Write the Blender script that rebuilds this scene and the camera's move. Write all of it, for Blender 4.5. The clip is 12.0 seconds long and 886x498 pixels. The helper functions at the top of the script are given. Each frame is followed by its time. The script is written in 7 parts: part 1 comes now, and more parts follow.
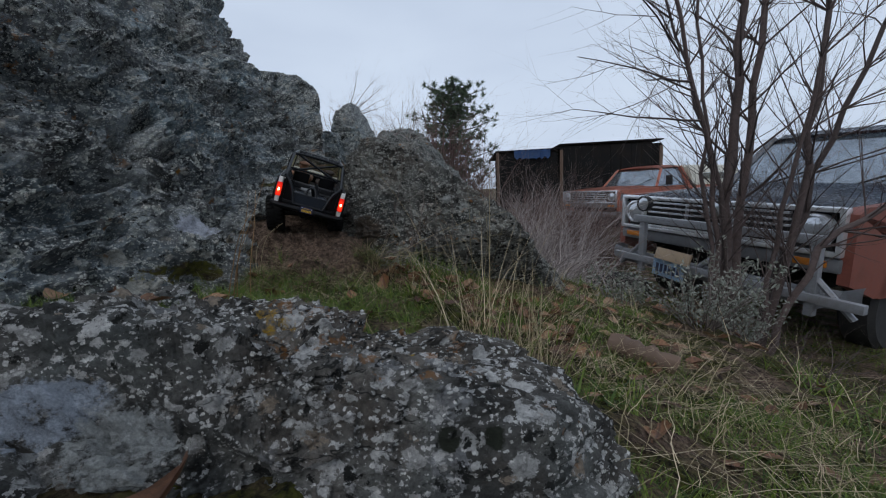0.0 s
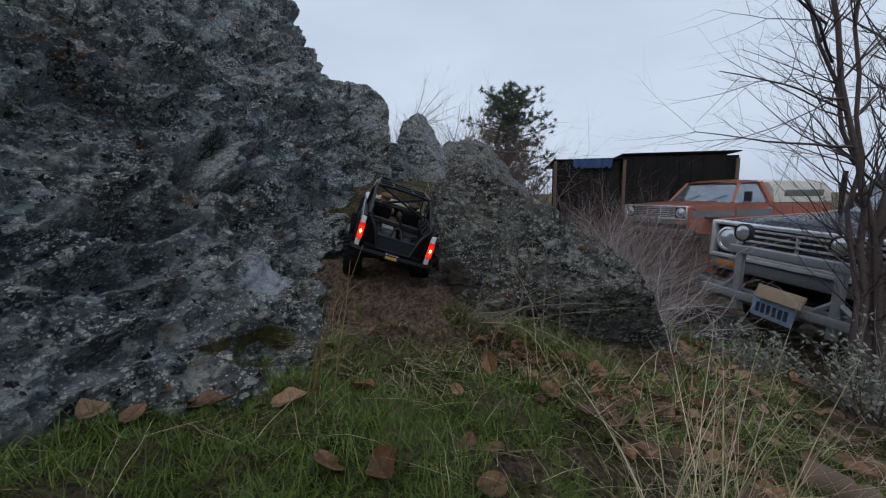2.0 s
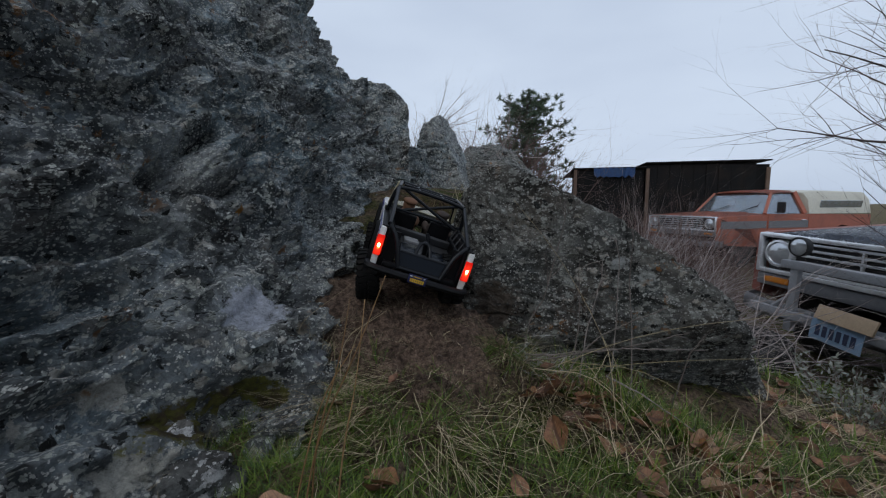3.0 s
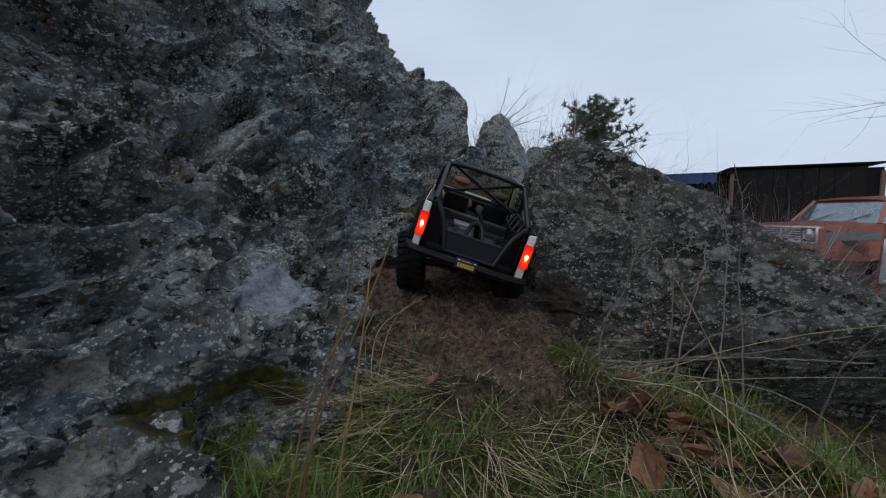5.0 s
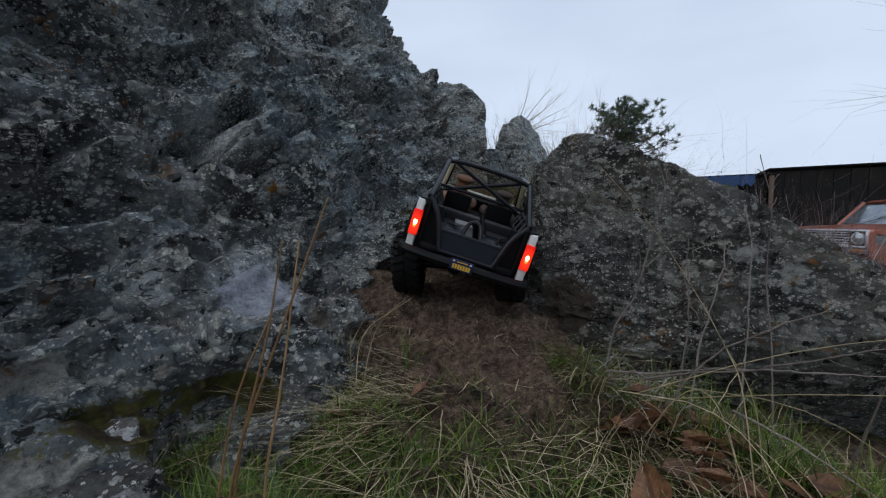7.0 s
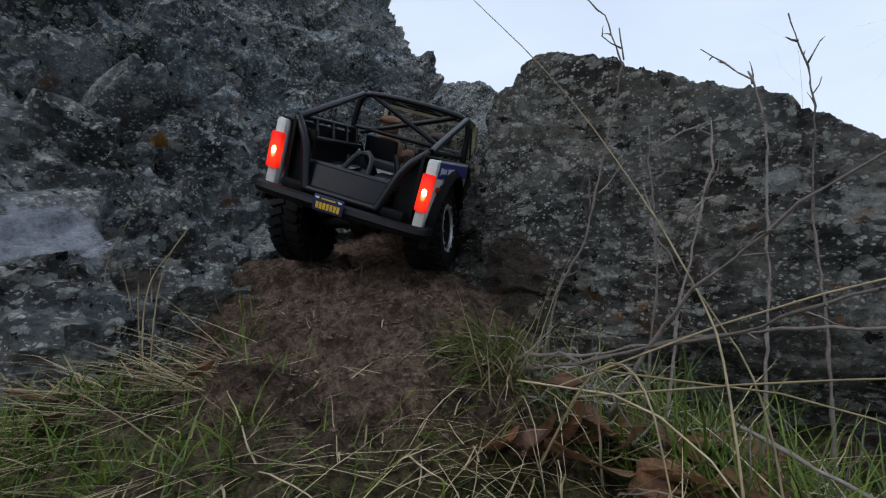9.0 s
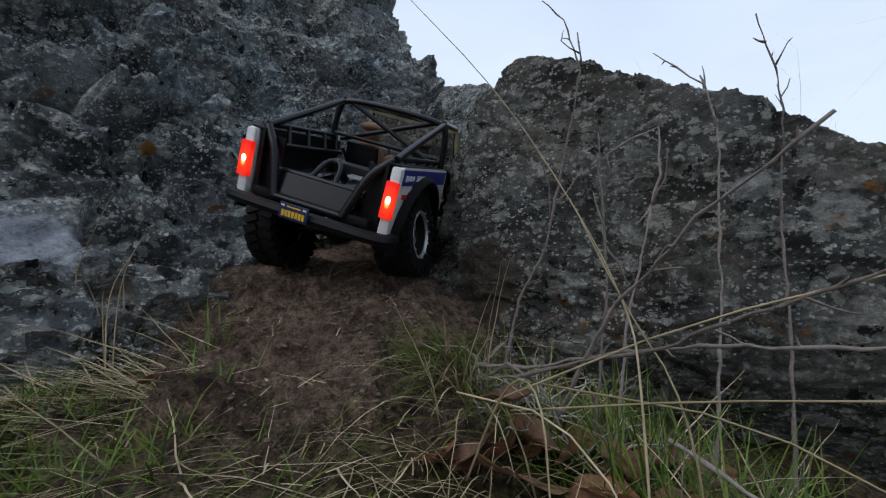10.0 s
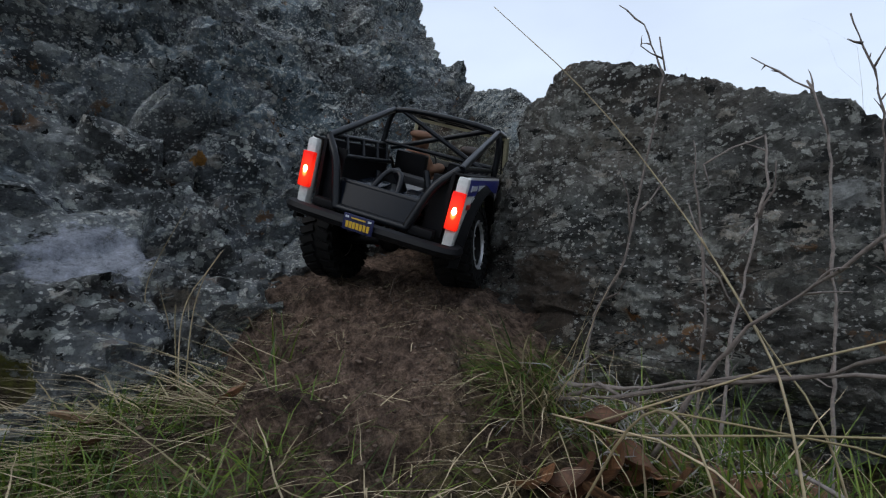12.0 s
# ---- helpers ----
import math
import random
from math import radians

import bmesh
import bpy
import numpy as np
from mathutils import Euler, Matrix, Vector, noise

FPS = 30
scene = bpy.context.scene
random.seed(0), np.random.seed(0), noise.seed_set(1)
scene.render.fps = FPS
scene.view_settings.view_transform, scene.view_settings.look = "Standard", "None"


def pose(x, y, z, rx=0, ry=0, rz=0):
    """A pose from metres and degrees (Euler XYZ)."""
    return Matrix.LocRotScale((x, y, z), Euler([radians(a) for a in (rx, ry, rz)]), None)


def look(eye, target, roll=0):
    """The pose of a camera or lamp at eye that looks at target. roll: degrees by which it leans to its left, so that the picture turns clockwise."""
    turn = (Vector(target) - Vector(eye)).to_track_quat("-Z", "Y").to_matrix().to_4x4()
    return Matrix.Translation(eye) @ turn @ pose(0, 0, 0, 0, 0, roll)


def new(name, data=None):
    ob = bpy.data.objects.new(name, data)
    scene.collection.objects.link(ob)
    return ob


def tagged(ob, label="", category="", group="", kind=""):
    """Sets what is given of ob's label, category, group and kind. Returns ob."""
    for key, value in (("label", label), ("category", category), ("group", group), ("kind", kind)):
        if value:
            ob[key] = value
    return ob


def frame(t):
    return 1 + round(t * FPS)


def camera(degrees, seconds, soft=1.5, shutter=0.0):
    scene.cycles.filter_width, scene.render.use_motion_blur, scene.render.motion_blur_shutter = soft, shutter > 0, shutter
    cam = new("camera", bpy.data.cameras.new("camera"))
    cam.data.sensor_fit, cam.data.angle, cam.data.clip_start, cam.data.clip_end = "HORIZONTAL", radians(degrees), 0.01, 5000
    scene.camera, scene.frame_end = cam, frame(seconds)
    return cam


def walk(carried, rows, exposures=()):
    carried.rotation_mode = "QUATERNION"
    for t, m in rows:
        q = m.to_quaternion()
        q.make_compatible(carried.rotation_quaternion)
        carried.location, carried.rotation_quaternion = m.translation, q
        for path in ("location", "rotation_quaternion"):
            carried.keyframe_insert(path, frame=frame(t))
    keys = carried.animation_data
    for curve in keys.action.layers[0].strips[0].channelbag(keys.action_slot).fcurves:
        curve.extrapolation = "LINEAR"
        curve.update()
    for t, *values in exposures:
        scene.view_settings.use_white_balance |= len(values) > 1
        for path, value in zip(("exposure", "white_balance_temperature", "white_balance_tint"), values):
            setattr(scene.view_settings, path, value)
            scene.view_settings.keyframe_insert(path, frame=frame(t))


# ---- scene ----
cam = camera(93.7, 12.0, 1.15)
EXPOSURES = [(0, 0.14), (3, 0.12), (6, 0.18), (7, 0.27), (9, 0.5), (12, 0.52)]
PATH = [
    (0, (0.17, -0.22, 0.284), (0.086, 1.758, 0.003), -2.4),
    (0.5, (0.168, -0.212, 0.286), (0.049, 1.764, 0.003), -2.0),
    (1, (0.08, -0.107, 0.416), (-0.145, 1.859, 0.128), -1.0),
    (1.5, (0.004, 0.025, 0.397), (-0.275, 1.988, 0.133), -0.8),
    (2, (-0.017, 0.034, 0.404), (-0.314, 1.994, 0.142), -0.4),
    (2.5, (-0.071, 0.142, 0.414), (-0.39, 2.1, 0.165), -0.0),
    (3, (-0.11, 0.273, 0.396), (-0.475, 2.227, 0.176), -0.0),
    (3.2, (-0.151, 0.308, 0.394), (-0.502, 2.264, 0.171), -0.2),
    (4.8, (-0.125, 0.416, 0.324), (-0.764, 2.304, 0.16), -0.0),
    (5, (-0.123, 0.405, 0.324), (-0.771, 2.29, 0.16), 0.0),
    (5.5, (-0.137, 0.4, 0.321), (-0.818, 2.274, 0.162), 0.1),
    (6, (-0.155, 0.429, 0.319), (-0.882, 2.287, 0.17), 0.0),
    (6.5, (-0.145, 0.428, 0.318), (-0.865, 2.288, 0.169), -0.2),
    (7, (-0.086, 0.463, 0.311), (-0.855, 2.304, 0.176), -0.4),
    (7.2, (-0.031, 0.526, 0.273), (-0.874, 2.337, 0.166), -0.7),
    (8.8, (0.036, 0.778, 0.184), (-0.975, 2.504, 0.192), -1.4),
    (9, (0.036, 0.754, 0.183), (-0.979, 2.478, 0.184), -1.3),
    (9.5, (0.083, 0.748, 0.181), (-0.968, 2.45, 0.18), -1.3),
    (10, (0.085, 0.787, 0.188), (-0.993, 2.472, 0.2), -1.3),
    (10.5, (0.055, 0.771, 0.196), (-1.068, 2.425, 0.225), -1.5),
    (11, (0.046, 0.743, 0.198), (-1.085, 2.393, 0.224), -1.6),
    (11.5, (0.035, 0.76, 0.2), (-1.098, 2.407, 0.232), -1.5),
    (12, (0.031, 0.764, 0.198), (-1.109, 2.408, 0.232), -1.4),
]
walk(cam, [(t, look(eye, target, roll)) for t, eye, target, roll in PATH], exposures=EXPOSURES)

# ---- world, light ----
SUN_EL, SUN_AZ = 50.0, 200.0
world = bpy.data.worlds.new("overcast_sky")
scene.world = world
world.use_nodes = True
wn, wl = world.node_tree.nodes, world.node_tree.links
wn.clear()
sky = wn.new("ShaderNodeTexSky")
sky.sky_type, sky.sun_disc = "NISHITA", False
sky.sun_elevation, sky.sun_rotation = radians(SUN_EL), radians(SUN_AZ)
sky.air_density, sky.dust_density = 1.0, 3.0
pale = wn.new("ShaderNodeHueSaturation")
pale.inputs["Saturation"].default_value = 0.25
pale.inputs["Value"].default_value = 0.10
cloud_noise = wn.new("ShaderNodeTexNoise")
cloud_noise.inputs["Scale"].default_value = 1.6
cloud_noise.inputs["Detail"].default_value = 4
cloud_map = wn.new("ShaderNodeMapping")
cloud_map.inputs["Scale"].default_value = (1, 1, 3.0)
cloud_pos = wn.new("ShaderNodeTexCoord")
cloud_ramp = wn.new("ShaderNodeValToRGB")
cloud_ramp.color_ramp.elements[0].position, cloud_ramp.color_ramp.elements[0].color = 0.3, (0.475, 0.565, 0.725, 1)
cloud_ramp.color_ramp.elements[1].position, cloud_ramp.color_ramp.elements[1].color = 0.7, (0.59, 0.69, 0.845, 1)
cloud_mix = wn.new("ShaderNodeMixRGB")
cloud_mix.inputs[0].default_value = 0.85
back = wn.new("ShaderNodeBackground")
back.inputs["Strength"].default_value = 1.0
sky_out = wn.new("ShaderNodeOutputWorld")
wl.new(sky.outputs[0], pale.inputs["Color"])
wl.new(cloud_pos.outputs["Generated"], cloud_map.inputs["Vector"])
wl.new(cloud_map.outputs[0], cloud_noise.inputs["Vector"])
wl.new(cloud_noise.outputs["Fac"], cloud_ramp.inputs[0])
wl.new(pale.outputs[0], cloud_mix.inputs[1])
wl.new(cloud_ramp.outputs[0], cloud_mix.inputs[2])
wl.new(cloud_mix.outputs[0], back.inputs["Color"])
wl.new(back.outputs[0], sky_out.inputs["Surface"])

sun_data = bpy.data.lights.new("sun", "SUN")
sun_data.energy, sun_data.angle, sun_data.color = 0.6, radians(40), (1.0, 0.97, 0.93)
sun_lamp = new("sun", sun_data)
sun_lamp.matrix_world = look((0, 0, 30), (-30 * math.sin(radians(SUN_AZ)) / math.tan(radians(SUN_EL)), -30 * math.cos(radians(SUN_AZ)) / math.tan(radians(SUN_EL)), 0))


# ---- materials ----
def nodes_of(name):
    m = bpy.data.materials.new(name)
    m.use_nodes = True
    n, l = m.node_tree.nodes, m.node_tree.links
    return m, n, l, n["Principled BSDF"]


def noise_node(n, l, scale, detail=5, rough=0.6, coord=None, stretch=None):
    t = n.new("ShaderNodeTexNoise")
    t.inputs["Scale"].default_value, t.inputs["Detail"].default_value, t.inputs["Roughness"].default_value = scale, detail, rough
    if coord is not None:
        if stretch:
            mp = n.new("ShaderNodeMapping")
            mp.inputs["Scale"].default_value = stretch
            l.new(coord, mp.inputs["Vector"])
            coord = mp.outputs[0]
        l.new(coord, t.inputs["Vector"])
    return t.outputs["Fac"]


def ramp_node(n, l, fac, lo, hi, a=(0, 0, 0, 1), b=(1, 1, 1, 1)):
    r = n.new("ShaderNodeValToRGB")
    e = r.color_ramp.elements
    e[0].position, e[0].color, e[1].position, e[1].color = lo, a, hi, b
    l.new(fac, r.inputs[0])
    return r.outputs[0]


def mix_node(n, l, fac, a, b, mode="MIX"):
    x = n.new("ShaderNodeMixRGB")
    x.blend_type = mode
    for i, v in ((0, fac), (1, a), (2, b)):
        if isinstance(v, (int, float)):
            x.inputs[i].default_value = v
        elif isinstance(v, tuple):
            x.inputs[i].default_value = (*v, 1) if len(v) == 3 else v
        else:
            l.new(v, x.inputs[i])
    return x.outputs[0]


def bump_node(n, l, bsdf, height, strength, distance):
    b = n.new("ShaderNodeBump")
    b.inputs["Strength"].default_value, b.inputs["Distance"].default_value = strength, distance
    l.new(height, b.inputs["Height"])
    l.new(b.outputs[0], bsdf.inputs["Normal"])


def world_pos(n):
    return n.new("ShaderNodeNewGeometry").outputs["Position"]


def object_pos(n):
    return n.new("ShaderNodeTexCoord").outputs["Object"]


def plain(name, colour, rough=0.6, metal=0.0, dirt=(0.08, 0.065, 0.05), amount=0.3, scale=12.0, bump=0.15, fine=8.0, emit=None, spec=0.5):
    """Painted, plastic or metal surface with stains at one scale and grain at a finer one."""
    m, n, l, p = nodes_of(name)
    at = object_pos(n)
    stain = ramp_node(n, l, noise_node(n, l, scale, 6, 0.65, at), 0.5, 0.75)
    grain = noise_node(n, l, scale * fine, 4, 0.6, at)
    col = mix_node(n, l, amount, colour, dirt)
    l.new(stain, col.node.inputs[0])
    sc = n.new("ShaderNodeMath")
    sc.operation = "MULTIPLY"
    sc.inputs[1].default_value = amount
    l.new(stain, sc.inputs[0])
    l.new(sc.outputs[0], col.node.inputs[0])
    shade = mix_node(n, l, 0.35, col, ramp_node(n, l, grain, 0.3, 0.7, (0.55, 0.55, 0.55, 1), (1.3, 1.3, 1.3, 1)), "MULTIPLY")
    l.new(shade, p.inputs["Base Color"])
    l.new(ramp_node(n, l, grain, 0.2, 0.8, (rough * 0.8,) * 3 + (1,), (min(1, rough * 1.2),) * 3 + (1,)), p.inputs["Roughness"])
    p.inputs["Metallic"].default_value = metal
    p.inputs["Specular IOR Level"].default_value = spec
    if bump:
        bump_node(n, l, p, grain, bump, 0.02 / scale)
    if emit:
        p.inputs["Emission Color"].default_value = (*emit[0], 1)
        p.inputs["Emission Strength"].default_value = emit[1]
    return m


def varied(name, a, b, rough=0.8, translucent=0.0, grain=60.0):
    """Leaves, blades and twigs: each piece takes its own shade between a and b."""
    m, n, l, p = nodes_of(name)
    g = n.new("ShaderNodeNewGeometry")
    oi = n.new("ShaderNodeObjectInfo")
    add = n.new("ShaderNodeMath")
    add.operation = "ADD"
    l.new(g.outputs["Random Per Island"], add.inputs[0])
    l.new(oi.outputs["Random"], add.inputs[1])
    fr = n.new("ShaderNodeMath")
    fr.operation = "FRACT"
    l.new(add.outputs[0], fr.inputs[0])
    col = mix_node(n, l, fr.outputs[0], a, b)
    tone = noise_node(n, l, grain, 4, 0.6, g.outputs["Position"])
    col = mix_node(n, l, 0.6, col, ramp_node(n, l, tone, 0.3, 0.7, (0.45, 0.45, 0.45, 1), (1.4, 1.4, 1.4, 1)), "MULTIPLY")
    l.new(col, p.inputs["Base Color"])
    p.inputs["Roughness"].default_value = rough
    if translucent:
        p.inputs["Subsurface Weight"].default_value = 0.0
        tr = n.new("ShaderNodeBsdfTranslucent")
        mx = n.new("ShaderNodeMixShader")
        mx.inputs[0].default_value = translucent
        l.new(col, tr.inputs["Color"])
        l.new(p.outputs[0], mx.inputs[1])
        l.new(tr.outputs[0], mx.inputs[2])
        l.new(mx.outputs[0], n["Material Output"].inputs["Surface"])
    bump_node(n, l, p, tone, 0.3, 0.002)
    return m


def stops_node(n, l, fac, stops):
    r = n.new("ShaderNodeValToRGB")
    e = r.color_ramp.elements
    while len(e) < len(stops):
        e.new(0.5)
    for k, (at, c) in enumerate(stops):
        e[k].position, e[k].color = at, (*c, 1)
    l.new(fac, r.inputs[0])
    return r.outputs[0]


def near_node(n, l, at, ragged, centre, reach, squash=(1, 1, 1)):
    """One within an uneven blot round a place, nought outside it."""
    mp = n.new("ShaderNodeVectorMath")
    mp.operation = "SUBTRACT"
    l.new(at, mp.inputs[0])
    mp.inputs[1].default_value = centre
    sq = n.new("ShaderNodeVectorMath")
    sq.operation = "MULTIPLY"
    l.new(mp.outputs[0], sq.inputs[0])
    sq.inputs[1].default_value = squash
    ln = n.new("ShaderNodeVectorMath")
    ln.operation = "LENGTH"
    l.new(sq.outputs[0], ln.inputs[0])
    ma = n.new("ShaderNodeMath")
    ma.operation = "MULTIPLY_ADD"
    ma.inputs[1].default_value = -3.0
    dv = n.new("ShaderNodeMath")
    dv.operation = "DIVIDE"
    dv.inputs[1].default_value = reach
    l.new(ln.outputs["Value"], dv.inputs[0])
    l.new(ragged, ma.inputs[0])
    l.new(dv.outputs[0], ma.inputs[2])
    mr = n.new("ShaderNodeMapRange")
    mr.inputs[1].default_value, mr.inputs[2].default_value, mr.inputs[3].default_value, mr.inputs[4].default_value = -0.45, -0.65, 0.0, 1.0
    l.new(ma.outputs[0], mr.inputs[0])
    return mr.outputs[0]


def warped_node(n, l, at, scale, amount):
    """The place shifted a little by noise, so that blots get ragged edges."""
    t = n.new("ShaderNodeTexNoise")
    t.inputs["Scale"].default_value, t.inputs["Detail"].default_value, t.inputs["Roughness"].default_value = scale, 7, 0.75
    l.new(at, t.inputs["Vector"])
    sub = n.new("ShaderNodeVectorMath")
    sub.operation = "SUBTRACT"
    sub.inputs[1].default_value = (0.5, 0.5, 0.5)
    l.new(t.outputs["Color"], sub.inputs[0])
    sc = n.new("ShaderNodeVectorMath")
    sc.operation = "SCALE"
    sc.inputs["Scale"].default_value = amount
    l.new(sub.outputs[0], sc.inputs[0])
    add = n.new("ShaderNodeVectorMath")
    add.operation = "ADD"
    l.new(at, add.inputs[0])
    l.new(sc.outputs[0], add.inputs[1])
    return add.outputs[0]


def spots_node(n, l, at, scale, radius, cover, density, pull=0.9):
    """Ragged blots, each of its own size, gathered where density is high."""
    v = n.new("ShaderNodeTexVoronoi")
    v.inputs["Scale"].default_value = scale
    l.new(at, v.inputs["Vector"])
    parts = n.new("ShaderNodeSeparateColor")
    l.new(v.outputs["Color"], parts.inputs[0])
    own = n.new("ShaderNodeMapRange")
    own.clamp = False
    own.inputs[1].default_value, own.inputs[2].default_value, own.inputs[3].default_value, own.inputs[4].default_value = 1.0 - cover, 1.0, 0.0, radius
    l.new(parts.outputs[0], own.inputs[0])
    gather = n.new("ShaderNodeMath")
    gather.operation = "MULTIPLY_ADD"
    gather.inputs[1].default_value = pull
    l.new(density, gather.inputs[0])
    l.new(own.outputs[0], gather.inputs[2])
    less = n.new("ShaderNodeMath")
    less.operation = "SUBTRACT"
    l.new(gather.outputs[0], less.inputs[0])
    l.new(v.outputs["Distance"], less.inputs[1])
    return ramp_node(n, l, less.outputs[0], 0.5 * pull, 0.5 * pull + 0.06)


def rock_material(name, stone=(0.11, 0.115, 0.112), crusts=(), brown=0.4, orange=0.5, moss=(), stretch=(1, 1, 1.4), patches=(), relief=0.032, pits=0.22):
    """Weathered bedrock: dark stone, mottled and cracked, under ragged blots of lichen (scale, radius, cover, colour)."""
    m, n, l, p = nodes_of(name)
    at = world_pos(n)
    coarse = noise_node(n, l, 8.0, 8, 0.68, at, stretch)
    grain = noise_node(n, l, 60.0, 9, 0.72, at, stretch)
    fine = noise_node(n, l, 300.0, 5, 0.75, at)
    grey = lambda v: (v,) * 3
    col = mix_node(n, l, 1.0, stone, stops_node(n, l, coarse, [(0.36, grey(0.22)), (0.45, grey(0.60)), (0.55, grey(1.15)), (0.66, grey(1.9))]), "MULTIPLY")
    col = mix_node(n, l, 1.0, col, stops_node(n, l, noise_node(n, l, 2.6, 4, 0.6, at), [(0.35, (0.86, 1.0, 1.06)), (0.5, (1.0, 1.0, 1.0)), (0.68, (1.08, 1.0, 0.92))]), "MULTIPLY")
    earthy = ramp_node(n, l, noise_node(n, l, 5.0, 8, 0.75, at, stretch), 0.54, 0.66)
    col = mix_node(n, l, mix_node(n, l, brown, (0, 0, 0), earthy), col, (0.105, 0.068, 0.046))
    speck = stops_node(n, l, mix_node(n, l, 0.4, grain, fine), [(0.38, grey(0.35)), (0.47, grey(0.85)), (0.55, grey(1.15)), (0.64, grey(1.6))])
    col = mix_node(n, l, 1.0, col, speck, "MULTIPLY")
    wide = warped_node(n, l, at, 26.0, 0.110)
    for k, (scale, radius, cover, colour) in enumerate(crusts):
        mp = n.new("ShaderNodeMapping")
        mp.inputs["Location"].default_value = (3.1 * k, 1.7 * k, 0.9 * k)
        mp.inputs["Scale"].default_value = (1, 1, 1.45)
        l.new(warped_node(n, l, at, scale * 1.5, 1.5 / scale), mp.inputs["Vector"])
        density = noise_node(n, l, 4.0 + 1.7 * k, 5, 0.65, mp.outputs[0])
        col = mix_node(n, l, spots_node(n, l, mp.outputs[0], scale, radius, cover, density), col, mix_node(n, l, 1.0, colour, speck, "MULTIPLY"))
    if pits:
        loose = warped_node(n, l, at, 34.0, 0.055)
        col = mix_node(n, l, spots_node(n, l, loose, 60.0, 0.55, pits, grain, 1.6), col, (0.012, 0.013, 0.012))
        col = mix_node(n, l, spots_node(n, l, wide, 11.0, 0.45, pits * 0.7, coarse, 2.2), col, (0.020, 0.020, 0.016))
    # black hairline cracks along the layers
    line = n.new("ShaderNodeMath")
    line.operation = "SUBTRACT"
    line.inputs[1].default_value = 0.5
    l.new(noise_node(n, l, 6.0, 5, 0.6, at, (1, 1, stretch[2] * 2.4)), line.inputs[0])
    size = n.new("ShaderNodeMath")
    size.operation = "ABSOLUTE"
    l.new(line.outputs[0], size.inputs[0])
    gap = mix_node(n, l, 1.0, ramp_node(n, l, size.outputs[0], 0.003, 0.012, (1, 1, 1, 1), (0, 0, 0, 1)), ramp_node(n, l, noise_node(n, l, 5.0, 4, 0.6, at), 0.50, 0.58), "MULTIPLY")
    col = mix_node(n, l, gap, col, (0.010, 0.011, 0.010))
    # set blots; the boulder's dark brown one is shade put into the colour
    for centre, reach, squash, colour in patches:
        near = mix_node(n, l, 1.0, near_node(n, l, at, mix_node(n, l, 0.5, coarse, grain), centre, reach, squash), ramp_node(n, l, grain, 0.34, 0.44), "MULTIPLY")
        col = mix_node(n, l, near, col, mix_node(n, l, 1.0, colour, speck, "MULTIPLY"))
    rust = mix_node(n, l, 1.0, ramp_node(n, l, noise_node(n, l, 26.0, 6, 0.7, at), 0.58, 0.61), ramp_node(n, l, noise_node(n, l, 4.0, 2, 0.5, at), 0.57, 0.62), "MULTIPLY")
    col = mix_node(n, l, mix_node(n, l, orange, (0, 0, 0), rust), col, (0.27, 0.115, 0.025))
    for centre, reach, squash in moss:
        growth = stops_node(n, l, mix_node(n, l, 0.5, grain, noise_node(n, l, 12.0, 4, 0.6, at)), [(0.40, (0.020, 0.015, 0.009)), (0.47, (0.060, 0.040, 0.018)), (0.53, (0.095, 0.088, 0.016)), (0.64, (0.19, 0.18, 0.03))])
        col = mix_node(n, l, near_node(n, l, at, mix_node(n, l, 0.5, coarse, grain), centre, reach, squash), col, growth)
    l.new(col, p.inputs["Base Color"])
    p.inputs["Roughness"].default_value = 0.9
    p.inputs["Specular IOR Level"].default_value = 0.3
    flakes = noise_node(n, l, 30.0, 8, 0.68, wide, (1, 1, 2.4))
    bump_node(n, l, p, mix_node(n, l, 0.22, mix_node(n, l, 0.35, mix_node(n, l, 0.65, coarse, flakes), grain), fine), 1.0, relief)
    return m


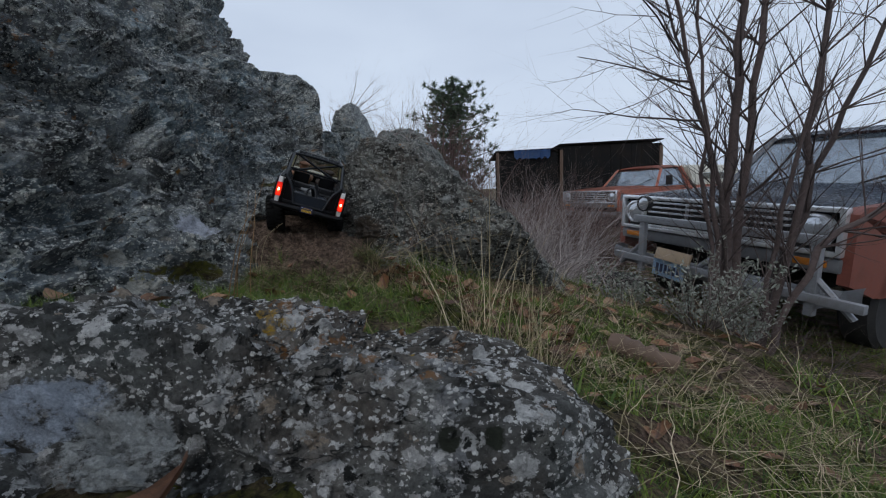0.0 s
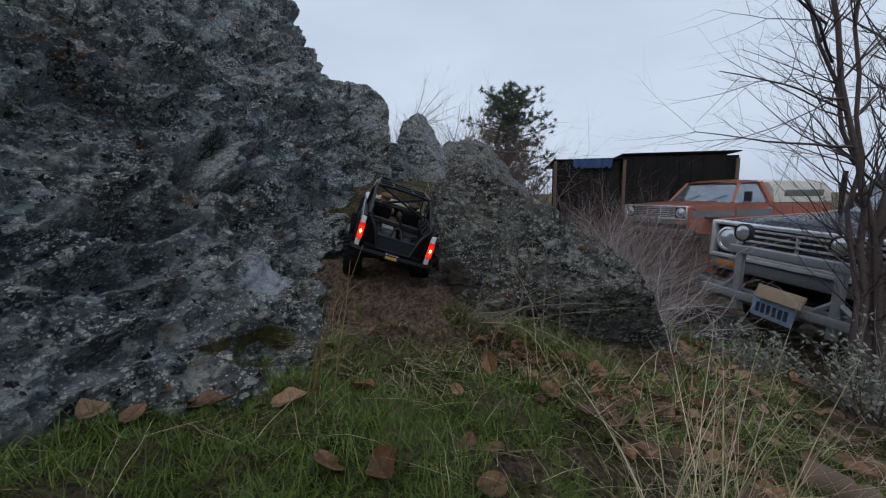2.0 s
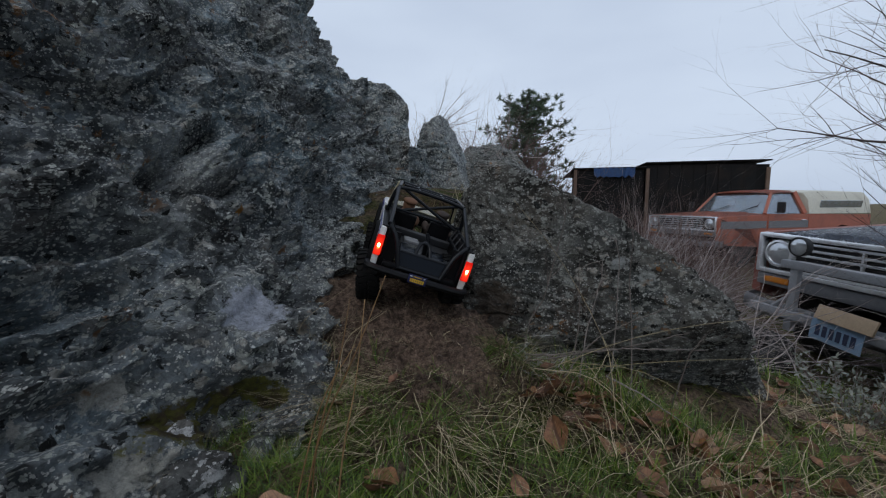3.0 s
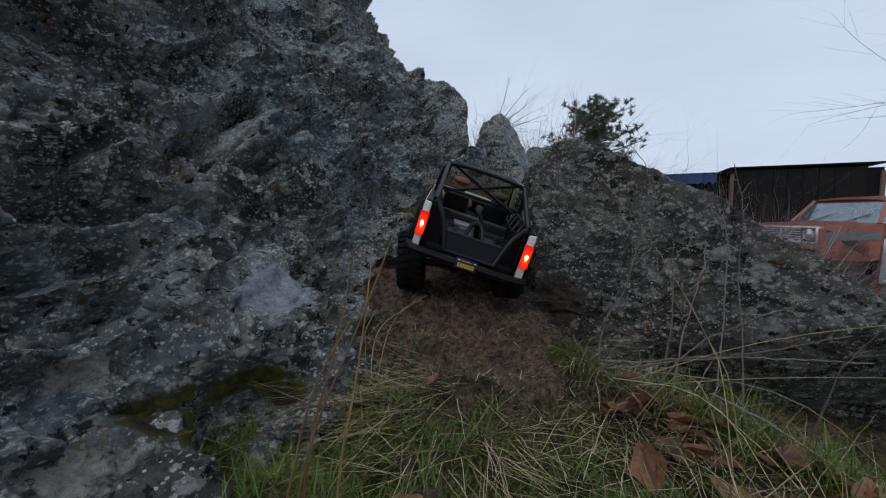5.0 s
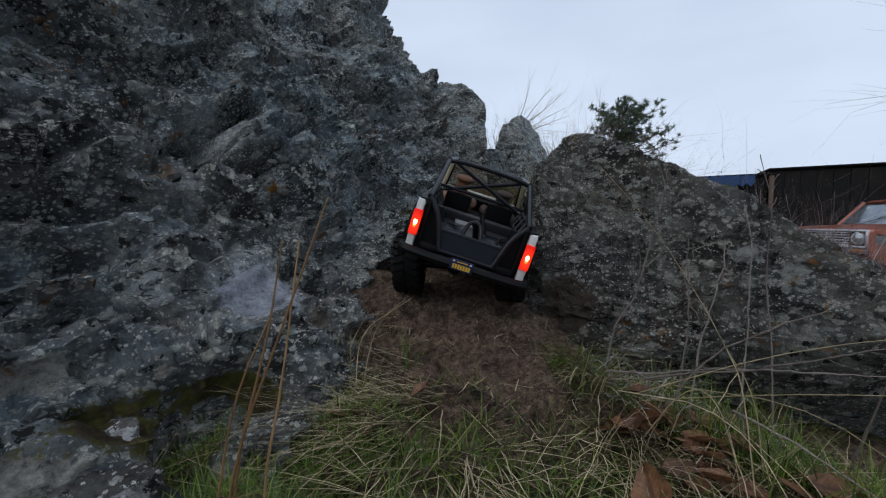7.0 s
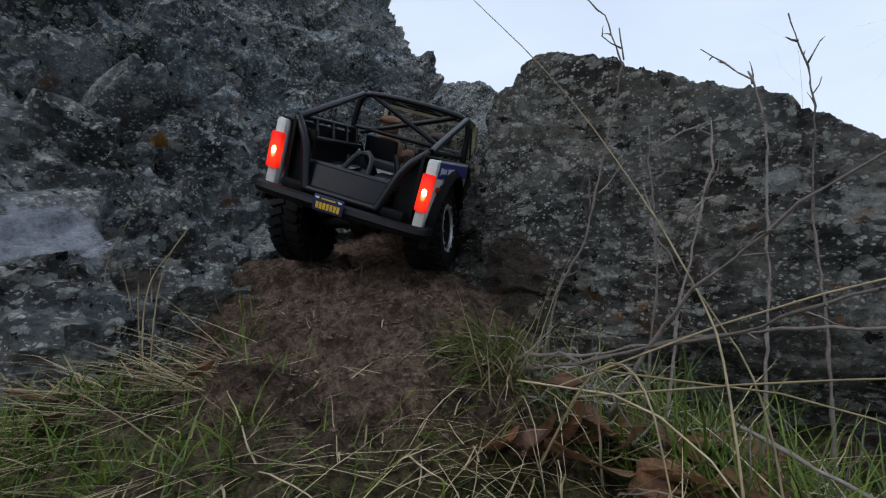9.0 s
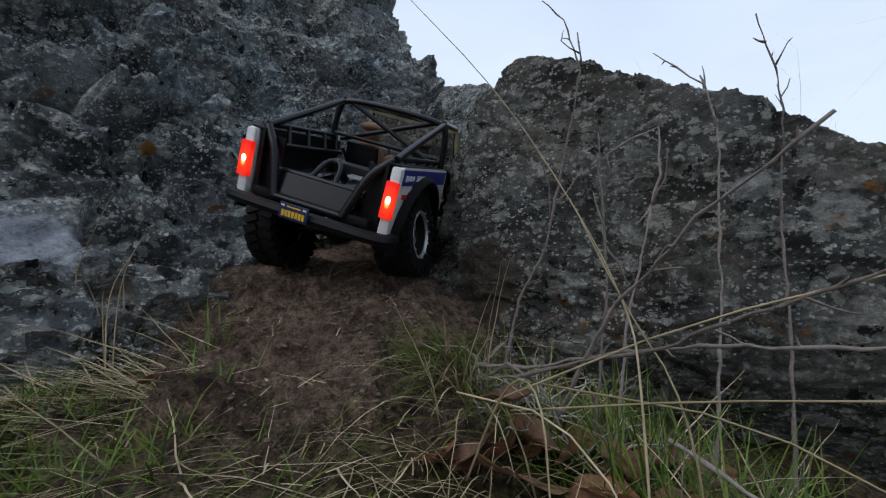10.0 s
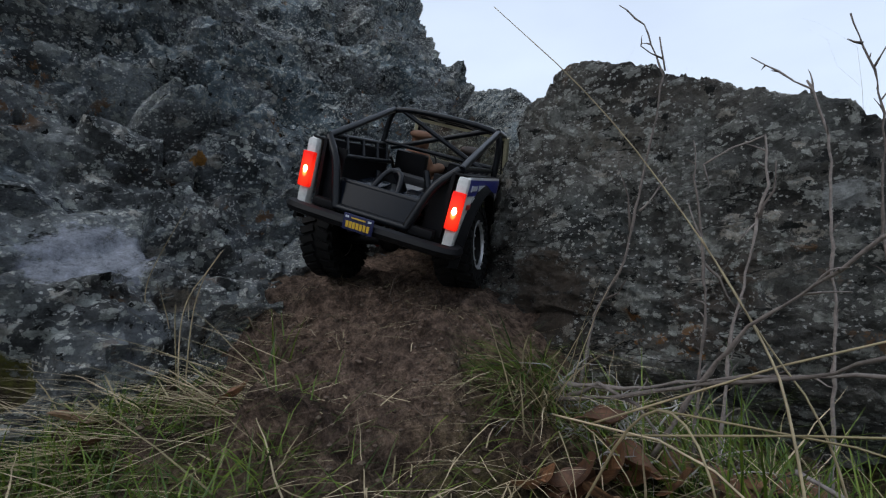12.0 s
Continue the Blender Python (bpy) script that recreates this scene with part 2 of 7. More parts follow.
def soil_material():
    """Brown soil that is bare and trodden in the gap between the rocks, moss and litter elsewhere."""
    m, n, l, p = nodes_of("soil")
    at = world_pos(n)
    medium = noise_node(n, l, 14.0, 8, 0.7, at)
    small = noise_node(n, l, 90.0, 8, 0.7, at)
    col = mix_node(n, l, ramp_node(n, l, medium, 0.35, 0.65), (0.070, 0.047, 0.035), (0.310, 0.212, 0.158))
    crumb = noise_node(n, l, 320.0, 5, 0.7, at)
    col = mix_node(n, l, 0.75, col, ramp_node(n, l, small, 0.38, 0.62, (0.22, 0.20, 0.19, 1), (1.8, 1.8, 1.8, 1)), "MULTIPLY")
    col = mix_node(n, l, 0.5, col, ramp_node(n, l, crumb, 0.38, 0.62, (0.35, 0.35, 0.35, 1), (1.6, 1.6, 1.6, 1)), "MULTIPLY")
    sep = n.new("ShaderNodeVectorMath")
    sep.operation = "DISTANCE"
    flat = n.new("ShaderNodeMapping")
    flat.inputs["Scale"].default_value = (1.0, 0.42, 0.0)
    l.new(at, flat.inputs["Vector"])
    l.new(flat.outputs[0], sep.inputs[0])
    sep.inputs[1].default_value = (-0.37, 0.52, 0.0)
    bare = ramp_node(n, l, sep.outputs["Value"], 0.19, 0.30, (0, 0, 0, 1), (1, 1, 1, 1))
    mossy = ramp_node(n, l, noise_node(n, l, 7.0, 7, 0.65, at), 0.42, 0.56)
    green = mix_node(n, l, ramp_node(n, l, small, 0.4, 0.6), (0.010, 0.012, 0.004), (0.105, 0.110, 0.018))
    cover = mix_node(n, l, 1.0, bare, mossy, "MULTIPLY")
    col = mix_node(n, l, cover, col, green)
    l.new(col, p.inputs["Base Color"])
    p.inputs["Roughness"].default_value = 0.95
    p.inputs["Specular IOR Level"].default_value = 0.2
    bump_node(n, l, p, mix_node(n, l, 0.35, mix_node(n, l, 0.6, medium, small), crumb), 1.0, 0.07)
    return m


BUFF = (0.32, 0.28, 0.23)
M_ROCK = rock_material("lichen_rock", (0.190, 0.208, 0.214), ((11.0, 0.62, 0.42, (0.19, 0.205, 0.215)), (26.0, 0.60, 0.40, (0.27, 0.285, 0.27)), (30.0, 0.50, 0.22, (0.46, 0.44, 0.39)), (60.0, 0.60, 0.42, (0.40, 0.42, 0.385)), (110.0, 0.62, 0.48, (0.52, 0.54, 0.495)), (190.0, 0.60, 0.46, (0.62, 0.63, 0.59))), 0.45, 0.7, (((-0.51, 0.78, 0.105), 0.050, (1, 0.5, 1.8)), ((-0.54, 0.70, 0.115), 0.040, (1, 0.6, 1.8)), ((-0.50, 0.87, 0.085), 0.030, (1, 0.6, 1.6)), ((-0.62, 0.60, 0.15), 0.022, (1, 0.7, 1.4))),
                       patches=(((-0.585, 0.935, 0.196), 0.060, (1, 1, 1.3), (0.40, 0.42, 0.47)), ((-0.52, 0.886, 0.092), 0.022, (1, 1, 0.8), (0.34, 0.30, 0.25)), ((-0.55, 1.006, 0.150), 0.03, (1, 1, 1), BUFF), ((-0.535, 0.63, 0.10), 0.040, (1.0, 0.7, 2.0), (0.42, 0.41, 0.36)),
                                ((-0.605, 0.672, 0.165), 0.026, (1, 0.8, 1.4), (0.36, 0.35, 0.31)), ((-0.83, 0.787, 0.527), 0.03, (1, 1.4, 0.8), (0.36, 0.37, 0.36)), ((-0.734, 0.961, 0.357), 0.013, (1, 1, 1), (0.33, 0.15, 0.04)),
                                ((-0.743, 1.123, 0.38), 0.016, (1, 1, 1), (0.36, 0.17, 0.035)), ((-0.934, 1.376, 0.726), 0.020, (1, 1, 1.2), (0.33, 0.15, 0.03)), ((-0.987, 1.75, 0.953), 0.024, (1, 1, 1.2), (0.33, 0.15, 0.03)), ((-0.85, 1.06, 0.585), 0.020, (1, 1, 1.4), (0.36, 0.37, 0.36))))
M_ROCK_PALE = rock_material("pale_lichen_rock", (0.112, 0.108, 0.100), ((18.0, 0.60, 0.40, (0.20, 0.205, 0.21)), (40.0, 0.65, 0.46, (0.36, 0.36, 0.35)), (28.0, 0.52, 0.26, (0.52, 0.52, 0.51)), (90.0, 0.66, 0.50, (0.50, 0.50, 0.49)), (180.0, 0.62, 0.50, (0.60, 0.60, 0.58)), (24.0, 0.42, 0.18, (0.26, 0.215, 0.17))), 0.35, 0.6, (), (1, 1, 1.2),
                            (((-0.215, 0.125, 0.10), 0.046, (0.7, 1.0, 1.6), (0.34, 0.385, 0.45)), ((-0.14, 0.105, 0.07), 0.040, (0.8, 0.8, 1), (0.34, 0.36, 0.36)), ((-0.075, 0.235, 0.122), 0.036, (0.8, 1.3, 1), (0.36, 0.22, 0.025)),
                             ((-0.117, 0.376, 0.124), 0.022, (1, 1, 1), (0.36, 0.21, 0.03)), ((-0.017, 0.150, 0.103), 0.010, (1, 1, 1), (0.50, 0.20, 0.012)), ((0.155, 0.128, 0.06), 0.012, (1, 1, 1), (0.018, 0.022, 0.014)), ((0.195, 0.14, 0.055), 0.012, (1, 1, 1), (0.018, 0.022, 0.014)), ((0.10, 0.24, 0.09), 0.014, (1, 1, 1), (0.34, 0.22, 0.03))), 0.020, 0.26)
# last patch: dark brown, shade of overhang and toy truck painted in
M_ROCK_WARM = rock_material("brown_lichen_rock", (0.118, 0.115, 0.104), ((13.0, 0.62, 0.42, (0.16, 0.162, 0.148)), (36.0, 0.66, 0.55, (0.23, 0.232, 0.21)), (34.0, 0.50, 0.22, (0.38, 0.35, 0.30)), (72.0, 0.64, 0.50, (0.31, 0.315, 0.285)), (130.0, 0.55, 0.34, (0.38, 0.385, 0.35)), (220.0, 0.55, 0.36, (0.46, 0.46, 0.43))), 0.65, 0.8, (), (1, 1, 1.3),
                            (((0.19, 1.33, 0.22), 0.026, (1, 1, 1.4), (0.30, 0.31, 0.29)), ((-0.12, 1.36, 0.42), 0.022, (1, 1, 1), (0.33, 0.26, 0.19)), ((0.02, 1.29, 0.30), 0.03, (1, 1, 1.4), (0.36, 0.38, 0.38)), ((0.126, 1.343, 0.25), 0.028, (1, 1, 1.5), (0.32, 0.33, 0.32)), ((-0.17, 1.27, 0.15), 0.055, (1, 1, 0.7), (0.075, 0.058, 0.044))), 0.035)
M_SOIL = soil_material()
M_GRASS = varied("green_grass", (0.026, 0.070, 0.008), (0.165, 0.225, 0.024), 0.55, 0.3)
M_STRAW = varied("dry_straw", (0.25, 0.205, 0.105), (0.58, 0.47, 0.31), 0.7, 0.2)
M_FIBRE = varied("root_fibre", (0.030, 0.019, 0.012), (0.13, 0.085, 0.055), 0.9)
M_ROOT = varied("bleached_root", (0.26, 0.24, 0.23), (0.52, 0.50, 0.48), 0.9)
M_TAWNY = varied("tawny_straw", (0.22, 0.12, 0.05), (0.38, 0.23, 0.11), 0.7, 0.15)
M_TWIG = varied("grey_twig", (0.09, 0.072, 0.062), (0.25, 0.215, 0.195), 0.9, 0.0, 300.0)
M_RED_TWIG = varied("reddish_twig", (0.10, 0.062, 0.055), (0.20, 0.135, 0.12), 0.9)
M_PURPLE_TWIG = varied("purple_brown_twig", (0.05, 0.035, 0.03), (0.15, 0.12, 0.11), 0.9)
M_STEM = varied("reddish_stem", (0.045, 0.032, 0.030), (0.105, 0.076, 0.071), 0.8)
M_BRUSH_TWIG = varied("brush_twig", (0.20, 0.165, 0.155), (0.48, 0.42, 0.40), 0.9)
M_BARK = varied("dark_bark", (0.035, 0.027, 0.024), (0.065, 0.05, 0.045), 0.85)


def leaf_material():
    """Brown dead leaf: its own shade, blotches, a dark midrib and faint side veins."""
    m, n, l, p = nodes_of("dead_leaf")
    own = n.new("ShaderNodeObjectInfo").outputs["Random"]
    at = object_pos(n)
    col = stops_node(n, l, own, [(0.0, (0.075, 0.034, 0.018)), (0.45, (0.16, 0.074, 0.036)), (0.8, (0.24, 0.115, 0.055)), (1.0, (0.27, 0.17, 0.10))])
    blotch = noise_node(n, l, 90.0, 6, 0.65, at)
    col = mix_node(n, l, 0.8, col, ramp_node(n, l, blotch, 0.35, 0.65, (0.40, 0.38, 0.36, 1), (1.5, 1.5, 1.5, 1)), "MULTIPLY")
    sep = n.new("ShaderNodeSeparateXYZ")
    l.new(at, sep.inputs[0])
    out = n.new("ShaderNodeMath")
    out.operation = "ABSOLUTE"
    l.new(sep.outputs["Y"], out.inputs[0])
    col = mix_node(n, l, ramp_node(n, l, out.outputs[0], 0.0004, 0.0010, (0.75, 0.75, 0.75, 1), (0, 0, 0, 1)), col, (0.045, 0.022, 0.013))
    run = n.new("ShaderNodeMath")
    run.operation = "MULTIPLY_ADD"
    run.inputs[1].default_value = -0.8
    l.new(out.outputs[0], run.inputs[0])
    l.new(sep.outputs["X"], run.inputs[2])
    wave = n.new("ShaderNodeMath")
    wave.operation = "SINE"
    many = n.new("ShaderNodeMath")
    many.operation = "MULTIPLY"
    many.inputs[1].default_value = 1100.0
    l.new(run.outputs[0], many.inputs[0])
    l.new(many.outputs[0], wave.inputs[0])
    col = mix_node(n, l, ramp_node(n, l, wave.outputs[0], 0.86, 0.98, (0, 0, 0, 1), (0.45, 0.45, 0.45, 1)), col, (0.06, 0.030, 0.017))
    l.new(col, p.inputs["Base Color"])
    p.inputs["Roughness"].default_value = 0.6
    tr = n.new("ShaderNodeBsdfTranslucent")
    mx = n.new("ShaderNodeMixShader")
    mx.inputs[0].default_value = 0.12
    l.new(col, tr.inputs["Color"])
    l.new(p.outputs[0], mx.inputs[1])
    l.new(tr.outputs[0], mx.inputs[2])
    l.new(mx.outputs[0], n["Material Output"].inputs["Surface"])
    bump_node(n, l, p, blotch, 0.5, 0.003)
    return m


M_LEAF = leaf_material()
M_SAGE = varied("grey_green_leaf", (0.16, 0.18, 0.14), (0.30, 0.31, 0.27), 0.85, 0.2)
M_NEEDLE = varied("pine_needle", (0.035, 0.060, 0.035), (0.105, 0.150, 0.085), 0.7, 0.1, 9.0)
M_DIRT_CLOD = plain("clod", (0.10, 0.068, 0.048), 0.95, 0, (0.03, 0.02, 0.014), 0.8, 30, 0.8)


# ---- geometry helpers ----
def whole(*v):
    return [np.asarray(a).astype(np.int64) for a in v]


def lattice(ix, iy, iz, seed):
    """Random numbers from 0 to 1, one for each whole-numbered place."""
    h = (ix * 374761393 + iy * 668265263 + iz * 2147483629 + seed * 1274126177) & 0xFFFFFFFF
    h = ((h ^ (h >> 13)) * 1274126177) & 0xFFFFFFFF
    h = ((h ^ (h >> 16)) * 2246822519) & 0xFFFFFFFF
    return ((h ^ (h >> 15)) & 0xFFFFFF) / float(0xFFFFFF)


def smooth_noise(p, seed=0):
    f = np.floor(p)
    w = p - f
    w = w * w * w * (w * (w * 6 - 15) + 10)
    ix, iy, iz = whole(f[:, 0], f[:, 1], f[:, 2])
    out = 0
    for a in (0, 1):
        for b in (0, 1):
            for c in (0, 1):
                k = (w[:, 0] if a else 1 - w[:, 0]) * (w[:, 1] if b else 1 - w[:, 1]) * (w[:, 2] if c else 1 - w[:, 2])
                out = out + k * lattice(ix + a, iy + b, iz + c, seed)
    return out * 2 - 1


def cloudy(p, octaves=4, seed=0, gain=0.5):
    out, amp = 0, 1.0
    for k in range(octaves):
        out = out + amp * smooth_noise(p * (2.03 ** k) + 17.3 * k, seed + k)
        amp *= gain
    return out


def cells(p, seed=0):
    """Distance to the nearest and to the second cell point, and the nearest cell's own number."""
    f = np.floor(p)
    ix, iy, iz = whole(f[:, 0], f[:, 1], f[:, 2])
    d1, d2, own = np.full(len(p), 9.0), np.full(len(p), 9.0), np.zeros(len(p))
    for a in (-1, 0, 1):
        for b in (-1, 0, 1):
            for c in (-1, 0, 1):
                q = np.stack([ix + a + lattice(ix + a, iy + b, iz + c, seed), iy + b + lattice(ix + a, iy + b, iz + c, seed + 1), iz + c + lattice(ix + a, iy + b, iz + c, seed + 2)], 1)
                d = np.sqrt(((p - q) ** 2).sum(1))
                near = d < d1
                d2 = np.where(near, d1, np.minimum(d2, d))
                own = np.where(near, lattice(ix + a, iy + b, iz + c, seed + 3), own)
                d1 = np.where(near, d, d1)
    return d1, d2, own


def finish(ob, name, material, parent=None, label="", sharp=40):
    me = ob
    me.materials.append(material)
    if sharp is not None:
        me.polygons.foreach_set("use_smooth", [True] * len(me.polygons))
        me.set_sharp_from_angle(angle=radians(sharp))
    o = new(name, me)
    if parent is not None:
        o.parent = parent
    if label:
        tagged(o, label)
    return o


def part(name, bm, material, parent=None, label="", sharp=40):
    """Links a bmesh as one mesh object under a thing or a part."""
    bmesh.ops.recalc_face_normals(bm, faces=bm.faces)
    me = bpy.data.meshes.new(name)
    bm.to_mesh(me)
    bm.free()
    return finish(me, name, material, parent, label, sharp)


def from_lists(name, verts, faces, material, parent=None, label="", sharp=None):
    me = bpy.data.meshes.new(name)
    me.from_pydata([tuple(v) for v in verts], [], faces)
    me.update()
    return finish(me, name, material, parent, label, sharp)


def grid_mesh(name, P, material, origin=(0, 0, 0), sharp=38):
    """A mesh from an array of points with the shape rows x columns x 3."""
    r, c, _ = P.shape
    i = np.arange(r * c).reshape(r, c)
    quads = np.stack([i[:-1, :-1], i[:-1, 1:], i[1:, 1:], i[1:, :-1]], -1).reshape(-1, 4)
    me = bpy.data.meshes.new(name)
    me.vertices.add(r * c)
    me.vertices.foreach_set("co", (P.reshape(-1, 3) - np.array(origin)).ravel())
    me.loops.add(quads.size)
    me.loops.foreach_set("vertex_index", quads.ravel())
    me.polygons.add(len(quads))
    me.polygons.foreach_set("loop_start", np.arange(0, quads.size, 4))
    me.update(calc_edges=True)
    me.validate()
    o = finish(me, name, material, None, "", sharp)
    o.location = origin
    return o


def box(bm, size, at=(0, 0, 0), turn=(0, 0, 0), bevel=0.0, taper=1.0):
    v = bmesh.ops.create_cube(bm, size=1.0)["verts"]
    for q in v:
        k = taper if q.co.z > 0 else 1.0
        q.co = Vector((q.co.x * size[0] * k, q.co.y * size[1] * k, q.co.z * size[2]))
    if bevel:
        edges = list({e for q in v for e in q.link_edges})
        made = bmesh.ops.bevel(bm, geom=edges, offset=bevel, segments=2, affect="EDGES", profile=0.6)
        v = list({q for f in made["faces"] for q in f.verts} | {q for q in v if q.is_valid})
    m = pose(*at, *turn)
    for q in v:
        q.co = m @ q.co
    return v


def tube(bm, pts, radius, sides=8, caps=True):
    """A round bar along a line of points; the radius is one number or one for each point."""
    pts = [Vector(p) for p in pts]
    rad = radius if isinstance(radius, (list, tuple)) else [radius] * len(pts)
    rings, up = [], None
    for k, p in enumerate(pts):
        a, b = pts[max(k - 1, 0)], pts[min(k + 1, len(pts) - 1)]
        d = (b - a).normalized()
        if up is None or abs(up.dot(d)) > 0.95:
            up = Vector((0, 0, 1)) if abs(d.z) < 0.9 else Vector((1, 0, 0))
        s = d.cross(up).normalized()
        up = s.cross(d).normalized()
        rings.append([bm.verts.new(p + rad[k] * (math.cos(2 * math.pi * j / sides) * s + math.sin(2 * math.pi * j / sides) * up)) for j in range(sides)])
    for a, b in zip(rings, rings[1:]):
        for j in range(sides):
            bm.faces.new((a[j], a[(j + 1) % sides], b[(j + 1) % sides], b[j]))
    if caps:
        bm.faces.new(rings[0][::-1])
        bm.faces.new(rings[-1])


def bent(pts, step=0.25, rounds=2):
    """The line with its corners cut round."""
    pts = [Vector(p) for p in pts]
    for _ in range(rounds):
        out = [pts[0]]
        for a, b in zip(pts, pts[1:]):
            out += [a.lerp(b, step), a.lerp(b, 1 - step)]
        pts = out + [pts[-1]]
    return pts


def lathe(bm, profile, sides=24, m=None, caps=True):
    """Turns (radius, along) pairs about the y axis."""
    m = m or Matrix.Identity(4)
    rings = []
    for r, y in profile:
        rings.append([bm.verts.new(m @ Vector((r * math.cos(2 * math.pi * j / sides), y, r * math.sin(2 * math.pi * j / sides)))) for j in range(sides)])
    for a, b in zip(rings, rings[1:]):
        for j in range(sides):
            bm.faces.new((a[j], a[(j + 1) % sides], b[(j + 1) % sides], b[j]))
    if caps and profile[0] != profile[-1]:
        bm.faces.new(rings[0])
        bm.faces.new(rings[-1])


def prism(bm, outline, depth, m):
    """A flat outline (x, y) given the thickness depth along z, laid by m."""
    a = [bm.verts.new(m @ Vector((x, y, 0))) for x, y in outline]
    b = [bm.verts.new(m @ Vector((x, y, depth))) for x, y in outline]
    bm.faces.new(a[::-1])
    bm.faces.new(b)
    n = len(outline)
    for j in range(n):
        bm.faces.new((a[j], a[(j + 1) % n], b[(j + 1) % n], b[j]))


def thing(name, label, category, m=None, group="", kind=""):
    e = new(name)
    e.empty_display_size = 0.05
    if m is not None:
        e.matrix_world = m
    return tagged(e, label, category, group, kind)


SIDE = Matrix(((1, 0, 0, 0), (0, 0, 1, 0), (0, 1, 0, 0), (0, 0, 0, 1)))  # outline x, y -> x, z; depth -> y


def arc(cx, cz, r, a0, a1, n=10):
    return [(cx + r * math.cos(radians(a0 + (a1 - a0) * k / n)), cz + r * math.sin(radians(a0 + (a1 - a0) * k / n))) for k in range(n + 1)]


# ---- ground ----
def step(x, a, b):
    t = np.clip((x - a) / (b - a), 0, 1)
    return t * t * (3 - 2 * t)


FLAKE = (-0.225, 1.005)


def ground_z(x, y):
    """Height of the ground: a grassy bench by the rocks that falls away to the parked trucks, and a rise behind the gap."""
    x, y = np.asarray(x, float), np.asarray(y, float)
    fall = np.interp(x, [-3, -0.6, -0.25, 0.05, 0.4, 0.8, 1.3, 1.9, 2.5, 60], [0.12, 0.06, 0.05, 0.0, -0.11, -0.25, -0.37, -0.75, -0.95, -1.2])
    far = -0.95 - 0.02 * np.clip(y - 4, 0, 20)
    z = fall + (np.minimum(far, fall) - fall) * step(y, 1.9, 3.6) * step(x, -0.4, 0.4)
    hill = np.interp(y, [1.0, 1.14, 1.24, 1.5, 1.9, 3.9], [0.0, 0.068, 0.085, 0.145, 0.34, 0.44]) + np.clip(-0.12 * (x + 0.37), -0.04, 0.03) * step(y, 1.0, 1.25)
    z = z + hill * step(-x, 0.02, 0.26) * (1 - 0.8 * step(y, 3.6, 7.0))
    # a grassy bank against the bedrock, towards the slab
    z = z + 0.085 * step(-y, -0.66, -0.34) * step(-x, 0.30, 0.62)
    z = z + 0.35 * step(-x, 2.0, 4.0) - 0.05 * step(-y, 0.2, 1.0)
    p = np.stack([x.ravel(), y.ravel(), np.zeros(x.size)], 1)
    near = np.exp(-(((p[:, 0]) ** 2 + (p[:, 1] - 0.8) ** 2) / 6.0))
    rough = 0.018 * cloudy(p * 5.0, 3, 5) * near + 0.05 * cloudy(p * 0.5, 2, 9) * (1 - near)
    clods = 0.013 * cloudy(p * 22.0, 3, 15) * near + (0.009 * cloudy(p * 55.0, 2, 16) + 0.0055 * cloudy(p * 130.0, 2, 17)) * np.exp(-(((p[:, 0] + 0.33) / 0.3) ** 2 + ((p[:, 1] - 1.1) / 0.3) ** 2))
    d1, d2, own = cells(p * 13.0 + 0.4 * cloudy(p * 9.0, 2, 31)[:, None], 41)
    trodden = (1 - 0.8 * step(p[:, 1], 1.06, 1.15)) * np.exp(-(((p[:, 0] + 0.33) / 0.20) ** 2 + ((p[:, 1] - 1.1) / 0.22) ** 2))
    lumps = 0.060 * (own - 0.4) * np.clip((d2 - d1) * 3, 0, 1) * trodden
    # a trodden flake of earth with a broken edge towards the slope
    u, v = (p[:, 0] - FLAKE[0]) * 0.72 + (p[:, 1] - FLAKE[1]) * 0.69, -(p[:, 0] - FLAKE[0]) * 0.69 + (p[:, 1] - FLAKE[1]) * 0.72
    wob = 0.012 * cloudy(p * 30.0, 3, 52)
    flake = 0.024 * step(0.105 - np.abs(u) + wob, 0.0, 0.02) * step(v + 0.030 + wob, 0.0, 0.012) * (1 - step(v, 0.03, 0.10))
    return z + (rough + clods + lumps + flake).reshape(x.shape)


def spread(lo, hi, fine, reach, growth=1.12):
    mid = list(np.arange(lo, hi, fine))
    s, out = fine, []
    while sum(out) < reach:
        s *= growth
        out.append(s)
    return np.array(sorted([lo - v for v in np.cumsum(out)] + mid + [hi + v for v in np.cumsum(out)]))


gx, gy = np.meshgrid(spread(-0.70, 0.30, 0.0055, 900, 1.06), spread(0.30, 1.55, 0.0055, 900, 1.06))
ground = grid_mesh("ground", np.stack([gx, gy, ground_z(gx, gy)], -1), M_SOIL)
tagged(ground, "brown soil with moss, trodden bare between the rocks", "ground", kind="structure")


# ---- rocks ----
DIP = np.array([0.16, -0.20, 0.96])
RUN = np.array([0.55, 0.80, 0.08])


def broken(q, thick, run, seed):
    """Each layer is broken across its run into pieces that stand out by their own amount, 0 to 1."""
    lay = (q @ DIP) / thick
    k = np.floor(lay)
    s = (q @ RUN) / run + 7.3 * lattice(*whole(k, k * 0, k * 0), seed)
    j = np.floor(s)
    return lattice(*whole(k, j, k * 0), seed + 1), lay - k


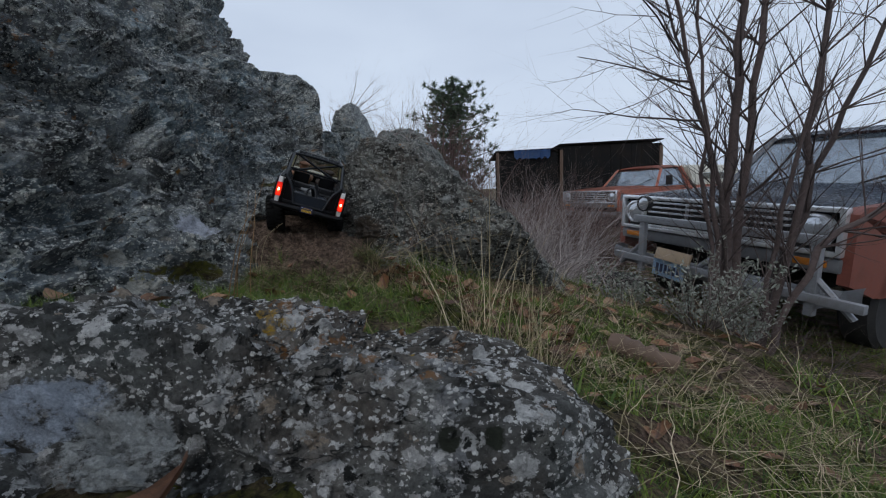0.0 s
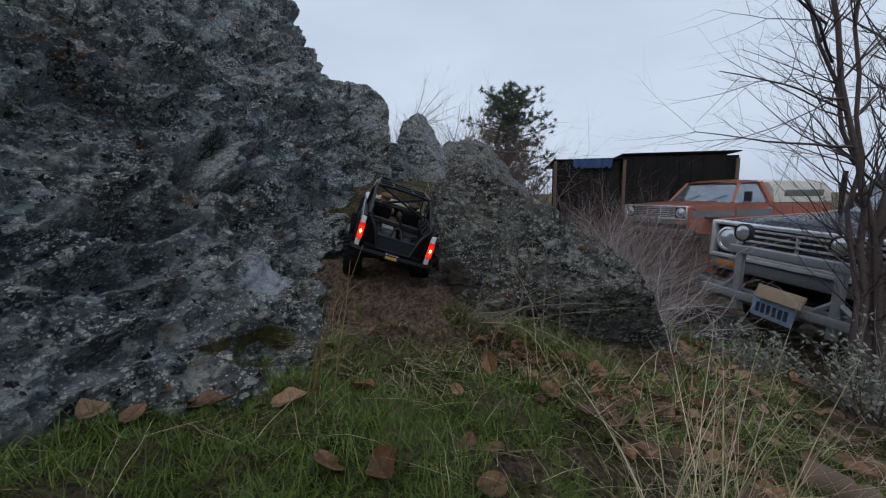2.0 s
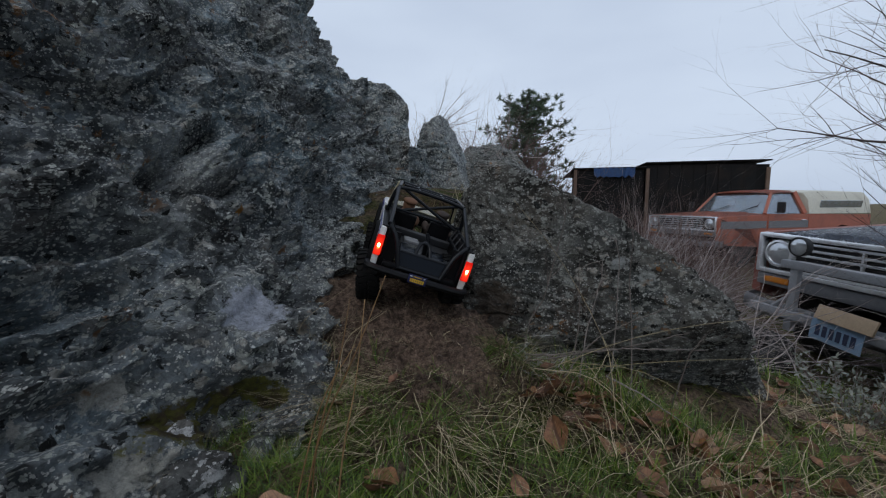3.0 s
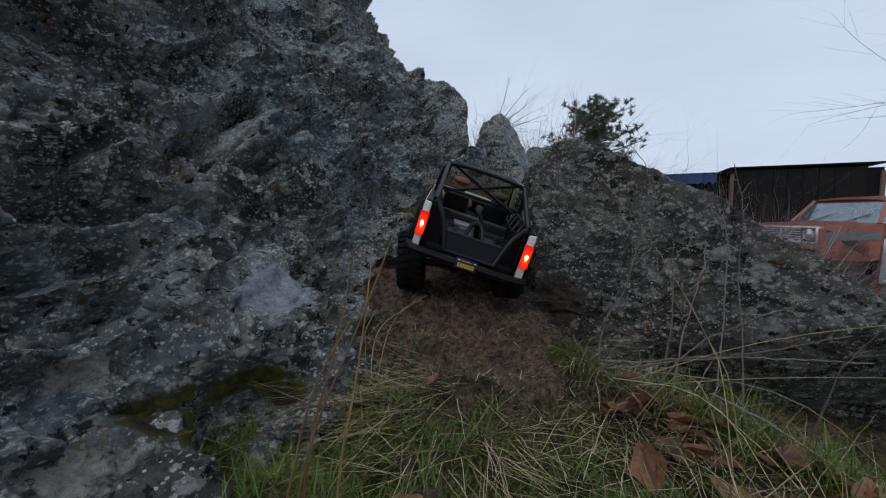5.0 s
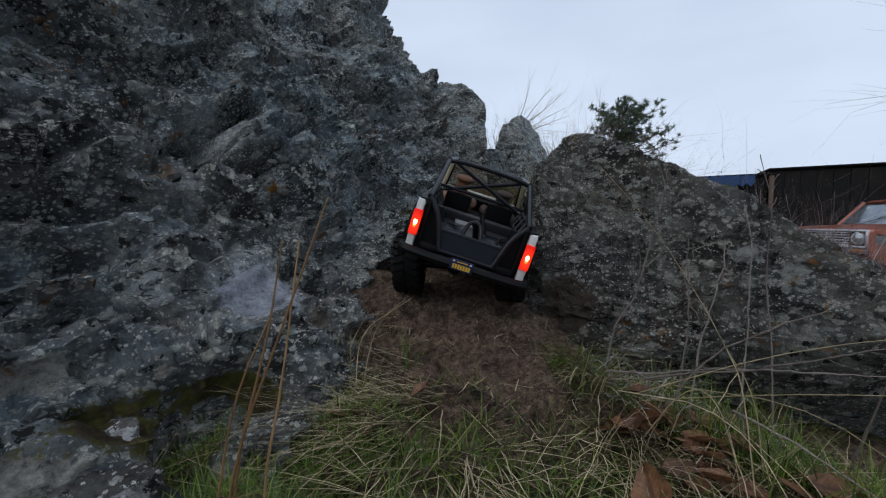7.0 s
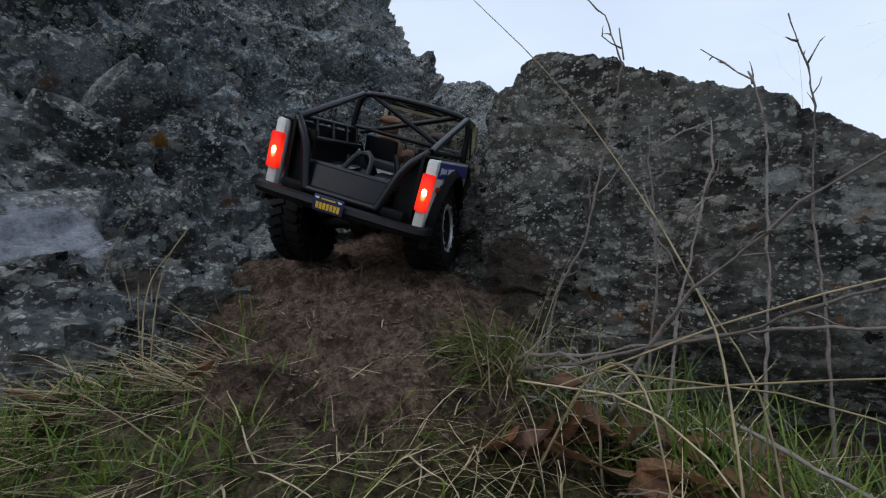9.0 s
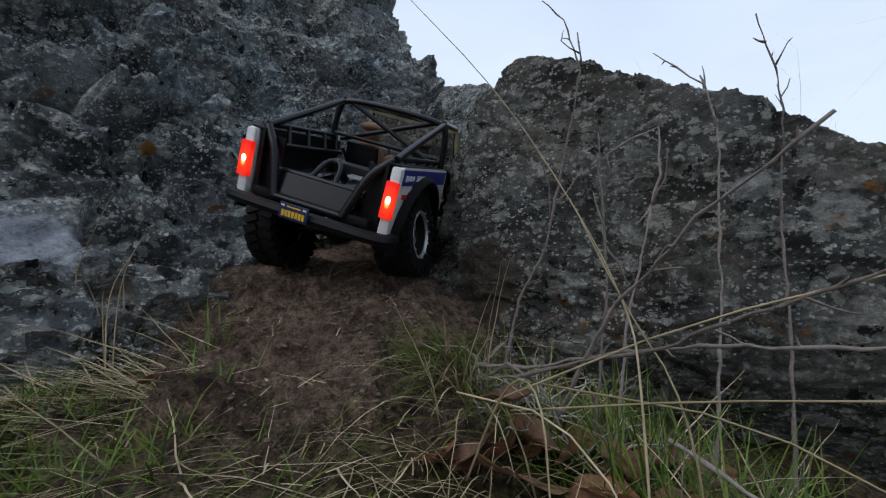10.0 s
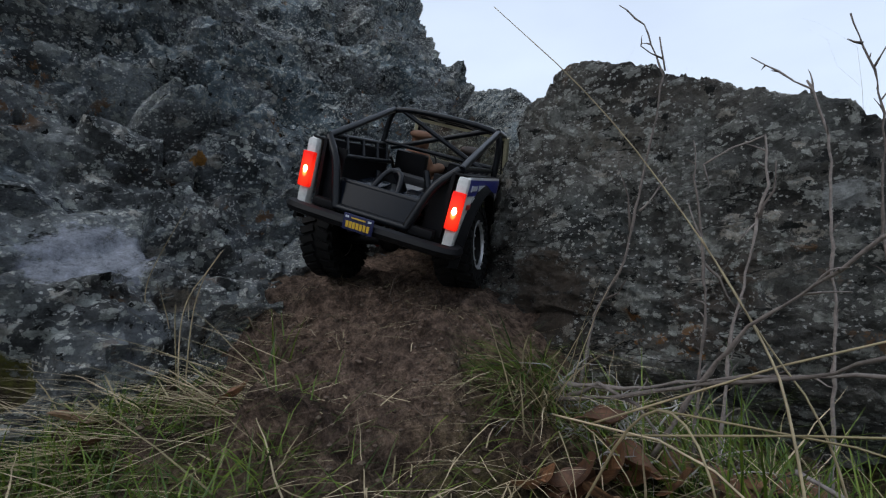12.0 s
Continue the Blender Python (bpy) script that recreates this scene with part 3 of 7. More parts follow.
def facets(p, seed=0):
    """Broken stone: each cell is a flat face with its own height and slope."""
    f = np.floor(p)
    ix, iy, iz = whole(f[:, 0], f[:, 1], f[:, 2])
    best, out = np.full(len(p), 9.0), np.zeros(len(p))
    for a in (-1, 0, 1):
        for b in (-1, 0, 1):
            for c in (-1, 0, 1):
                cell = (ix + a, iy + b, iz + c)
                r = [lattice(*cell, seed + k) for k in range(7)]
                off = np.stack([p[:, 0] - cell[0] - r[0], p[:, 1] - cell[1] - r[1], p[:, 2] - cell[2] - r[2]], 1)
                d = (off ** 2).sum(1)
                h = r[3] - 0.5 + 0.9 * ((r[4] - 0.5) * off[:, 0] + (r[5] - 0.5) * off[:, 1] + (r[6] - 0.7) * off[:, 2])
                out = np.where(d < best, h, out)
                best = np.minimum(best, d)
    return out


def weathered(p, seed, size=1.0):
    """How far the rock stands out or back at each point: ledges, broken faces at three sizes, pits, grain."""
    q = p / size
    bend = np.stack([cloudy(q * 3.0, 3, seed + k) for k in (0, 10, 20)], 1)
    ragged = np.stack([cloudy(q * 24.0, 2, seed + k) for k in (2, 12, 22)], 1)
    big, f1 = broken(q + 0.055 * bend, 0.11, 0.34, seed + 1)
    mid, _ = broken(q + 0.030 * bend + 0.006 * ragged, 0.04, 0.16, seed + 4)
    strong = np.clip(0.50 + 1.0 * smooth_noise(q * 2.0, seed + 8), 0.08, 1.1) * (0.25 + 0.75 * step(q[:, 2], 0.22, 0.50))
    flat = np.array([1.0, 1.0, 1.6])
    pits = np.clip(smooth_noise(q * np.array([5.0, 5.0, 11.0]) + 0.3 * bend, seed + 30) - 0.40, 0, 1)
    holes = np.clip(smooth_noise(q * np.array([13.0, 13.0, 20.0]) + 0.5 * bend, seed + 33) - 0.34, 0, 1)
    out = 0.045 * cloudy(q * 1.7, 3, seed + 40) + strong * (0.065 * (big - 0.5) + 0.028 * (mid - 0.5) - 0.012 * f1)
    out = out + 0.044 * facets((q + 0.02 * bend) * flat * 4.2, seed + 60) + 0.024 * facets((q + 0.012 * bend + 0.004 * ragged) * flat * 11.0, seed + 70)
    out = out + 0.019 * facets((q + 0.004 * ragged) * flat * 27.0, seed + 80) + 0.009 * facets((q + 0.003 * ragged) * 58.0, seed + 90) - 0.16 * pits - 0.085 * holes
    return size * (out + 0.006 * cloudy(q * 30.0, 4, seed + 50, 0.66))


def outcrop():
    """The long leaning face of bedrock, its top out of sight and its far end breaking off."""
    normal = np.array([1.0, -0.088, 0.657])
    normal /= np.linalg.norm(normal)
    ys = np.concatenate([np.arange(-0.9, 0.3, 0.03), np.arange(0.3, 1.6, 0.0062), np.arange(1.6, 3.1, 0.011), np.arange(3.1, 4.0, 0.05)])
    zs = np.concatenate([np.arange(-0.35, -0.02, 0.03), np.arange(-0.02, 0.85, 0.0062), np.arange(0.85, 1.8, 0.012), np.arange(1.8, 2.6, 0.05)])
    Y, Z = np.meshgrid(ys, zs)
    X = -0.575 + 0.088 * Y - 0.657 * Z
    P = np.stack([X, Y, Z], -1).reshape(-1, 3)
    y, z = P[:, 1], P[:, 2]
    edge = np.interp(z, [0.3, 0.88, 1.08, 1.16, 1.19, 1.22, 1.35, 1.5], [2.10, 2.20, 2.31, 2.33, 2.29, 2.35, 2.42, 2.45]) + 0.05 * smooth_noise(P * 4.0, 77)
    past = np.clip(y - edge, 0, 3)
    depth = 0.115 * step(y, 1.5, 2.2) * step(z, 0.5, 0.9) - 5.0 * past ** 1.1
    depth -= 1.9 * np.clip(z - 1.40 - 0.05 * smooth_noise(P * 3.0, 78), 0, 2) ** 1.15
    # bulging foot below a shadowed shelf, as the block by the soil
    depth += 0.018 * np.exp(-((y - 0.93) / 0.16) ** 2 - ((z - 0.15) / 0.10) ** 2)
    depth -= 0.07 * np.exp(-((z - 0.37) / 0.06) ** 2) * step(-y, -1.0, -0.80) * np.clip(0.1 + 1.6 * smooth_noise(P * 8.0, 82), 0, 1)
    depth -= 0.085 * np.exp(-((z - 0.29 - 0.03 * smooth_noise(P * 5.0, 79)) / 0.05) ** 2) * step(-y, -0.86, -0.70) * np.clip(0.05 + 1.7 * smooth_noise(P * 8.0, 80), 0, 1.1)
    # the foot swells towards the grass
    depth += 0.045 * step(-z, -0.24, -0.12) * step(y, 0.45, 0.66) * (1 - step(y, 1.05, 1.25))
    w = weathered(P, 3)
    # one clean broken block standing proud of the foot
    wob = 0.012 * cloudy(P * 14.0, 3, 301)
    block = step(np.minimum.reduce([y - 0.855 + wob, 1.000 - y + 0.4 * (z - 0.2) + wob, z - 0.138 - 0.1 * (y - 0.9) + 0.5 * wob, 0.250 - z + 0.25 * (y - 0.93) + 0.5 * wob]), 0.0, 0.022)
    w = w * (1 - 0.75 * block) + 0.016 * block
    # long overhung cracks that follow the layers
    cracks = [(0.96, 0.470, 1.21, 0.580, 0.018, 0.085), (0.95, 0.405, 1.18, 0.455, 0.015, 0.070), (1.00, 0.690, 1.30, 0.765, 0.016, 0.070), (0.64, 0.365, 0.90, 0.352, 0.022, 0.080), (0.58, 0.285, 0.72, 0.275, 0.022, 0.070), (0.84, 0.262, 0.90, 0.245, 0.012, 0.05), (1.20, 0.330, 1.30, 0.312, 0.014, 0.06), (1.115, 0.30, 1.125, 0.385, 0.010, 0.05)]
    dice = np.random.RandomState(23)
    for _ in range(34):
        y0, z0, run, tilt = dice.uniform(0.35, 2.1), dice.uniform(0.10, 1.15), dice.uniform(0.07, 0.30), dice.normal(0.22, 0.14)
        cracks.append((y0, z0, y0 + run, z0 + run * tilt, dice.uniform(0.007, 0.013), dice.uniform(0.03, 0.06)))
    for y0, z0, y1, z1, wide, deep in cracks:
        run = np.array([y1 - y0, z1 - z0])
        t = np.clip(((y - y0) * run[0] + (z - z0) * run[1]) / (run @ run), 0, 1)
        off = np.hypot(y - y0 - t * run[0], z - z0 - t * run[1] + 0.7 * wob)
        body = 0.30 + 0.8 * np.sin(math.pi * t)
        w -= deep * np.exp(-(off / (wide * body)) ** 2) * np.clip(0.85 + 0.5 * wob / 0.012, 0.2, 1.2)
        w += 0.020 * body * np.exp(-((y - y0 - t * run[0]) / 0.02) ** 2 - ((z - z0 - t * run[1] + 0.7 * wob - 1.7 * wide) / (0.9 * wide)) ** 2)
    depth += w
    depth = depth * (1 - 0.88 * block) + (0.036 + 0.004 * cloudy(P * 40.0, 3, 302)) * block
    P = P + depth[:, None] * normal
    P = P.reshape(len(zs), len(ys), 3)
    # the mass behind the face: a rough top that falls away at the back, and the near end
    rows = [P]
    for back, down in ((0.25, 0.05), (0.6, 0.02), (1.0, 0.18), (1.5, 0.45), (2.0, 1.2), (2.3, 2.9)):
        r = P[-1:].copy()
        r[..., 0] -= back + 0.10 * cloudy(r.reshape(-1, 3) * 2.0 + back, 3, 311).reshape(1, -1)
        r[..., 2] -= down + 0.10 * cloudy(r.reshape(-1, 3) * 2.0 - back, 3, 312).reshape(1, -1)
        rows.append(r)
    P = np.concatenate(rows, 0)
    near = P[:, :1].copy()
    near[..., 0] -= 2.6
    near[..., 2] = np.minimum(near[..., 2], 0.9)
    P = np.concatenate([near, P], 1)
    rock = grid_mesh("rock_outcrop", P, M_ROCK, (-0.6, 1.2, 0.0))
    return tagged(rock, "dark grey leaning bedrock face crusted with pale and orange lichen", "rock")


def boulder(name, planes, centre, material, label, seed, across=160, round_off=0.02, size=1.0, category="boulder", amount=1.0):
    """A broken block: the space inside all planes (outward direction, a point on it), softened and weathered."""
    a = np.linspace(0, 2 * math.pi, across * 2 + 1)
    b = np.linspace(-math.pi / 2, math.pi / 2, across)
    A, B = np.meshgrid(a, b)
    d = np.stack([np.cos(A) * np.cos(B), np.sin(A) * np.cos(B), np.sin(B)], -1).reshape(-1, 3)
    c = np.array(centre, float)
    inv = np.full(len(d), 1e-6)
    power = 1.0 / max(round_off, 1e-3)
    acc = np.zeros(len(d))
    for nrm, at in planes:
        nrm = np.array(nrm, float)
        nrm /= np.linalg.norm(nrm)
        far = (np.array(at, float) - c) @ nrm
        acc += np.clip((d @ nrm) / far, 0, None) ** power
    r = (acc + inv) ** (-1 / power)
    P = c + d * r[:, None]
    w = weathered(P, seed, size) * amount
    taper = np.cos(B).ravel() ** 0.25
    P = P + d * (w * taper)[:, None]
    P = P.reshape(across, -1, 3)
    P[:, -1] = P[:, 0]
    rock = grid_mesh(name, P, material, (centre[0], centre[1], min(at[2] for _, at in planes)))
    return tagged(rock, label, category)


outcrop()
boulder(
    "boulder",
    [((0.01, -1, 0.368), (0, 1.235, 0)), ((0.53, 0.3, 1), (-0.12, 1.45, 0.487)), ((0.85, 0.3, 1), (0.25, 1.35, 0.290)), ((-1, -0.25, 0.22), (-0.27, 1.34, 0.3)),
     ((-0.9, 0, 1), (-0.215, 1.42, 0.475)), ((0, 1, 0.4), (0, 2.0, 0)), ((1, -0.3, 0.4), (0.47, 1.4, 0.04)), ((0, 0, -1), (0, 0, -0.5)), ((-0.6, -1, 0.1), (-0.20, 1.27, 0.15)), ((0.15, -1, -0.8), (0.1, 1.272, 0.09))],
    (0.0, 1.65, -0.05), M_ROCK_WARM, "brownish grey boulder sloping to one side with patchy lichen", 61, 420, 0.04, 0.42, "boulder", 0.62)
boulder(
    "rock_slab",
    [((0.34, 0.03, 1), (-0.06, 0.2, 0.172)), ((0.10, 0, 1), (-0.3, 0.2, 0.190)), ((-0.27, 1, 0.25), (0.0, 0.312, 0.12)), ((1, 0.25, 0.2), (0.325, 0.35, -0.05)), ((0.8, 0.9, 0.3), (0.29, 0.39, 0.0)),
     ((0.1, -1, 0.3), (0, 0.10, 0.0)), ((-1, 0, 0.2), (-0.75, 0.2, 0)), ((0, 0, -1), (0, 0, -0.35)), ((0.7, -0.7, 0.15), (0.285, 0.17, 0.0))],
    (-0.10, 0.20, -0.04), M_ROCK_PALE, "flat grey rock slab with white, grey and orange lichen", 92, 240, 0.04, 0.45, "rock")
boulder(
    "rock_slab",
    [((0.2, 0.1, 1), (-0.3, -0.02, 0.125)), ((0.6, 1, 0.3), (-0.16, 0.045, 0.09)), ((-1, 0, 0), (-0.7, 0, 0)), ((0, -1, 0.2), (0, -0.2, 0)), ((1, 0, 0.3), (-0.12, -0.05, 0.03)), ((0, 0, -1), (0, 0, -0.3))],
    (-0.4, -0.12, -0.05), M_ROCK_PALE, "small mottled rock slab beside dead leaves", 33, 90, 0.05, 0.4, "rock")
boulder(
    "boulder",
    [((1.0, 0.36, 0.02), (-0.925, 3.2, 0.8)), ((0, -1, 0.12), (-1.2, 2.95, 0.8)), ((0.16, 0, 1), (-1.15, 3.2, 1.210)), ((1, 0, 1), (-0.930, 3.2, 1.115)), ((-1, 0, 0), (-2.2, 3, 0)), ((0, 1, 0.2), (0, 3.9, 0)), ((0, 0, -1), (0, 0, 0.1))],
    (-1.40, 3.4, 0.7), M_ROCK, "dark squarish boulder behind the bedrock face", 120, 190, 0.018, 0.6, "boulder", 0.6)
boulder(
    "stone",
    [((0.90, -0.1, 0.38), (-0.645, 3.5, 0.86)), ((-1, -0.1, 0.22), (-0.90, 3.5, 0.82)), ((-0.5, -0.2, 1), (-0.80, 3.5, 1.04)), ((0.75, 0, 1), (-0.70, 3.5, 1.06)), ((0, -1, 0.12), (-0.75, 3.36, 0.8)), ((0, 1, 0.3), (0, 3.8, 0.8)), ((0, 0, -1), (0, 0, 0.42))],
    (-0.77, 3.56, 0.75), M_ROCK, "pointed grey stone standing upright", 141, 70, 0.02, 0.5, "stone", 0.5)
boulder(
    "stone",
    [((1, -0.2, 0.2), (-0.765, 3.3, 0.6)), ((-1, 0, 0.2), (-0.97, 3.3, 0.6)), ((0, -1, 0.2), (-0.9, 3.15, 0.6)), ((0, 1, 0.3), (0, 3.7, 0)), ((0.2, -0.1, 1), (-0.92, 3.3, 0.80)), ((0, 0, -1), (0, 0, 0.2))],
    (-0.93, 3.36, 0.5), M_ROCK, "squat dark stone under the pointed one", 151, 60, 0.05, 0.5)
boulder(
    "boulder",
    [((0.1, -0.4, 1), (-0.46, 3.9, 0.80)), ((1, -0.3, 0.8), (-0.22, 3.9, 0.76)), ((-1, 0, 0.2), (-0.7, 3.9, 0.6)), ((0, -1, 0.5), (0, 3.5, 0.5)), ((0, 1, 0.3), (0, 4.6, 0)), ((0, 0, -1), (0, 0, -0.9))],
    (-0.35, 4.0, 0.1), M_ROCK_WARM, "low weathered boulder in the dry brush", 171, 70, 0.06, 0.8)
boulder(
    "stone",
    [((0, -0.3, 1), (-0.55, 0.64, 0.086)), ((1, -0.6, 0.4), (-0.465, 0.64, 0.07)), ((-1, 0, 0.2), (-0.68, 0.64, 0)), ((0.3, 1, 0.3), (-0.53, 0.72, 0.07)), ((0, -1, 0.3), (-0.53, 0.575, 0.06)), ((0, 0, -1), (0, 0, -0.03))],
    (-0.55, 0.645, 0.04), M_ROCK_PALE, "small whitish stone at the foot of the bedrock", 181, 50, 0.06, 0.25)


# ---- toy truck ----
M_WHITE = plain("white_toy_paint", (0.62, 0.62, 0.60), 0.35, 0, (0.25, 0.21, 0.17), 0.35, 25, 0.03)
M_BLUE = plain("blue_stripe", (0.012, 0.02, 0.22), 0.35, 0, (0.05, 0.05, 0.09), 0.3, 40, 0.0)
M_BLACK = plain("black_plastic", (0.004, 0.004, 0.005), 0.5, 0, (0.022, 0.019, 0.016), 0.25, 40, 0.15, spec=0.2)
M_SATIN = plain("satin_black_tube", (0.006, 0.007, 0.009), 0.30, 0, (0.02, 0.018, 0.016), 0.25, 50, 0.05, spec=0.22)
M_DECK = plain("dusty_grey_deck", (0.040, 0.041, 0.044), 0.42, 0, (0.060, 0.055, 0.050), 0.6, 22, 0.1, spec=0.3)
M_RUBBER = plain("dusty_rubber", (0.005, 0.005, 0.005), 0.8, 0, (0.022, 0.017, 0.014), 0.5, 45, 0.4, spec=0.15)
M_SILVER = plain("silver_wheel", (0.42, 0.42, 0.43), 0.35, 0.5, (0.12, 0.10, 0.085), 0.6, 60, 0.05)
M_CREAM = plain("cream_paint", (0.50, 0.46, 0.30), 0.45, 0, (0.22, 0.18, 0.11), 0.35, 30, 0.05)
M_GATE = plain("glossy_slate_plastic", (0.004, 0.006, 0.010), 0.20, 0, (0.007, 0.008, 0.010), 0.35, 22, 0.03, spec=0.12)
M_GREY_LID = plain("grey_lid", (0.26, 0.26, 0.26), 0.45, 0, (0.12, 0.10, 0.09), 0.4, 60, 0.05)


def lit_lens():
    """Red lamp glass with the light of the bulb behind it, strongest near the bulb."""
    m, n, l, p = nodes_of("red_tail_lens")
    at = n.new("ShaderNodeTexCoord").outputs["Generated"]
    mp = n.new("ShaderNodeMapping")
    mp.inputs["Scale"].default_value = (0.0, 0.75, 1.15)
    l.new(at, mp.inputs["Vector"])
    off = n.new("ShaderNodeVectorMath")
    off.operation = "DISTANCE"
    l.new(mp.outputs[0], off.inputs[0])
    off.inputs[1].default_value = (0.0, 0.375, 0.50)
    glow = stops_node(n, l, off.outputs["Value"], [(0.0, (1.0, 0.70, 0.32)), (0.09, (1.0, 0.42, 0.09)), (0.19, (0.85, 0.035, 0.012)), (0.60, (0.42, 0.006, 0.003))])
    p.inputs["Base Color"].default_value = (0.25, 0.006, 0.005, 1)
    p.inputs["Specular IOR Level"].default_value = 0.15
    p.inputs["Roughness"].default_value = 0.2
    l.new(glow, p.inputs["Emission Color"])
    p.inputs["Emission Strength"].default_value = 1.2
    return m


M_TAIL = lit_lens()
M_TAIL_CORE = plain("lit_lamp", (1.0, 0.4, 0.1), 0.3, 0, (1, 0.3, 0.05), 0.1, 60, 0.0, emit=((1.0, 0.62, 0.28), 7.0))
M_MARKER = plain("red_marker", (0.35, 0.02, 0.015), 0.3, 0, (0.1, 0.01, 0.01), 0.2, 60, 0.0)
M_YELLOW = plain("yellow_ink", (0.62, 0.38, 0.03), 0.5, 0, (0.3, 0.2, 0.05), 0.2, 60, 0.0)
M_INK = plain("white_ink", (0.6, 0.62, 0.66), 0.5, 0, (0.3, 0.3, 0.33), 0.2, 60, 0.0)
M_PLATE = plain("navy_plate", (0.012, 0.016, 0.07), 0.4, 0, (0.03, 0.03, 0.05), 0.3, 60, 0.0)
M_DOLL = plain("brown_doll", (0.20, 0.095, 0.05), 0.75, 0, (0.09, 0.045, 0.025), 0.7, 30, 0.3)
M_DOLL_DARK = plain("dark_doll", (0.05, 0.035, 0.028), 0.75, 0, (0.18, 0.09, 0.05), 0.5, 30, 0.3)
M_RED_LINK = plain("brick_red_metal", (0.20, 0.03, 0.02), 0.5, 0.2, (0.06, 0.04, 0.03), 0.4, 50, 0.05)


def clear_glass(name, tint=(0.8, 0.8, 0.75), rough=0.05, weight=0.85):
    m, n, l, p = nodes_of(name)
    t = n.new("ShaderNodeBsdfTransparent")
    t.inputs["Color"].default_value = (*tint, 1)
    g = n.new("ShaderNodeBsdfGlossy")
    g.inputs["Roughness"].default_value = rough
    smear = noise_node(n, l, 30.0, 5, 0.6, object_pos(n))
    x = n.new("ShaderNodeMixShader")
    l.new(ramp_node(n, l, smear, 0.3, 0.8, ((1 - weight) * 0.6,) * 3 + (1,), ((1 - weight) * 1.5,) * 3 + (1,)), x.inputs[0])
    l.new(t.outputs[0], x.inputs[1])
    l.new(g.outputs[0], x.inputs[2])
    l.new(x.outputs[0], n["Material Output"].inputs["Surface"])
    return m


M_CAR_GLASS = clear_glass("toy_windscreen", (0.75, 0.72, 0.62), 0.15, 0.8)


def toy_wheel(side):
    """Tyre with lugs, bead ring, rim and spokes; side +1 faces +y."""
    w = new("wheel")
    bm = bmesh.new()
    R, W = 0.058, 0.022
    lathe(bm, [(0.028, -W * 0.8), (0.034, -W), (0.050, -W), (0.0555, -W * 0.75), (0.056, 0), (0.0555, W * 0.75), (0.050, W), (0.034, W), (0.028, W * 0.8), (0.026, 0), (0.028, -W * 0.8)], 40)
    for k in range(26):
        for s in (-1, 1):
            a = 360 * (k + (0.5 if s > 0 else 0)) / 26
            m = Matrix.Rotation(radians(a), 4, "Y")
            v = box(bm, (0.009, W * 0.85, 0.006), (0, s * W * 0.52, 0.0565), (0, 0, 18 * s), 0.0)
            v += box(bm, (0.007, 0.005, 0.011), (0.001, s * W * 0.99, 0.0505), (0, 0, 0), 0.0)
            for q in v:
                q.co = m @ q.co
    part("tyre", bm, M_RUBBER, w, "black lugged rubber tyre with dust", 30)
    bm = bmesh.new()
    o = side * W
    lathe(bm, [(0.031, o * 1.02), (0.0335, o * 0.98), (0.0335, o * 0.6), (0.030, o * 0.55), (0.029, o * 0.9), (0.031, o * 1.02)], 32)
    lathe(bm, [(0.030, o * 0.9), (0.0285, o * 0.45), (0.027, -o * 0.5)], 32, None, False)
    for k in range(6):
        m = Matrix.Rotation(radians(60 * k), 4, "Y")
        v = box(bm, (0.0062, 0.003, 0.020), (0, o * 0.35, 0.018), (14 * side, 0, 0), 0.0006)
        for q in v:
            q.co = m @ q.co
    rim = part("rim", bm, M_SILVER, w, "silver six-spoke rim")
    bm = bmesh.new()
    lathe(bm, [(0.0005, o * 0.7), (0.005, o * 0.7), (0.008, o * 0.55), (0.010, o * 0.30), (0.010, o * 0.10), (0.0268, o * 0.05), (0.0268, -o * 0.1)], 20)
    part("hub", bm, M_BLACK, w, "dark wheel hub")
    bm = bmesh.new()
    for k in range(12):
        a = 2 * math.pi * k / 12
        lathe(bm, [(0.0004, o * 1.08), (0.0016, o * 1.08), (0.0016, o * 0.9)], 6, Matrix.Translation((0.0322 * math.cos(a), 0, 0.0322 * math.sin(a))))
    part("bolt_ring", bm, M_SILVER, w)
    return w


def seat_doll(name, at, material, label):
    """A plain seated figure in one mesh."""
    bm = bmesh.new()
    for c, s in (((0, 0, 0.022), (0.017, 0.026, 0.030)), ((0.004, 0, 0.058), (0.013, 0.012, 0.015)), ((0.03, 0.012, 0.0), (0.034, 0.010, 0.010)), ((0.03, -0.012, 0.0), (0.034, 0.010, 0.010)),
                 ((0.02, 0.024, 0.026), (0.026, 0.008, 0.008)), ((0.02, -0.024, 0.026), (0.026, 0.008, 0.008)), ((0.002, 0, 0.069), (0.016, 0.015, 0.006))):
        made = bmesh.ops.create_uvsphere(bm, u_segments=14, v_segments=9, radius=1.0)["verts"]
        for q in made:
            q.co = Vector((q.co.x * s[0] + c[0], q.co.y * s[1] + c[1], q.co.z * s[2] + c[2]))
    bm.transform(pose(*at, 0, -8, 0) @ Matrix.Scale(1.22, 4))
    o = part(name, bm, material, None, label, 180)
    skin = o.modifiers.new("skin", "REMESH")
    skin.mode, skin.voxel_size, skin.use_smooth_shade = "VOXEL", 0.0024, True
    return o


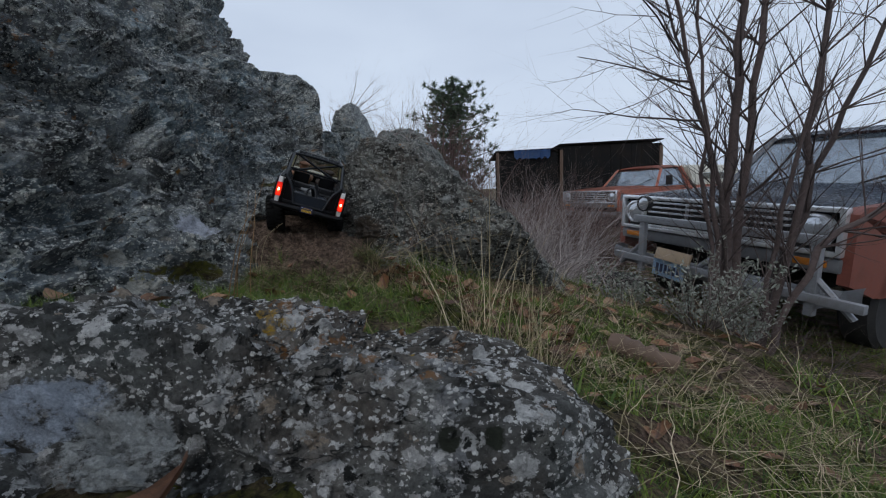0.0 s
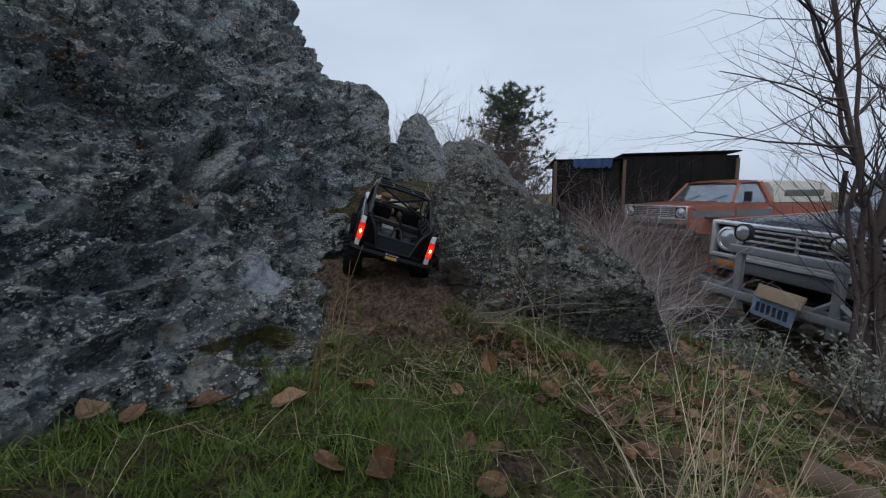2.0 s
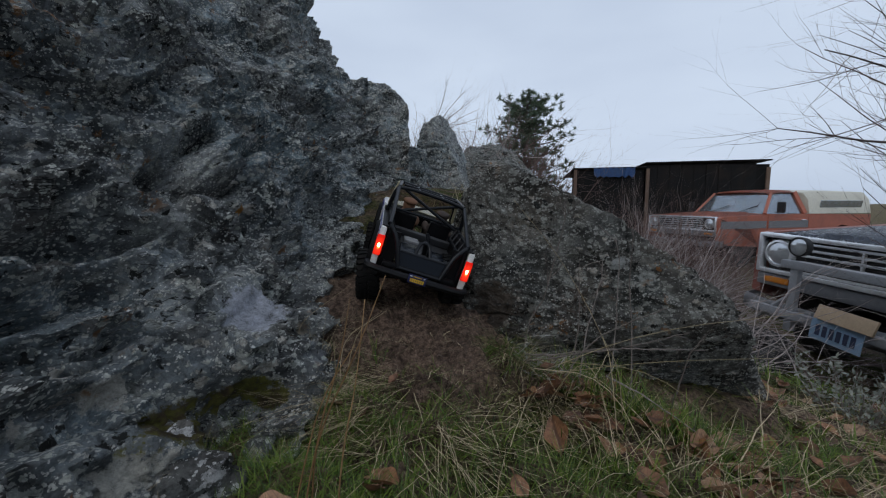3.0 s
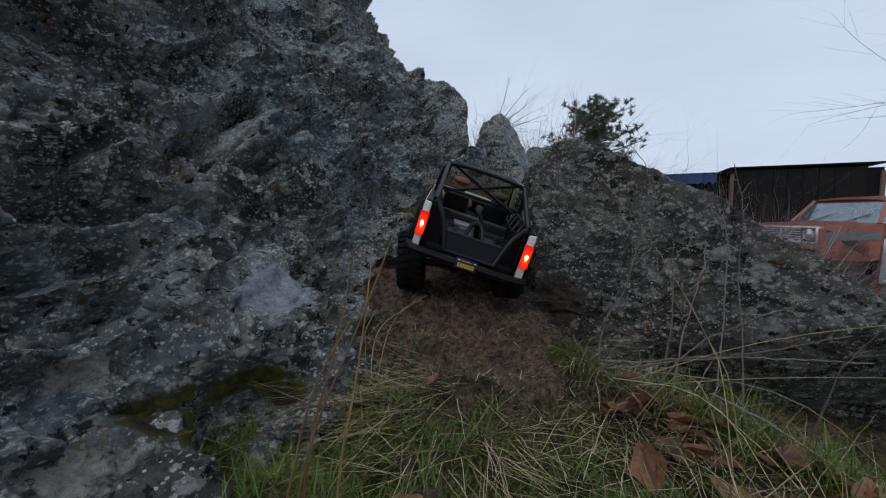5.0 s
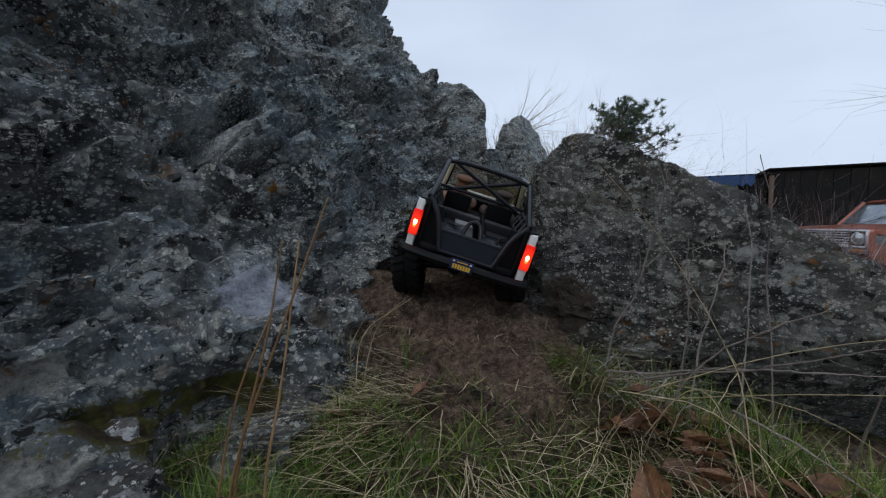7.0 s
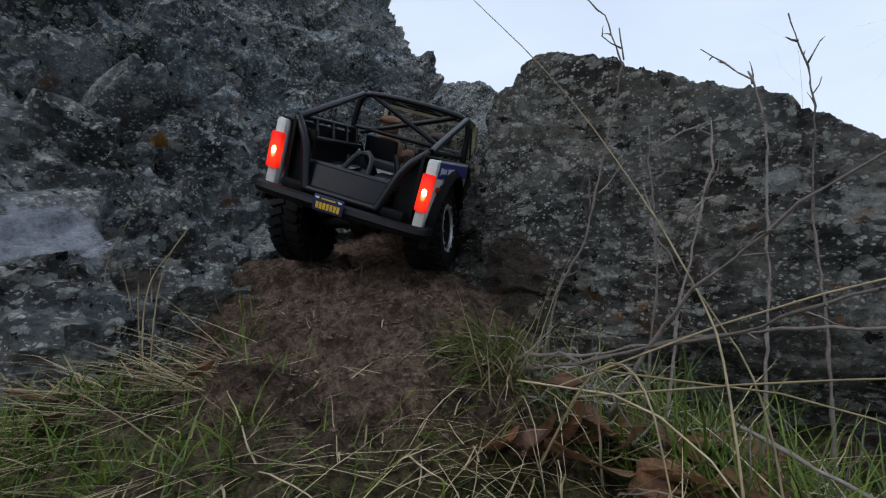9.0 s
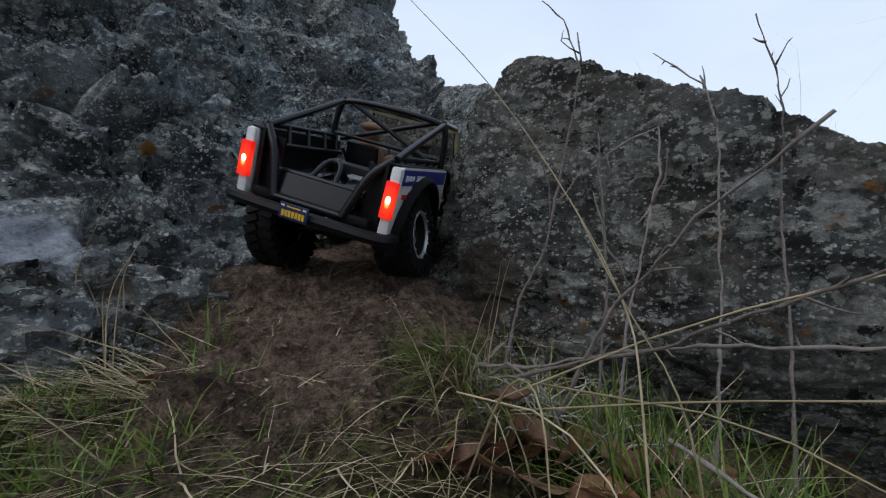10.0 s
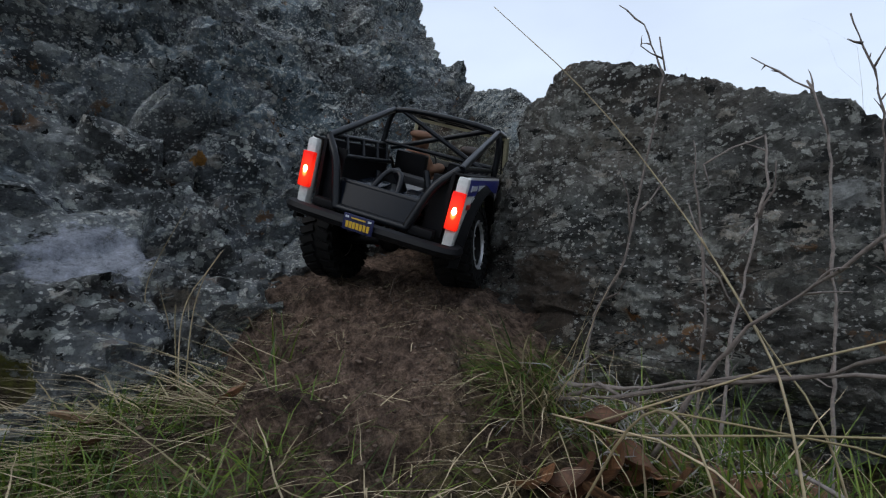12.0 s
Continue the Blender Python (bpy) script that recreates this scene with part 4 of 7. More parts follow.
def toy_truck(m):
    car = thing("toy_truck", "white toy pickup with blue stripes and black roll cage", "toy truck", m)
    hw = 0.098
    outline = [(-0.096, 0.108), (-0.099, 0.15), (-0.093, 0.192), (-0.088, 0.198), (0.098, 0.199), (0.104, 0.194), (0.118, 0.126), (0.126, 0.117), (0.192, 0.117), (0.204, 0.127), (0.214, 0.198),
               (0.372, 0.188), (0.386, 0.178), (0.390, 0.125), (0.372, 0.108)]
    outline += arc(0.29, 0.098, 0.074, 8, 172) + [(0.208, 0.092), (0.086, 0.092)] + arc(0.0, 0.098, 0.079, 4, 176)
    for s in (1, -1):
        bm = bmesh.new()
        prism(bm, outline, 0.004, Matrix.Translation((0, s * hw - (0.004 if s > 0 else 0), 0)) @ SIDE)
        bmesh.ops.bevel(bm, geom=[e for e in bm.edges if abs(e.calc_face_angle(0)) > 1.0], offset=0.001, segments=1, affect="EDGES")
        panel = part("side_panel", bm, M_WHITE, car)
        for x0, x1 in ((-0.088, 0.10), (0.216, 0.384)):
            bm = bmesh.new()
            n = 8
            for k in range(n):
                a, b = x0 + (x1 - x0) * k / n, x0 + (x1 - x0) * (k + 1) / n
                drop = lambda x: 0.0 if x < 0.2 else (x - 0.2) * 0.06
                top0, top1 = 0.1955 - drop(a), 0.1955 - drop(b)
                vs = [bm.verts.new((x, s * (hw + 0.0006), z)) for x, z in ((a, top0 - 0.019), (b, top1 - 0.019), (b, top1), (a, top0))]
                bm.faces.new(vs)
            bmesh.ops.remove_doubles(bm, verts=bm.verts[:], dist=1e-5)
            bmesh.ops.solidify(bm, geom=bm.faces[:], thickness=0.0007)
            part("stripe", bm, M_BLUE, panel, "dark blue stripe")
        for x, w, h in ((-0.078, 0.004, 0.008), (-0.071, 0.006, 0.006), (-0.062, 0.006, 0.006), (-0.053, 0.006, 0.006), (-0.037, 0.005, 0.007), (-0.030, 0.005, 0.007), (-0.023, 0.005, 0.007), (-0.016, 0.005, 0.007), (-0.009, 0.005, 0.007), (0.222, 0.005, 0.007)):
            bm = bmesh.new()
            box(bm, (w, 0.0006, h), (x, s * (hw + 0.0014), 0.1855 if x < 0.2 else 0.1835))
            part("sticker", bm, M_INK, panel, "small white sticker mark")
        bm = bmesh.new()
        box(bm, (0.014, 0.002, 0.006), (-0.072, s * (hw + 0.001), 0.163), (0, 0, 0), 0.0006)
        part("side_marker", bm, M_MARKER, panel, "small red side marker")
        bm = bmesh.new()
        lathe(bm, [(0.0005, s * 0.0015), (0.006, s * 0.0015), (0.007, 0)], 20, Matrix.Translation((-0.052, s * hw, 0.168)))
        part("fuel_cap", bm, M_GREY_LID, panel, "round grey fuel cap")
        for cx, r in ((0.0, 0.080), (0.29, 0.075)):
            bm = bmesh.new()
            pts = [(cx - r - 0.004, 0.092)] + arc(cx, 0.098, r, 176, 4, 14) + [(cx + r + 0.004, 0.092)]
            ring = []
            for x, z in pts:
                d = Vector((x - cx, 0, z - 0.094)).normalized()
                c = Vector((x, s * hw, z))
                ring.append([bm.verts.new(c + d * a + Vector((0, s * b, 0))) for a, b in ((-0.003, -0.002), (0.001, 0.009), (0.005, 0.0095), (0.012, 0.0005))])
            for a, b in zip(ring, ring[1:]):
                for k in range(3):
                    bm.faces.new((a[k], a[k + 1], b[k + 1], b[k]))
            bmesh.ops.solidify(bm, geom=bm.faces[:], thickness=0.0015)
            part("fender_flare", bm, M_BLACK, panel, "black fender flare")
        bm = bmesh.new()
        box(bm, (0.125, 0.008, 0.012), (0.147, s * (hw - 0.001), 0.092), (0, 0, 0), 0.002)
        part("rocker_rail", bm, M_BLACK, panel)
        # rear corner post with its lamp
        bm = bmesh.new()
        box(bm, (0.014, 0.0125, 0.090), (-0.092, s * 0.0922, 0.152), (0, 3, 0), 0.004)
        post = part("corner_post", bm, M_WHITE, car)
        bm = bmesh.new()
        box(bm, (0.008, 0.0145, 0.044), (-0.0985, s * 0.0920, 0.158), (0, 3, 0), 0.002)
        lamp = part("tail_light", bm, M_TAIL, car, "lit red tail light")
        bm = bmesh.new()
        made = bmesh.ops.create_uvsphere(bm, u_segments=14, v_segments=9, radius=0.0042)["verts"]
        for q in made:
            q.co = Vector((q.co.x * 0.35 - 0.1022, q.co.y * 0.75 + s * 0.0920, q.co.z * 1.15 + 0.158))
        part("bulb", bm, M_TAIL_CORE, lamp, "glowing orange bulb")
        # bed wall and rail
        bm = bmesh.new()
        box(bm, (0.185, 0.004, 0.075), (0.002, s * 0.079, 0.160))
        box(bm, (0.185, 0.020, 0.003), (0.004, s * 0.087, 0.1985), (0, 0, 0), 0.001)
        part("bed_wall", bm, M_BLACK, car)
        bm = bmesh.new()
        box(bm, (0.004, 0.030, 0.085), (-0.080, s * 0.0700, 0.150))
        part("tail_panel", bm, M_BLACK, car)
    bm = bmesh.new()
    v = box(bm, (0.172, 0.190, 0.006), (0.298, 0, 0.1905), (0, 2.6, 0), 0.002)
    box(bm, (0.150, 0.100, 0.005), (0.300, 0, 0.1945), (0, 2.6, 0), 0.002)
    part("hood", bm, M_WHITE, car, "flat white hood")
    bm = bmesh.new()
    box(bm, (0.008, 0.188, 0.055), (0.386, 0, 0.152), (0, 0, 0), 0.003)
    part("grille", bm, M_WHITE, car)
    bm = bmesh.new()
    box(bm, (0.003, 0.12, 0.03), (0.3915, 0, 0.155))
    part("grille_insert", bm, M_BLACK, car)
    for s in (1, -1):
        bm = bmesh.new()
        lathe(bm, [(0.0005, 0.003), (0.013, 0.002), (0.015, 0)], 20, Matrix.Translation((0.392, s * 0.072, 0.155)) @ Matrix.Rotation(radians(-90), 4, "Z"))
        part("headlight", bm, M_SILVER, car)
    # windscreen
    frame_pts = [Vector((0.218, 0.086, 0.199)), Vector((0.190, 0.077, 0.266)), Vector((0.190, -0.077, 0.266)), Vector((0.218, -0.086, 0.199))]
    screen = new("windscreen")
    screen.parent = car
    bm = bmesh.new()
    for a, b, r in ((0, 1, 0.0055), (1, 2, 0.006), (2, 3, 0.0055), (3, 0, 0.005)):
        tube(bm, [frame_pts[a], frame_pts[b]], r, 6)
    part("frame", bm, M_CREAM, screen, "cream windscreen frame")
    bm = bmesh.new()
    bm.faces.new([bm.verts.new(p) for p in frame_pts])
    bmesh.ops.solidify(bm, geom=bm.faces[:], thickness=0.0012)
    part("pane", bm, M_CAR_GLASS, screen, "dusty windscreen pane")
    # cage
    cage = new("roll_cage")
    cage.parent = car
    L = lambda p: (p[0], -p[1], p[2])
    runs = []
    hoop = [(0.092, 0.090, 0.198), (0.090, 0.087, 0.252), (0.089, 0.076, 0.269), (0.089, -0.076, 0.269), (0.090, -0.087, 0.252), (0.092, -0.090, 0.198)]
    runs.append((bent(hoop), 0.0046))
    runs.append(([(0.186, -0.074, 0.269), (0.186, 0.074, 0.269)], 0.0042))
    runs.append(([(0.14, -0.068, 0.269), (0.14, 0.068, 0.269)], 0.0036))
    runs.append(([(0.186, 0.03, 0.268), (0.09, 0.03, 0.267)], 0.0032))
    runs.append(([(0.186, -0.03, 0.268), (0.09, -0.03, 0.267)], 0.0032))
    runs.append(([(0.090, 0.066, 0.264), (0.085, -0.074, 0.205)], 0.0038))
    runs.append(([(0.091, -0.066, 0.264), (0.089, 0.074, 0.205)], 0.0038))
    runs.append(([(0.088, -0.084, 0.212), (0.088, 0.084, 0.212)], 0.0034))
    for f in (lambda p: p, L):
        runs.append(([f((0.089, 0.080, 0.266)), f((0.188, 0.073, 0.269))], 0.0044))
        runs.append(([f((0.188, 0.075, 0.268)), f((0.215, 0.082, 0.205))], 0.0040))
        runs.append((bent([f((0.089, 0.081, 0.264)), f((-0.055, 0.082, 0.212)), f((-0.078, 0.083, 0.203))]), 0.0046))
        runs.append(([f((-0.078, 0.083, 0.205)), f((0.092, 0.084, 0.207))], 0.0036))
        runs.append(([f((-0.070, 0.070, 0.182)), f((0.088, 0.070, 0.182))], 0.0034))
        for x in (-0.05, -0.005, 0.04, 0.075):
            runs.append(([f((x, 0.070, 0.182)), f((x + 0.012, 0.082, 0.206))], 0.0030))
        runs.append((bent([f((-0.080, 0.082, 0.203)), f((-0.092, 0.060, 0.178)), f((-0.104, 0.044, 0.124))], 0.2, 2), 0.0050))
        runs.append(([f((0.205, 0.088, 0.122)), f((0.13, 0.090, 0.190))], 0.0032))
    runs.append(([(-0.081, -0.056, 0.154), (-0.081, 0.056, 0.154)], 0.0042))
    runs.append(([(-0.104, -0.046, 0.124), (-0.104, 0.046, 0.124)], 0.0042))
    runs.append((bent([(-0.080, 0.016, 0.154), (-0.056, 0.010, 0.180), (-0.056, -0.010, 0.180), (-0.080, -0.016, 0.154)]), 0.0036))
    runs.append(([(-0.056, 0, 0.182), (-0.030, -0.008, 0.150)], 0.0055))
    for pts, r in runs:
        bm = bmesh.new()
        tube(bm, pts, r, 8)
        part("tube", bm, M_SATIN, cage, sharp=50)
    # bed
    bm = bmesh.new()
    box(bm, (0.165, 0.150, 0.004), (0.006, 0, 0.147), (0, 0, 0), 0.001)
    box(bm, (0.012, 0.150, 0.020), (0.088, 0, 0.160), (0, -20, 0), 0.002)
    part("bed_floor", bm, M_DECK, car, "dusty dark grey bed floor")
    bm = bmesh.new()
    prism(bm, [(-0.051, 0.0), (0.051, 0.0), (0.044, -0.038), (-0.044, -0.038)], 0.004, Matrix.Translation((-0.084, 0, 0.152)) @ Matrix.Rotation(radians(28), 4, "Y") @ Matrix(((0, 0, -1, 0), (1, 0, 0, 0), (0, 1, 0, 0), (0, 0, 0, 1))))
    part("tailgate_panel", bm, M_GATE, car, "glossy dark slate tailgate panel")
    bm = bmesh.new()
    for y in (0.03, -0.03):
        box(bm, (0.05, 0.034, 0.010), (-0.050, y, 0.153), (0, -8, 0), 0.003)
    part("fuel_cell", bm, M_GATE, car, "glossy dark bed boxes")
    bm = bmesh.new()
    box(bm, (0.028, 0.034, 0.006), (0.058, 0.018, 0.152), (0, -6, 4), 0.0015)
    part("receiver_lid", bm, M_GREY_LID, car, "light grey lid on the bed floor")
    # bumper and plate
    bm = bmesh.new()
    tube(bm, bent([(-0.085, 0.102, 0.112), (-0.112, 0.100, 0.112), (-0.116, 0, 0.112), (-0.112, -0.100, 0.112), (-0.085, -0.102, 0.112)], 0.2, 2), 0.0078, 8)
    box(bm, (0.012, 0.15, 0.010), (-0.098, 0, 0.124), (0, 0, 0), 0.001)
    bumper = part("rear_bumper", bm, M_BLACK, car, "black tube bumper")
    bm = bmesh.new()
    box(bm, (0.002, 0.036, 0.019), (-0.1255, 0.002, 0.116), (0, 0, 0), 0.0006)
    plate = part("number_plate", bm, M_PLATE, car, "small navy plate with yellow bars")
    bm = bmesh.new()
    for k in range(7):
        box(bm, (0.0008, 0.0031, 0.0075), (-0.1269, 0.0145 - 0.0042 * k, 0.1135))
        part("bar", bm, M_YELLOW, plate)
        bm = bmesh.new()
    box(bm, (0.0008, 0.017, 0.0015), (-0.1269, 0.002, 0.1218))
    part("bar", bm, M_YELLOW, plate)
    for y in (0.0155, -0.0115):
        bm = bmesh.new()
        box(bm, (0.0008, 0.004, 0.0022), (-0.1269, y, 0.1222))
        part("bar", bm, M_INK, plate, "white bar")
    # cabin
    bm = bmesh.new()
    box(bm, (0.030, 0.170, 0.030), (0.205, 0, 0.185), (0, -20, 0), 0.004)
    box(bm, (0.12, 0.17, 0.008), (0.15, 0, 0.105), (0, 0, 0), 0.001)
    box(bm, (0.10, 0.03, 0.03), (0.15, 0, 0.12), (0, 0, 0), 0.004)
    part("dashboard", bm, M_BLACK, car, "black dashboard and tub")
    for s in (1, -1):
        bm = bmesh.new()
        box(bm, (0.045, 0.052, 0.016), (0.140, s * 0.043, 0.135), (0, -5, 0), 0.005)
        box(bm, (0.014, 0.052, 0.068), (0.110, s * 0.043, 0.172), (0, -10, 0), 0.005)
        part("seat", bm, M_BLACK, car, "black bucket seat")
    bm = bmesh.new()
    lathe(bm, [(0.0165, -0.0015), (0.018, 0), (0.0165, 0.0015), (0.015, 0), (0.0165, -0.0015)], 20, pose(0.178, 0.043, 0.195, 0, 0, 90) @ Matrix.Rotation(radians(30), 4, "X"))
    tube(bm, [(0.178, 0.043, 0.195), (0.21, 0.043, 0.180)], 0.002, 6)
    part("steering_wheel", bm, M_BLACK, car)
    # running gear
    bm = bmesh.new()
    for y in (0.035, -0.035):
        box(bm, (0.44, 0.008, 0.016), (0.145, y, 0.098), (0, 0, 0), 0.002)
    box(bm, (0.09, 0.05, 0.03), (0.15, 0, 0.09), (0, 0, 0), 0.005)
    part("chassis", bm, M_BLACK, car, "black ladder chassis")
    for x, lean, lift in ((0.0, -15.0, 0.080), (0.29, -6.0, 0.068)):
        axle = new("axle")
        axle.parent = car
        axle.matrix_basis = pose(x, 0, lift, lean, 0, 0)
        bm = bmesh.new()
        tube(bm, [(0, -0.085, 0), (0, 0.085, 0)], 0.0075, 10)
        made = bmesh.ops.create_uvsphere(bm, u_segments=16, v_segments=10, radius=0.017)["verts"]
        for q in made:
            q.co.y = q.co.y * 0.9 + 0.01
        part("axle_housing", bm, M_BLACK, axle)
        for s in (1, -1):
            w = toy_wheel(s)
            w.parent = car
            w.matrix_basis = axle.matrix_basis @ pose(0, s * 0.092, 0, 0, 37 * (1 + s) + 11 * x, 0)
        bm = bmesh.new()
        for s in (1, -1):
            tube(bm, [(0, s * 0.03, -0.008), (0.09 if x == 0 else -0.09, s * 0.022, 0.03)], 0.0032, 6)
        tube(bm, [(0, 0.005, 0.0), (0.10 if x == 0 else -0.10, 0.0, 0.03)], 0.0045, 8)
        part("link", bm, M_RED_LINK, axle, "brick red suspension links")
        for s in (1, -1):
            bm = bmesh.new()
            tube(bm, [(0.01, s * 0.048, 0.005), (0.02, s * 0.042, 0.045)], 0.0065, 10)
            tube(bm, [(0.018, s * 0.0435, 0.035), (0.03, s * 0.036, 0.10)], 0.0045, 10)
            part("shock", bm, M_SATIN, axle)
    d1 = seat_doll("doll", (0.132, 0.043, 0.152), M_DOLL, "brown-clothed toy figure sitting at the wheel")
    d2 = seat_doll("doll", (0.132, -0.043, 0.146), M_DOLL_DARK, "dark-clothed toy figure in the passenger seat")
    for d in (d1, d2):
        tagged(d, category="doll")
        d.matrix_world = m
    return car


CAR_AT = pose(-0.395, 1.224, 0.147, 18.8, -9.0, 107.2) @ Matrix.Diagonal((1.0, 1.07, 1.0, 1.0))
toy_truck(CAR_AT)


# ---- parked pickups, shed ----
M_CHROME = plain("dull_chrome", (0.78, 0.80, 0.83), 0.22, 0.6, (0.25, 0.23, 0.22), 0.35, 4, 0.02, 3.0)
M_STEEL = plain("weathered_steel", (0.25, 0.26, 0.28), 0.5, 0.2, (0.12, 0.08, 0.06), 0.5, 8, 0.15)
M_RUSTY = plain("rusty_brown_paint", (0.22, 0.07, 0.05), 0.5, 0, (0.08, 0.035, 0.02), 0.6, 4, 0.05)
M_SLATE = plain("slate_blue_paint", (0.042, 0.055, 0.082), 0.26, 0, (0.016, 0.018, 0.022), 0.5, 3, 0.03)
M_ORANGE = plain("faded_orange_paint", (0.36, 0.105, 0.062), 0.45, 0, (0.15, 0.058, 0.040), 0.7, 3, 0.04)
M_PALE_PAINT = plain("off_white_paint", (0.52, 0.50, 0.42), 0.5, 0, (0.3, 0.26, 0.2), 0.5, 3, 0.04)
M_GREY_PAINT = plain("grey_primer", (0.16, 0.165, 0.175), 0.6, 0, (0.10, 0.085, 0.075), 0.5, 4, 0.05)
M_GLASS = plain("dark_window", (0.56, 0.61, 0.66), 0.08, 0.8, (0.25, 0.28, 0.30), 0.4, 4, 0.0)
M_DARK = plain("dark_void", (0.008, 0.008, 0.009), 0.8, 0, (0.02, 0.018, 0.016), 0.4, 6, 0.1)
M_LENS = plain("lamp_glass", (0.62, 0.65, 0.68), 0.06, 0.7, (0.2, 0.2, 0.2), 0.3, 20, 0.0)
M_AMBER = plain("amber_lens", (0.5, 0.17, 0.02), 0.3, 0, (0.2, 0.08, 0.02), 0.3, 20, 0.0)
M_TYRE = plain("old_tyre", (0.02, 0.02, 0.02), 0.85, 0, (0.06, 0.055, 0.05), 0.5, 10, 0.3)
M_CARD = plain("tan_card", (0.36, 0.27, 0.18), 0.8, 0, (0.2, 0.15, 0.1), 0.5, 10, 0.2)
M_PLATE_BLUE = plain("pale_blue_plate", (0.22, 0.33, 0.46), 0.45, 0, (0.15, 0.18, 0.2), 0.4, 20, 0.0)
M_PLATE_INK = plain("dark_ink", (0.03, 0.04, 0.08), 0.5, 0, (0.05, 0.05, 0.07), 0.2, 20, 0.0)
M_TAR = plain("black_tar_board", (0.009, 0.009, 0.009), 0.85, 0, (0.030, 0.020, 0.014), 0.5, 1.5, 0.2, spec=0.15)
M_TARP = plain("blue_tarp", (0.035, 0.10, 0.27), 0.5, 0, (0.1, 0.14, 0.2), 0.5, 3, 0.2)
M_BOARD = plain("weathered_board", (0.13, 0.085, 0.06), 0.85, 0, (0.05, 0.04, 0.035), 0.6, 5, 0.3)


def road_wheel(parent, at, s):
    w = new("wheel")
    w.parent = parent
    w.location = at
    bm = bmesh.new()
    lathe(bm, [(0.22, -0.10), (0.34, -0.11), (0.375, -0.08), (0.375, 0.08), (0.34, 0.11), (0.22, 0.10)], 36)
    part("tyre", bm, M_TYRE, w)
    bm = bmesh.new()
    lathe(bm, [(0.01, s * 0.06), (0.07, s * 0.065), (0.10, s * 0.03), (0.19, s * 0.05), (0.22, s * 0.10), (0.225, s * 0.07), (0.2, -s * 0.05)], 28)
    part("rim", bm, M_STEEL, w)
    return w


def pickup(name, label, m, paint, hood_paint, door_paint, cab_paint, band=None, cap=None, mirrors=True):
    """A full-size pickup: +x ahead from the front face, +y to its left, z up from the ground."""
    car = thing(name, label, "pickup truck", m)
    side = [(0.0, 0.62), (0.0, 1.08), (-0.06, 1.12), (-1.42, 1.16), (-1.42, 0.50), (-1.20, 0.45)] + arc(-0.78, 0.46, 0.43, 4, 176, 12) + [(-0.30, 0.50)]
    bed = [(-2.75, 0.50), (-2.75, 1.16), (-4.95, 1.14), (-4.95, 0.55)] + arc(-3.95, 0.46, 0.44, 176, 4, 12)
    door = [(-1.44, 0.50), (-1.44, 1.17), (-2.73, 1.17), (-2.73, 0.50)]
    for s in (1, -1):
        for nm, out, mat in (("fender", side, paint), ("door", door, door_paint), ("bed_side", bed, paint)):
            bm = bmesh.new()
            prism(bm, out, 0.07, Matrix.Translation((0, s * 0.98 - (0.07 if s > 0 else 0), 0)) @ SIDE)
            bmesh.ops.bevel(bm, geom=[e for e in bm.edges if abs(e.calc_face_angle(0)) > 1.2], offset=0.018, segments=2, affect="EDGES")
            p = part(nm, bm, mat, car)
            if nm == "door":
                bm = bmesh.new()
                box(bm, (0.14, 0.03, 0.025), (-2.55, s * 0.995, 1.03), (0, 0, 0), 0.008)
                part("door_handle", bm, M_CHROME, p)
            if band and nm != "bed_side":
                bm = bmesh.new()
                x0, x1 = (-1.38, -0.05) if nm == "fender" else (-2.72, -1.46)
                box(bm, (x1 - x0, 0.01, 0.16), ((x0 + x1) / 2, s * 0.986, 0.94))
                part("band", bm, band, p)
        for x in (-0.78, -3.95):
            road_wheel(car, (x, s * 0.84, 0.375), s)
        if not mirrors:
            continue
        bm = bmesh.new()
        tube(bm, [(-1.62, s * 0.99, 1.20), (-1.60, s * 1.10, 1.24)], 0.012, 6)
        box(bm, (0.06, 0.16, 0.24), (-1.59, s * 1.13, 1.32), (0, 0, 0), 0.02)
        part("mirror", bm, M_DARK, car, "black door mirror")
    bm = bmesh.new()
    rows = []
    for x, z in ((0.02, 1.075), (-0.05, 1.125), (-0.5, 1.15), (-1.0, 1.165), (-1.42, 1.175)):
        rows.append([bm.verts.new((x, y, z + h)) for y, h in ((-0.92, -0.02), (-0.8, 0.0), (-0.55, 0.012), (-0.5, 0.032), (0.5, 0.032), (0.55, 0.012), (0.8, 0.0), (0.92, -0.02))])
    for a, b in zip(rows, rows[1:]):
        for k in range(7):
            bm.faces.new((a[k], a[k + 1], b[k + 1], b[k]))
    bmesh.ops.solidify(bm, geom=bm.faces[:], thickness=0.03)
    part("hood", bm, hood_paint, car)
    # cab: pillars, roof, panes
    bm = bmesh.new()
    low = [(-1.45, 0.90), (-2.70, 0.90)]
    A = {1: (Vector((-1.45, 0.88, 1.17)), Vector((-1.86, 0.70, 1.66))), -1: (Vector((-1.45, -0.88, 1.17)), Vector((-1.86, -0.70, 1.66)))}
    C = {1: (Vector((-2.70, 0.90, 1.17)), Vector((-2.58, 0.70, 1.67))), -1: (Vector((-2.70, -0.90, 1.17)), Vector((-2.58, -0.70, 1.67)))}
    bm.free()
    for s in (1, -1):
        for pair, r in ((A[s], 0.035), (C[s], 0.075)):
            bm = bmesh.new()
            tube(bm, pair, r, 6)
            part("pillar", bm, cab_paint, car)
    bm = bmesh.new()
    rows = []
